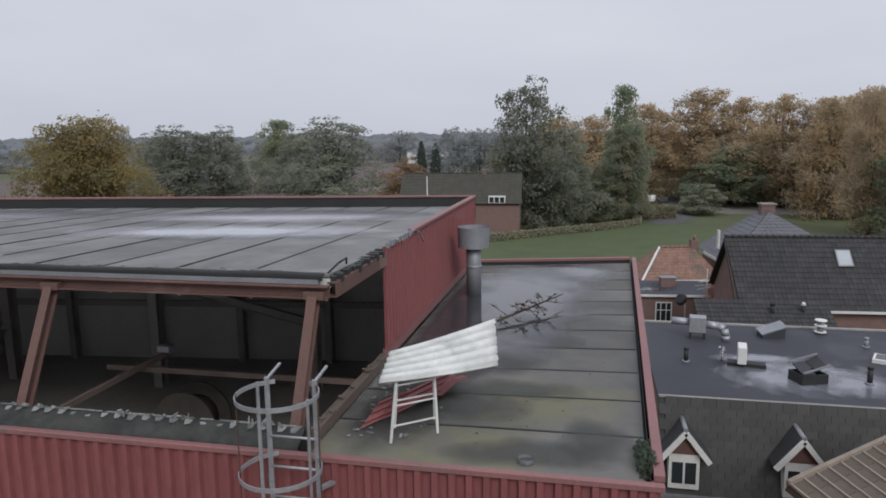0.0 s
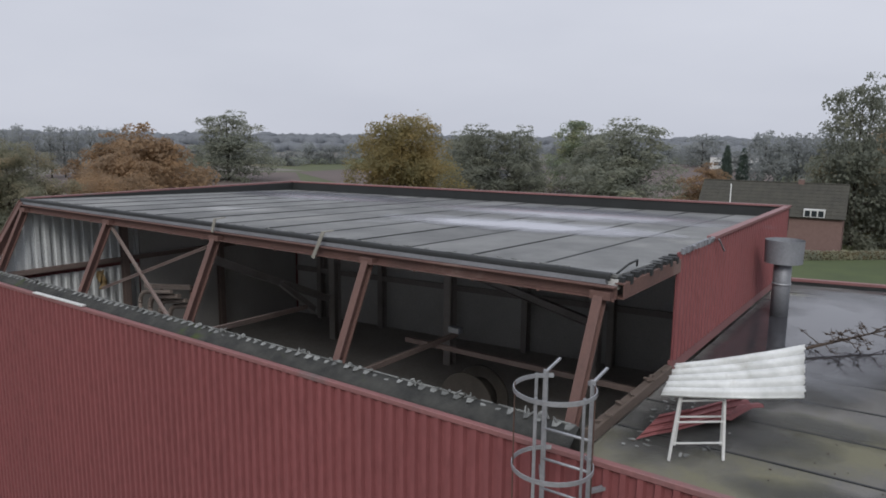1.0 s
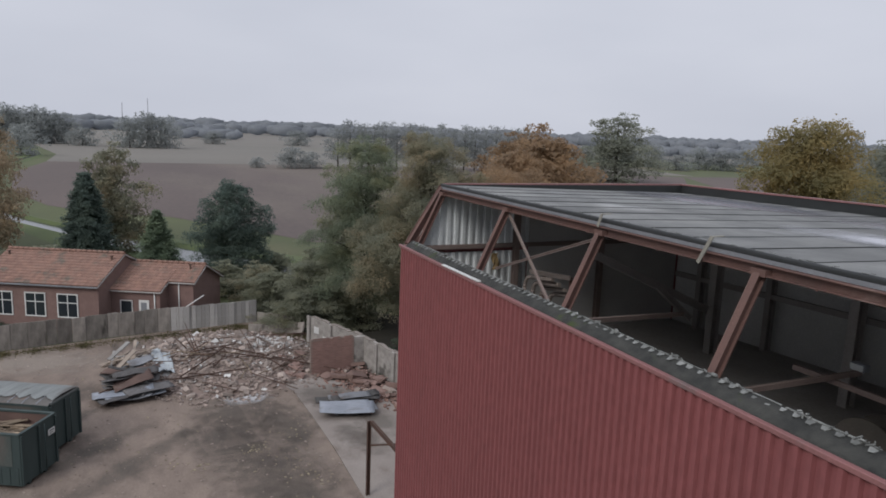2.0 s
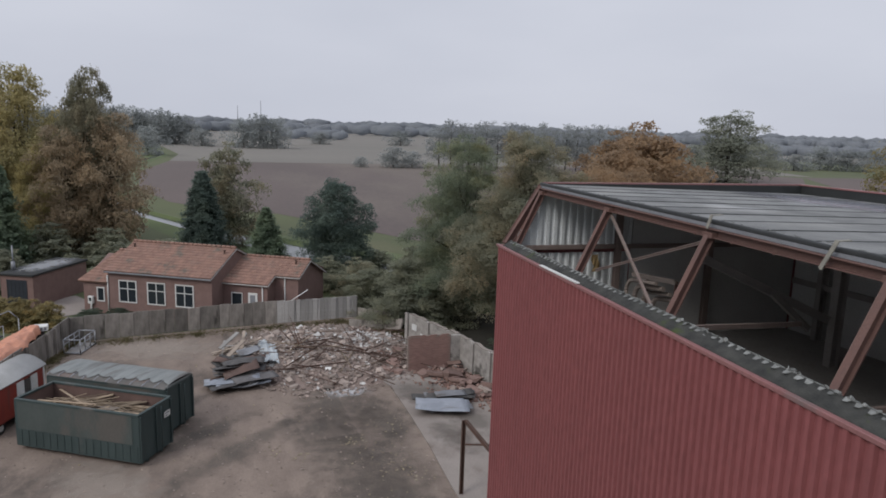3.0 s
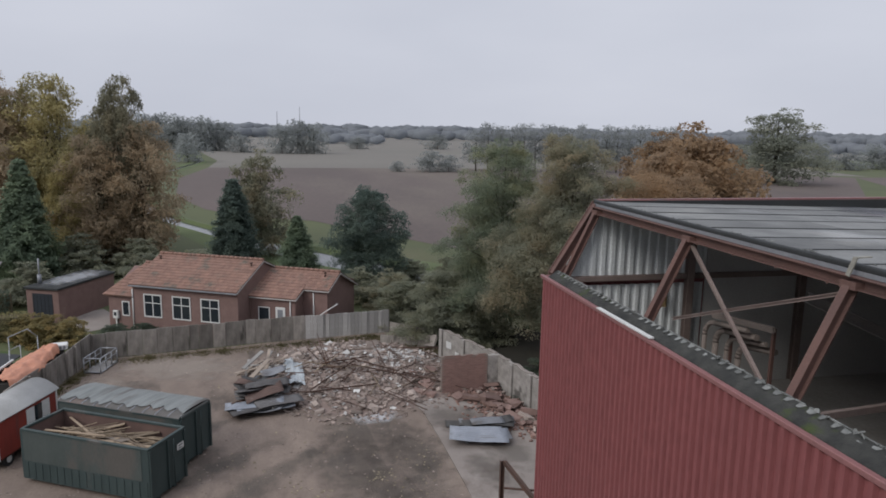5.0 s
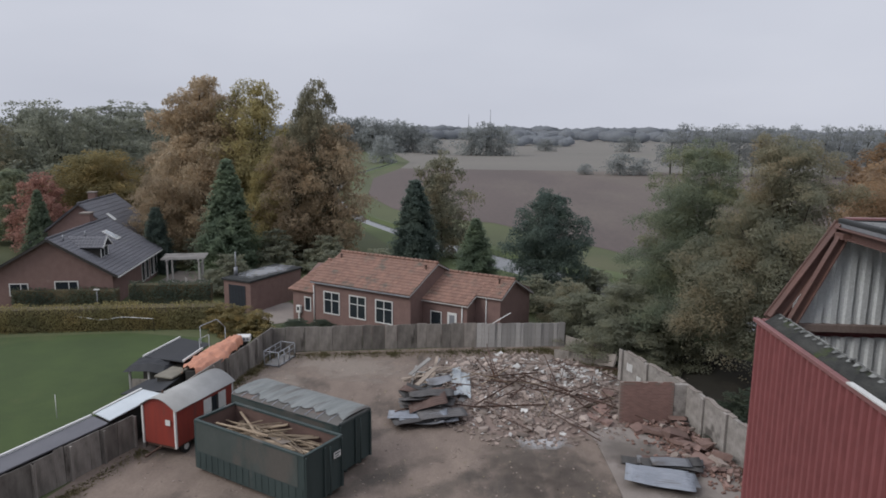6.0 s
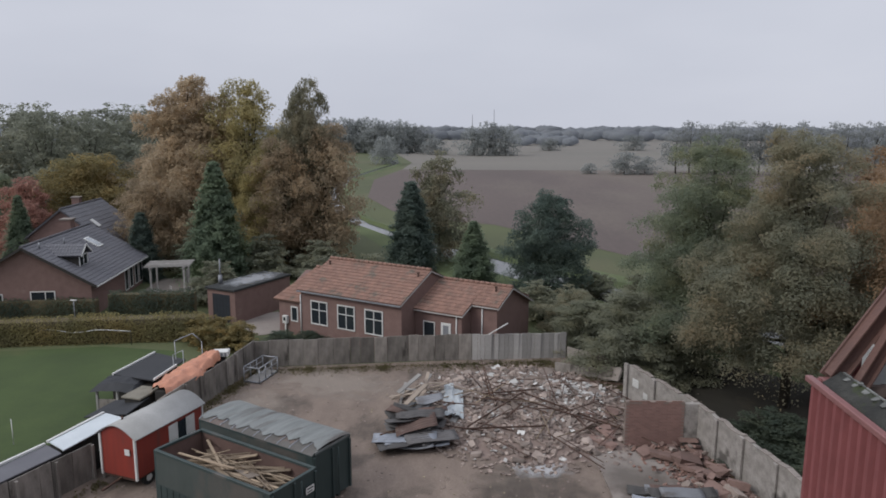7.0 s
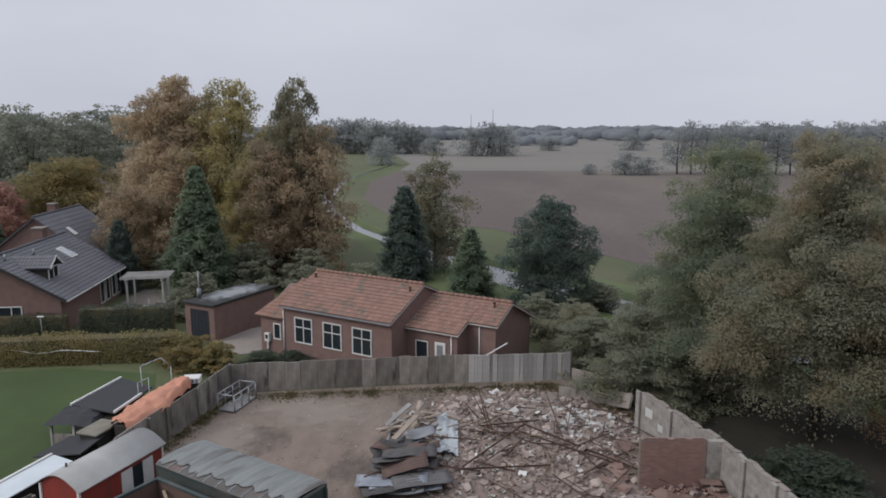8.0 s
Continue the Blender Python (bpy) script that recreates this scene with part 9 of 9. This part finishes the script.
# ---- trees ----


def model(maker, *args, **kw):
    """A model tree, kept out of sight until its copies stand; it is removed at the end."""
    t = maker(*args, **kw)
    MODELS.append(t)
    return t


MODELS = []
WIDE = {}


def tree_model(maker, name, label, leafs, material, seed, leaf, wide=4.0, **kw):
    t = model(maker, name, label, 10, wide, leafs, material, seed, leaf, **kw)
    WIDE[t] = wide
    return t


T_GREEN = tree_model(broad_tree, "green_tree", "broad green tree beginning to turn in autumn", 16000, L_GREEN, 51, 0.15, clumps=30, low=0.06, gaps=1.35)
T_OLIVE = tree_model(broad_tree, "olive_tree", "olive-green tree in early autumn", 17000, L_OLIVE, 52, 0.14, clumps=30, low=0.06, gaps=1.35)
T_YELLOW = tree_model(broad_tree, "yellow_tree", "yellowing rounded autumn tree", 52000, L_YELLOW, 53, 0.115, low=0.02, top=0.95, clumps=70, gaps=2.0)
T_RUST = tree_model(broad_tree, "rust_tree", "rust-brown oak in autumn leaf", 15000, L_RUST, 54, 0.16, low=0.08, clumps=32, top=0.7, gaps=1.4)
T_OAK = tree_model(broad_tree, "oak", "olive-brown oak turning rust in autumn", 20000, L_OAK, 75, 0.135, low=0.04, clumps=48, top=0.85, gaps=1.6)
T_BROWN = tree_model(broad_tree, "brown_tree", "thinning brown autumn tree", 24000, L_BROWN, 55, 0.115, clumps=56, low=0.04, gaps=1.45, top=1.0)
T_WILLOW = tree_model(broad_tree, "willow", "grey-green willow with loose foliage", 15000, L_GREYGREEN, 56, 0.15, low=0.02, clumps=34, gaps=1.4, top=0.65)
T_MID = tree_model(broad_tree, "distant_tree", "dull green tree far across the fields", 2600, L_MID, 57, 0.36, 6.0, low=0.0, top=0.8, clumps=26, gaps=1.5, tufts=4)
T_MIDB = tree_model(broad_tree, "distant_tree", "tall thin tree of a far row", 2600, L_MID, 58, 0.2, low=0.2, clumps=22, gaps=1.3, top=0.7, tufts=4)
T_CON = tree_model(conifer, "dark_conifer", "dense dark blue-green conifer", 26000, L_CONIFER, 61, 0.17, 2.6, power=0.6)
T_SPRUCE = tree_model(conifer, "spruce", "pointed dull green spruce", 26000, L_SPRUCE, 62, 0.17, 2.6, power=0.78)
T_PINE = tree_model(broad_tree, "pine", "broad dark round-topped pine", 44000, L_CONIFER, 63, 0.14, low=0.05, clumps=70, slim=0.4, top=0.80, gaps=1.42, thick=0.4)
T_POPLAR = tree_model(broad_tree, "columnar_tree", "tall columnar tree with dark olive foliage", 60000, L_POPLAR, 64, 0.095, low=0.02, clumps=90, gaps=1.3, top=1.08, taper=0.12)
T_WEEPING = tree_model(broad_tree, "weeping_birch", "tall brown weeping birch with fine thinning foliage", 100000, L_BROWN, 69, 0.075, low=0.02, clumps=90, gaps=1.4, top=0.8, taper=0.2)
T_BIRCH = tree_model(broad_tree, "birch", "tall birch with yellow-green leaves", 60000, L_BIRCH, 65, 0.08, low=0.03, clumps=80, gaps=1.4, top=0.78, taper=0.2)
T_BUSH = tree_model(broad_tree, "bush", "dense dull-green bush on rough ground", 9000, L_BUSH, 66, 0.24, low=0.0, clumps=30, gaps=1.45, category="bush")
T_DARKBUSH = tree_model(broad_tree, "bush", "dark blue-green spreading bush beside the wall", 16000, L_HEDGEGREEN, 68, 0.16, low=0.0, clumps=34, gaps=1.3, category="bush")
T_THICKET = tree_model(broad_tree, "bush", "loose grey-green shrub in the thicket beside the wall", 30000, L_BUSH, 74, 0.12, low=0.0, clumps=36, gaps=1.4, category="bush")
T_YSHRUB = tree_model(broad_tree, "yellow_shrub", "loose yellowing shrub at the fence corner", 7000, L_YELLOW, 70, 0.26, low=0.0, clumps=24, gaps=1.4, category="bush")
T_RED = tree_model(broad_tree, "red_maple", "small crimson maple in autumn leaf", 12000, L_REDLEAF, 67, 0.17, low=0.06, clumps=30, gaps=1.3)


def place(rows):
    for proto, x, y, h, r in rows:
        c = put_tree(proto, x, y, h, r, WIDE[proto], (x * 37 + y * 61) % 360)
        c["group"] = "trees"


# along the canal and round the schoolhouse
place([(T_PINE, -64.2, 5.5, 9.2, 3.3), (T_SPRUCE, -69.1, -0.7, 6.2, 2.4), (T_CON, -75.6, -7.0, 9.3, 2.8), (T_OLIVE, -81.1, -4.6, 11.6, 4.0), (T_POPLAR, -78.6, -18.2, 19.3, 3.4), (T_BIRCH, -81.5, -25.0, 19.6, 6.4),
       (T_WEEPING, -81.0, -31.2, 20.2, 6.2), (T_SPRUCE, -69.7, -24.3, 11.5, 3.4), (T_BROWN, -77.2, -16.0, 14.4, 4.1), (T_BROWN, -76.4, -19.8, 13.0, 4.0), (T_BROWN, -80.5, -31, 15.5, 5.5), (T_BIRCH, -76.5, -22.6, 11.5, 3.0)])
# shrubs between them
place([(T_OLIVE, -79, -22.5, 9, 3.0), (T_BROWN, -76.5, -29, 12, 4.2), (T_BROWN, -74, -33, 9, 3.2), (T_BUSH, -72, -15.5, 3.6, 2.4), (T_BUSH, -71.5, -20.5, 4.2, 2.6), (T_BUSH, -68.5, -9.5, 3.0, 2.2),
       (T_BUSH, -66, -13.5, 3.2, 2.2), (T_BUSH, -72.5, -27.5, 4.5, 2.4), (T_BUSH, -62.0, -21.5, 3.4, 2.2), (T_BUSH, -58.5, 4.2, 3.0, 2.1), (T_BUSH, -66, 9.5, 2.2, 2.2)])
# shrubs at the fence corner
place([(T_YSHRUB, -50.6, -16.9, 2.0, 1.5), (T_YSHRUB, -49.9, -15.2, 1.8, 1.3), (T_YSHRUB, -51.4, -18.2, 1.7, 1.2), (T_DARKBUSH, -50.6, -12.6, 1.1, 1.5), (T_DARKBUSH, -51.0, -11.0, 1.0, 1.3)])
# thicket beside the yard wall
place([(T_THICKET, -48.0, 8.9, 4.8, 2.9), (T_THICKET, -51.5, 6.8, 3.4, 2.3), (T_OLIVE, -54.3, 6.2, 3.6, 2.2), (T_THICKET, -46.5, 10.6, 4.2, 2.4), (T_DARKBUSH, -37.2, 13.3, 2.0, 2.4),
       (T_DARKBUSH, -33.5, 14.0, 1.8, 2.2), (T_DARKBUSH, -29.5, 14.6, 1.6, 2.0), (T_THICKET, -52, 10.5, 5.0, 2.8)])
# village trees on the left; willow copies give them a painted haze
place([(T_WILLOW, -102, -61.5, 17, 7), (T_WILLOW, -122, -67, 16.5, 8), (T_WILLOW, -112, -72, 17, 7.5), (T_OLIVE, -96, -68, 15, 6), (T_WILLOW, -168, -89, 19.2, 11), (T_WILLOW, -189, -91, 19.5, 11),
       (T_WILLOW, -150, -95, 18, 10), (T_WILLOW, -205, -84, 18, 12), (T_WILLOW, -130, -56, 13, 6.5), (T_OLIVE, -118, -50, 12, 5), (T_YELLOW, -88, -47.5, 10.6, 5.6), (T_RED, -80.5, -50, 8.6, 3.8)])
# behind the bungalow
place([(T_RED, -76, -46.5, 6.5, 2.8), (T_SPRUCE, -68.7, -42.4, 8.2, 2.0), (T_CON, -69.4, -31.3, 6.6, 1.8), (T_BROWN, -92, -40, 12, 4.5), (T_OLIVE, -96, -36, 13, 5), (T_BROWN, -88, -35, 11, 4.0),
       (T_GREEN, -84, -56, 9, 4), (T_BUSH, -76, -36, 4, 2.6), (T_BUSH, -72, -38.5, 3.2, 2.2), (T_OLIVE, -105, -42, 12, 5), (T_BROWN, -92, -22, 12, 4)])
# across the roof of the hall, round to the right
place([(T_YELLOW, -57, 68.4, 16.6, 6.6), (T_WILLOW, -184, 138.2, 21.4, 12.5), (T_RUST, -104.8, 57.5, 14.2, 8.0), (T_RUST, -94, 52, 12.5, 6.0), (T_RUST, -60.5, 35.1, 15.0, 6.0), (T_RUST, -66, 40, 13.8, 6.0),
       (T_RUST, -56, 30, 13.5, 4.5), (T_RUST, -116, 70, 12.5, 6.5), (T_WILLOW, -81, 125, 16.8, 9.5), (T_WILLOW, -73.7, 129.4, 16.6, 6.5), (T_WILLOW, -49.9, 129.5, 18.0, 10.5), (T_GREEN, -80.6, 170.8, 19.7, 8.2),
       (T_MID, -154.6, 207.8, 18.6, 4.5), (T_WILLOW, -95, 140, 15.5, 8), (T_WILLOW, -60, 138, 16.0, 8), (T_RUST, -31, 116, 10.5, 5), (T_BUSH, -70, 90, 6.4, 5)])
# oaks beyond the lane
place([(T_BUSH, -40, 104, 6.4, 4.5), (T_WILLOW, -9.4, 108.2, 22.6, 6.6), (T_WILLOW, -3.5, 110, 16.0, 5.0), (T_OLIVE, -14.0, 110, 13.0, 4.0), (T_GREEN, 5.6, 118.5, 23.0, 4.5), (T_OLIVE, 5.5, 116, 15.0, 5.0),
       (T_OAK, 23.0, 160, 23.5, 11), (T_OAK, 13, 156, 20.5, 8), (T_OAK, 33, 164, 21.5, 9), (T_OAK, 36.7, 144, 21.0, 8.0), (T_OAK, 43, 140, 20.0, 8), (T_OAK, 38.9, 122.6, 19.5, 6.0),
       (T_OAK, 46, 126, 21.0, 8), (T_BROWN, 37.6, 101.9, 20.0, 4.6), (T_GREEN, 41.5, 98, 16.5, 5.5), (T_GREEN, 27.9, 145, 12.0, 8.6), (T_WILLOW, 38, 160, 12.5, 7)])
# between the farm and the lane
place([(T_GREEN, 2.9, 114.9, 8.5, 4.3), (T_GREEN, -1.2, 117.5, 9.5, 4.2), (T_GREEN, 6.5, 121, 7.5, 3.5), (T_OLIVE, -8.6, 111.6, 10.2, 3.8), (T_OAK, 0, 150, 18.0, 9), (T_OAK, -8, 160, 18.0, 9),
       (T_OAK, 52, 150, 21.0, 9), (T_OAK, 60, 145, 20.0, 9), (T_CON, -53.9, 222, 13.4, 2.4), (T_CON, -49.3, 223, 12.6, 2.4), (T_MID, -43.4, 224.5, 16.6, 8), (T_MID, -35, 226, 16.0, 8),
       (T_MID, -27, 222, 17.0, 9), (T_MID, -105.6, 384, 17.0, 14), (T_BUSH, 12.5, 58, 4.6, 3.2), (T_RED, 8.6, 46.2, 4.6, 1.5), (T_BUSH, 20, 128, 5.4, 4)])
hedge("lane_hedge", "trimmed hedge block beside the lane", [(8.6, 118.5), (14.3, 121.4)], 2.2, 2.4, L_OLIVE, 2600, 37, 0.2)
hedge("lawn_hedge", "low hedge behind the green lawn", [(-14, 90.5), (-1.2, 101.6), (7.6, 110.4), (8.3, 117.6)], 1.3, 1.1, L_BUSH, 5000, 38, 0.15)
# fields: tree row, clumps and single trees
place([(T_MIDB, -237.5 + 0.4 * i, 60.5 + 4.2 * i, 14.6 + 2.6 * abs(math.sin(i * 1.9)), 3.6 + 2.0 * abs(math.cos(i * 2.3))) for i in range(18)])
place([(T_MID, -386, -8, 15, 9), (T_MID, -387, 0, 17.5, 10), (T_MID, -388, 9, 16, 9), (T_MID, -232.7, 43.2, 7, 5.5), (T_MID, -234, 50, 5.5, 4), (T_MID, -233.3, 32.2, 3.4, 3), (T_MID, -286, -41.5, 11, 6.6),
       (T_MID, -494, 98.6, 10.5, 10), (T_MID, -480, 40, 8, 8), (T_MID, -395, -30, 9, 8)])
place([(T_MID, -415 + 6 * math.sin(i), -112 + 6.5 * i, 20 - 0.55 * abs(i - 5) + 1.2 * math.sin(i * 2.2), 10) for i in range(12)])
# woods round the horizon
rr, rn = random.Random(77), np.random.default_rng(78)
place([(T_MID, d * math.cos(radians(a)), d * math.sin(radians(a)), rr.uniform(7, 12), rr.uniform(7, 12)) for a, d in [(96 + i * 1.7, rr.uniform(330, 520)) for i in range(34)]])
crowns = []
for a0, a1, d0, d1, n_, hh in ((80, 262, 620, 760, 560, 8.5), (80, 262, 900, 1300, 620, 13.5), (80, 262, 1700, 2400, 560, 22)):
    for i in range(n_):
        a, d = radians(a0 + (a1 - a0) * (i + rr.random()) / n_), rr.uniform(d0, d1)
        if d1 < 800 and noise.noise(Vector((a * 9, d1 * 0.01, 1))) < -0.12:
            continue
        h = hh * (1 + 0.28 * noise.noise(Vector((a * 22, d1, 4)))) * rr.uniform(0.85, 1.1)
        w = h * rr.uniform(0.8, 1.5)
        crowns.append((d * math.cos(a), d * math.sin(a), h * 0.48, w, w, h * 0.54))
# one backdrop mesh; its blue-grey colour carries the haze
tagged(new("far_woods", lumps_mesh("far_woods", crowns, rn, L_FAR, 0.1)), "woods along the horizon with blue-grey haze in their colour", "woods", kind="stuff")
for x, y, h in ((-1500, -38, 45), (-1520, 8, 56)):
    mast = thing("radio_mast", "thin far-off mast on the horizon", "mast", (x, y, 0), 0, "far masts")
    part("mast_pole", tube(bmesh.new(), (0, 0, 0), (0, 0, h), 0.9, 0.6, 6), M_ZINC, mast)

# two large trees near the hall, built leaf by leaf
for nm, lb, x, y, h, r, n_, lm, sd, lo_ in (("green_maple", "large green maple growing beside the yard wall", -49.5, 13.4, 13.6, 5.3, 170000, L_GREEN, 71, 0.06),
                                       ("olive_maple", "large olive-yellow maple overhanging the yard wall", -43.0, 15.8, 14.0, 5.2, 190000, L_OLIVE, 72, 0.2),
                                       ("rust_beech", "rust-brown beech behind the hall", -41.0, 21.0, 12.4, 5.2, 100000, L_RUST, 73, 0.12)):
    t_ = broad_tree(nm, lb, h, r, n_, lm, sd, 0.065, lo_, 60, 0.66, 1.2, tufts=9, thick=0.5, jitter=0.4)
    t_.matrix_basis = pose(x, y, 0, 0, 0, sd * 40)
for t_ in MODELS:
    for o in (*t_.children_recursive, t_):
        bpy.data.objects.remove(o)
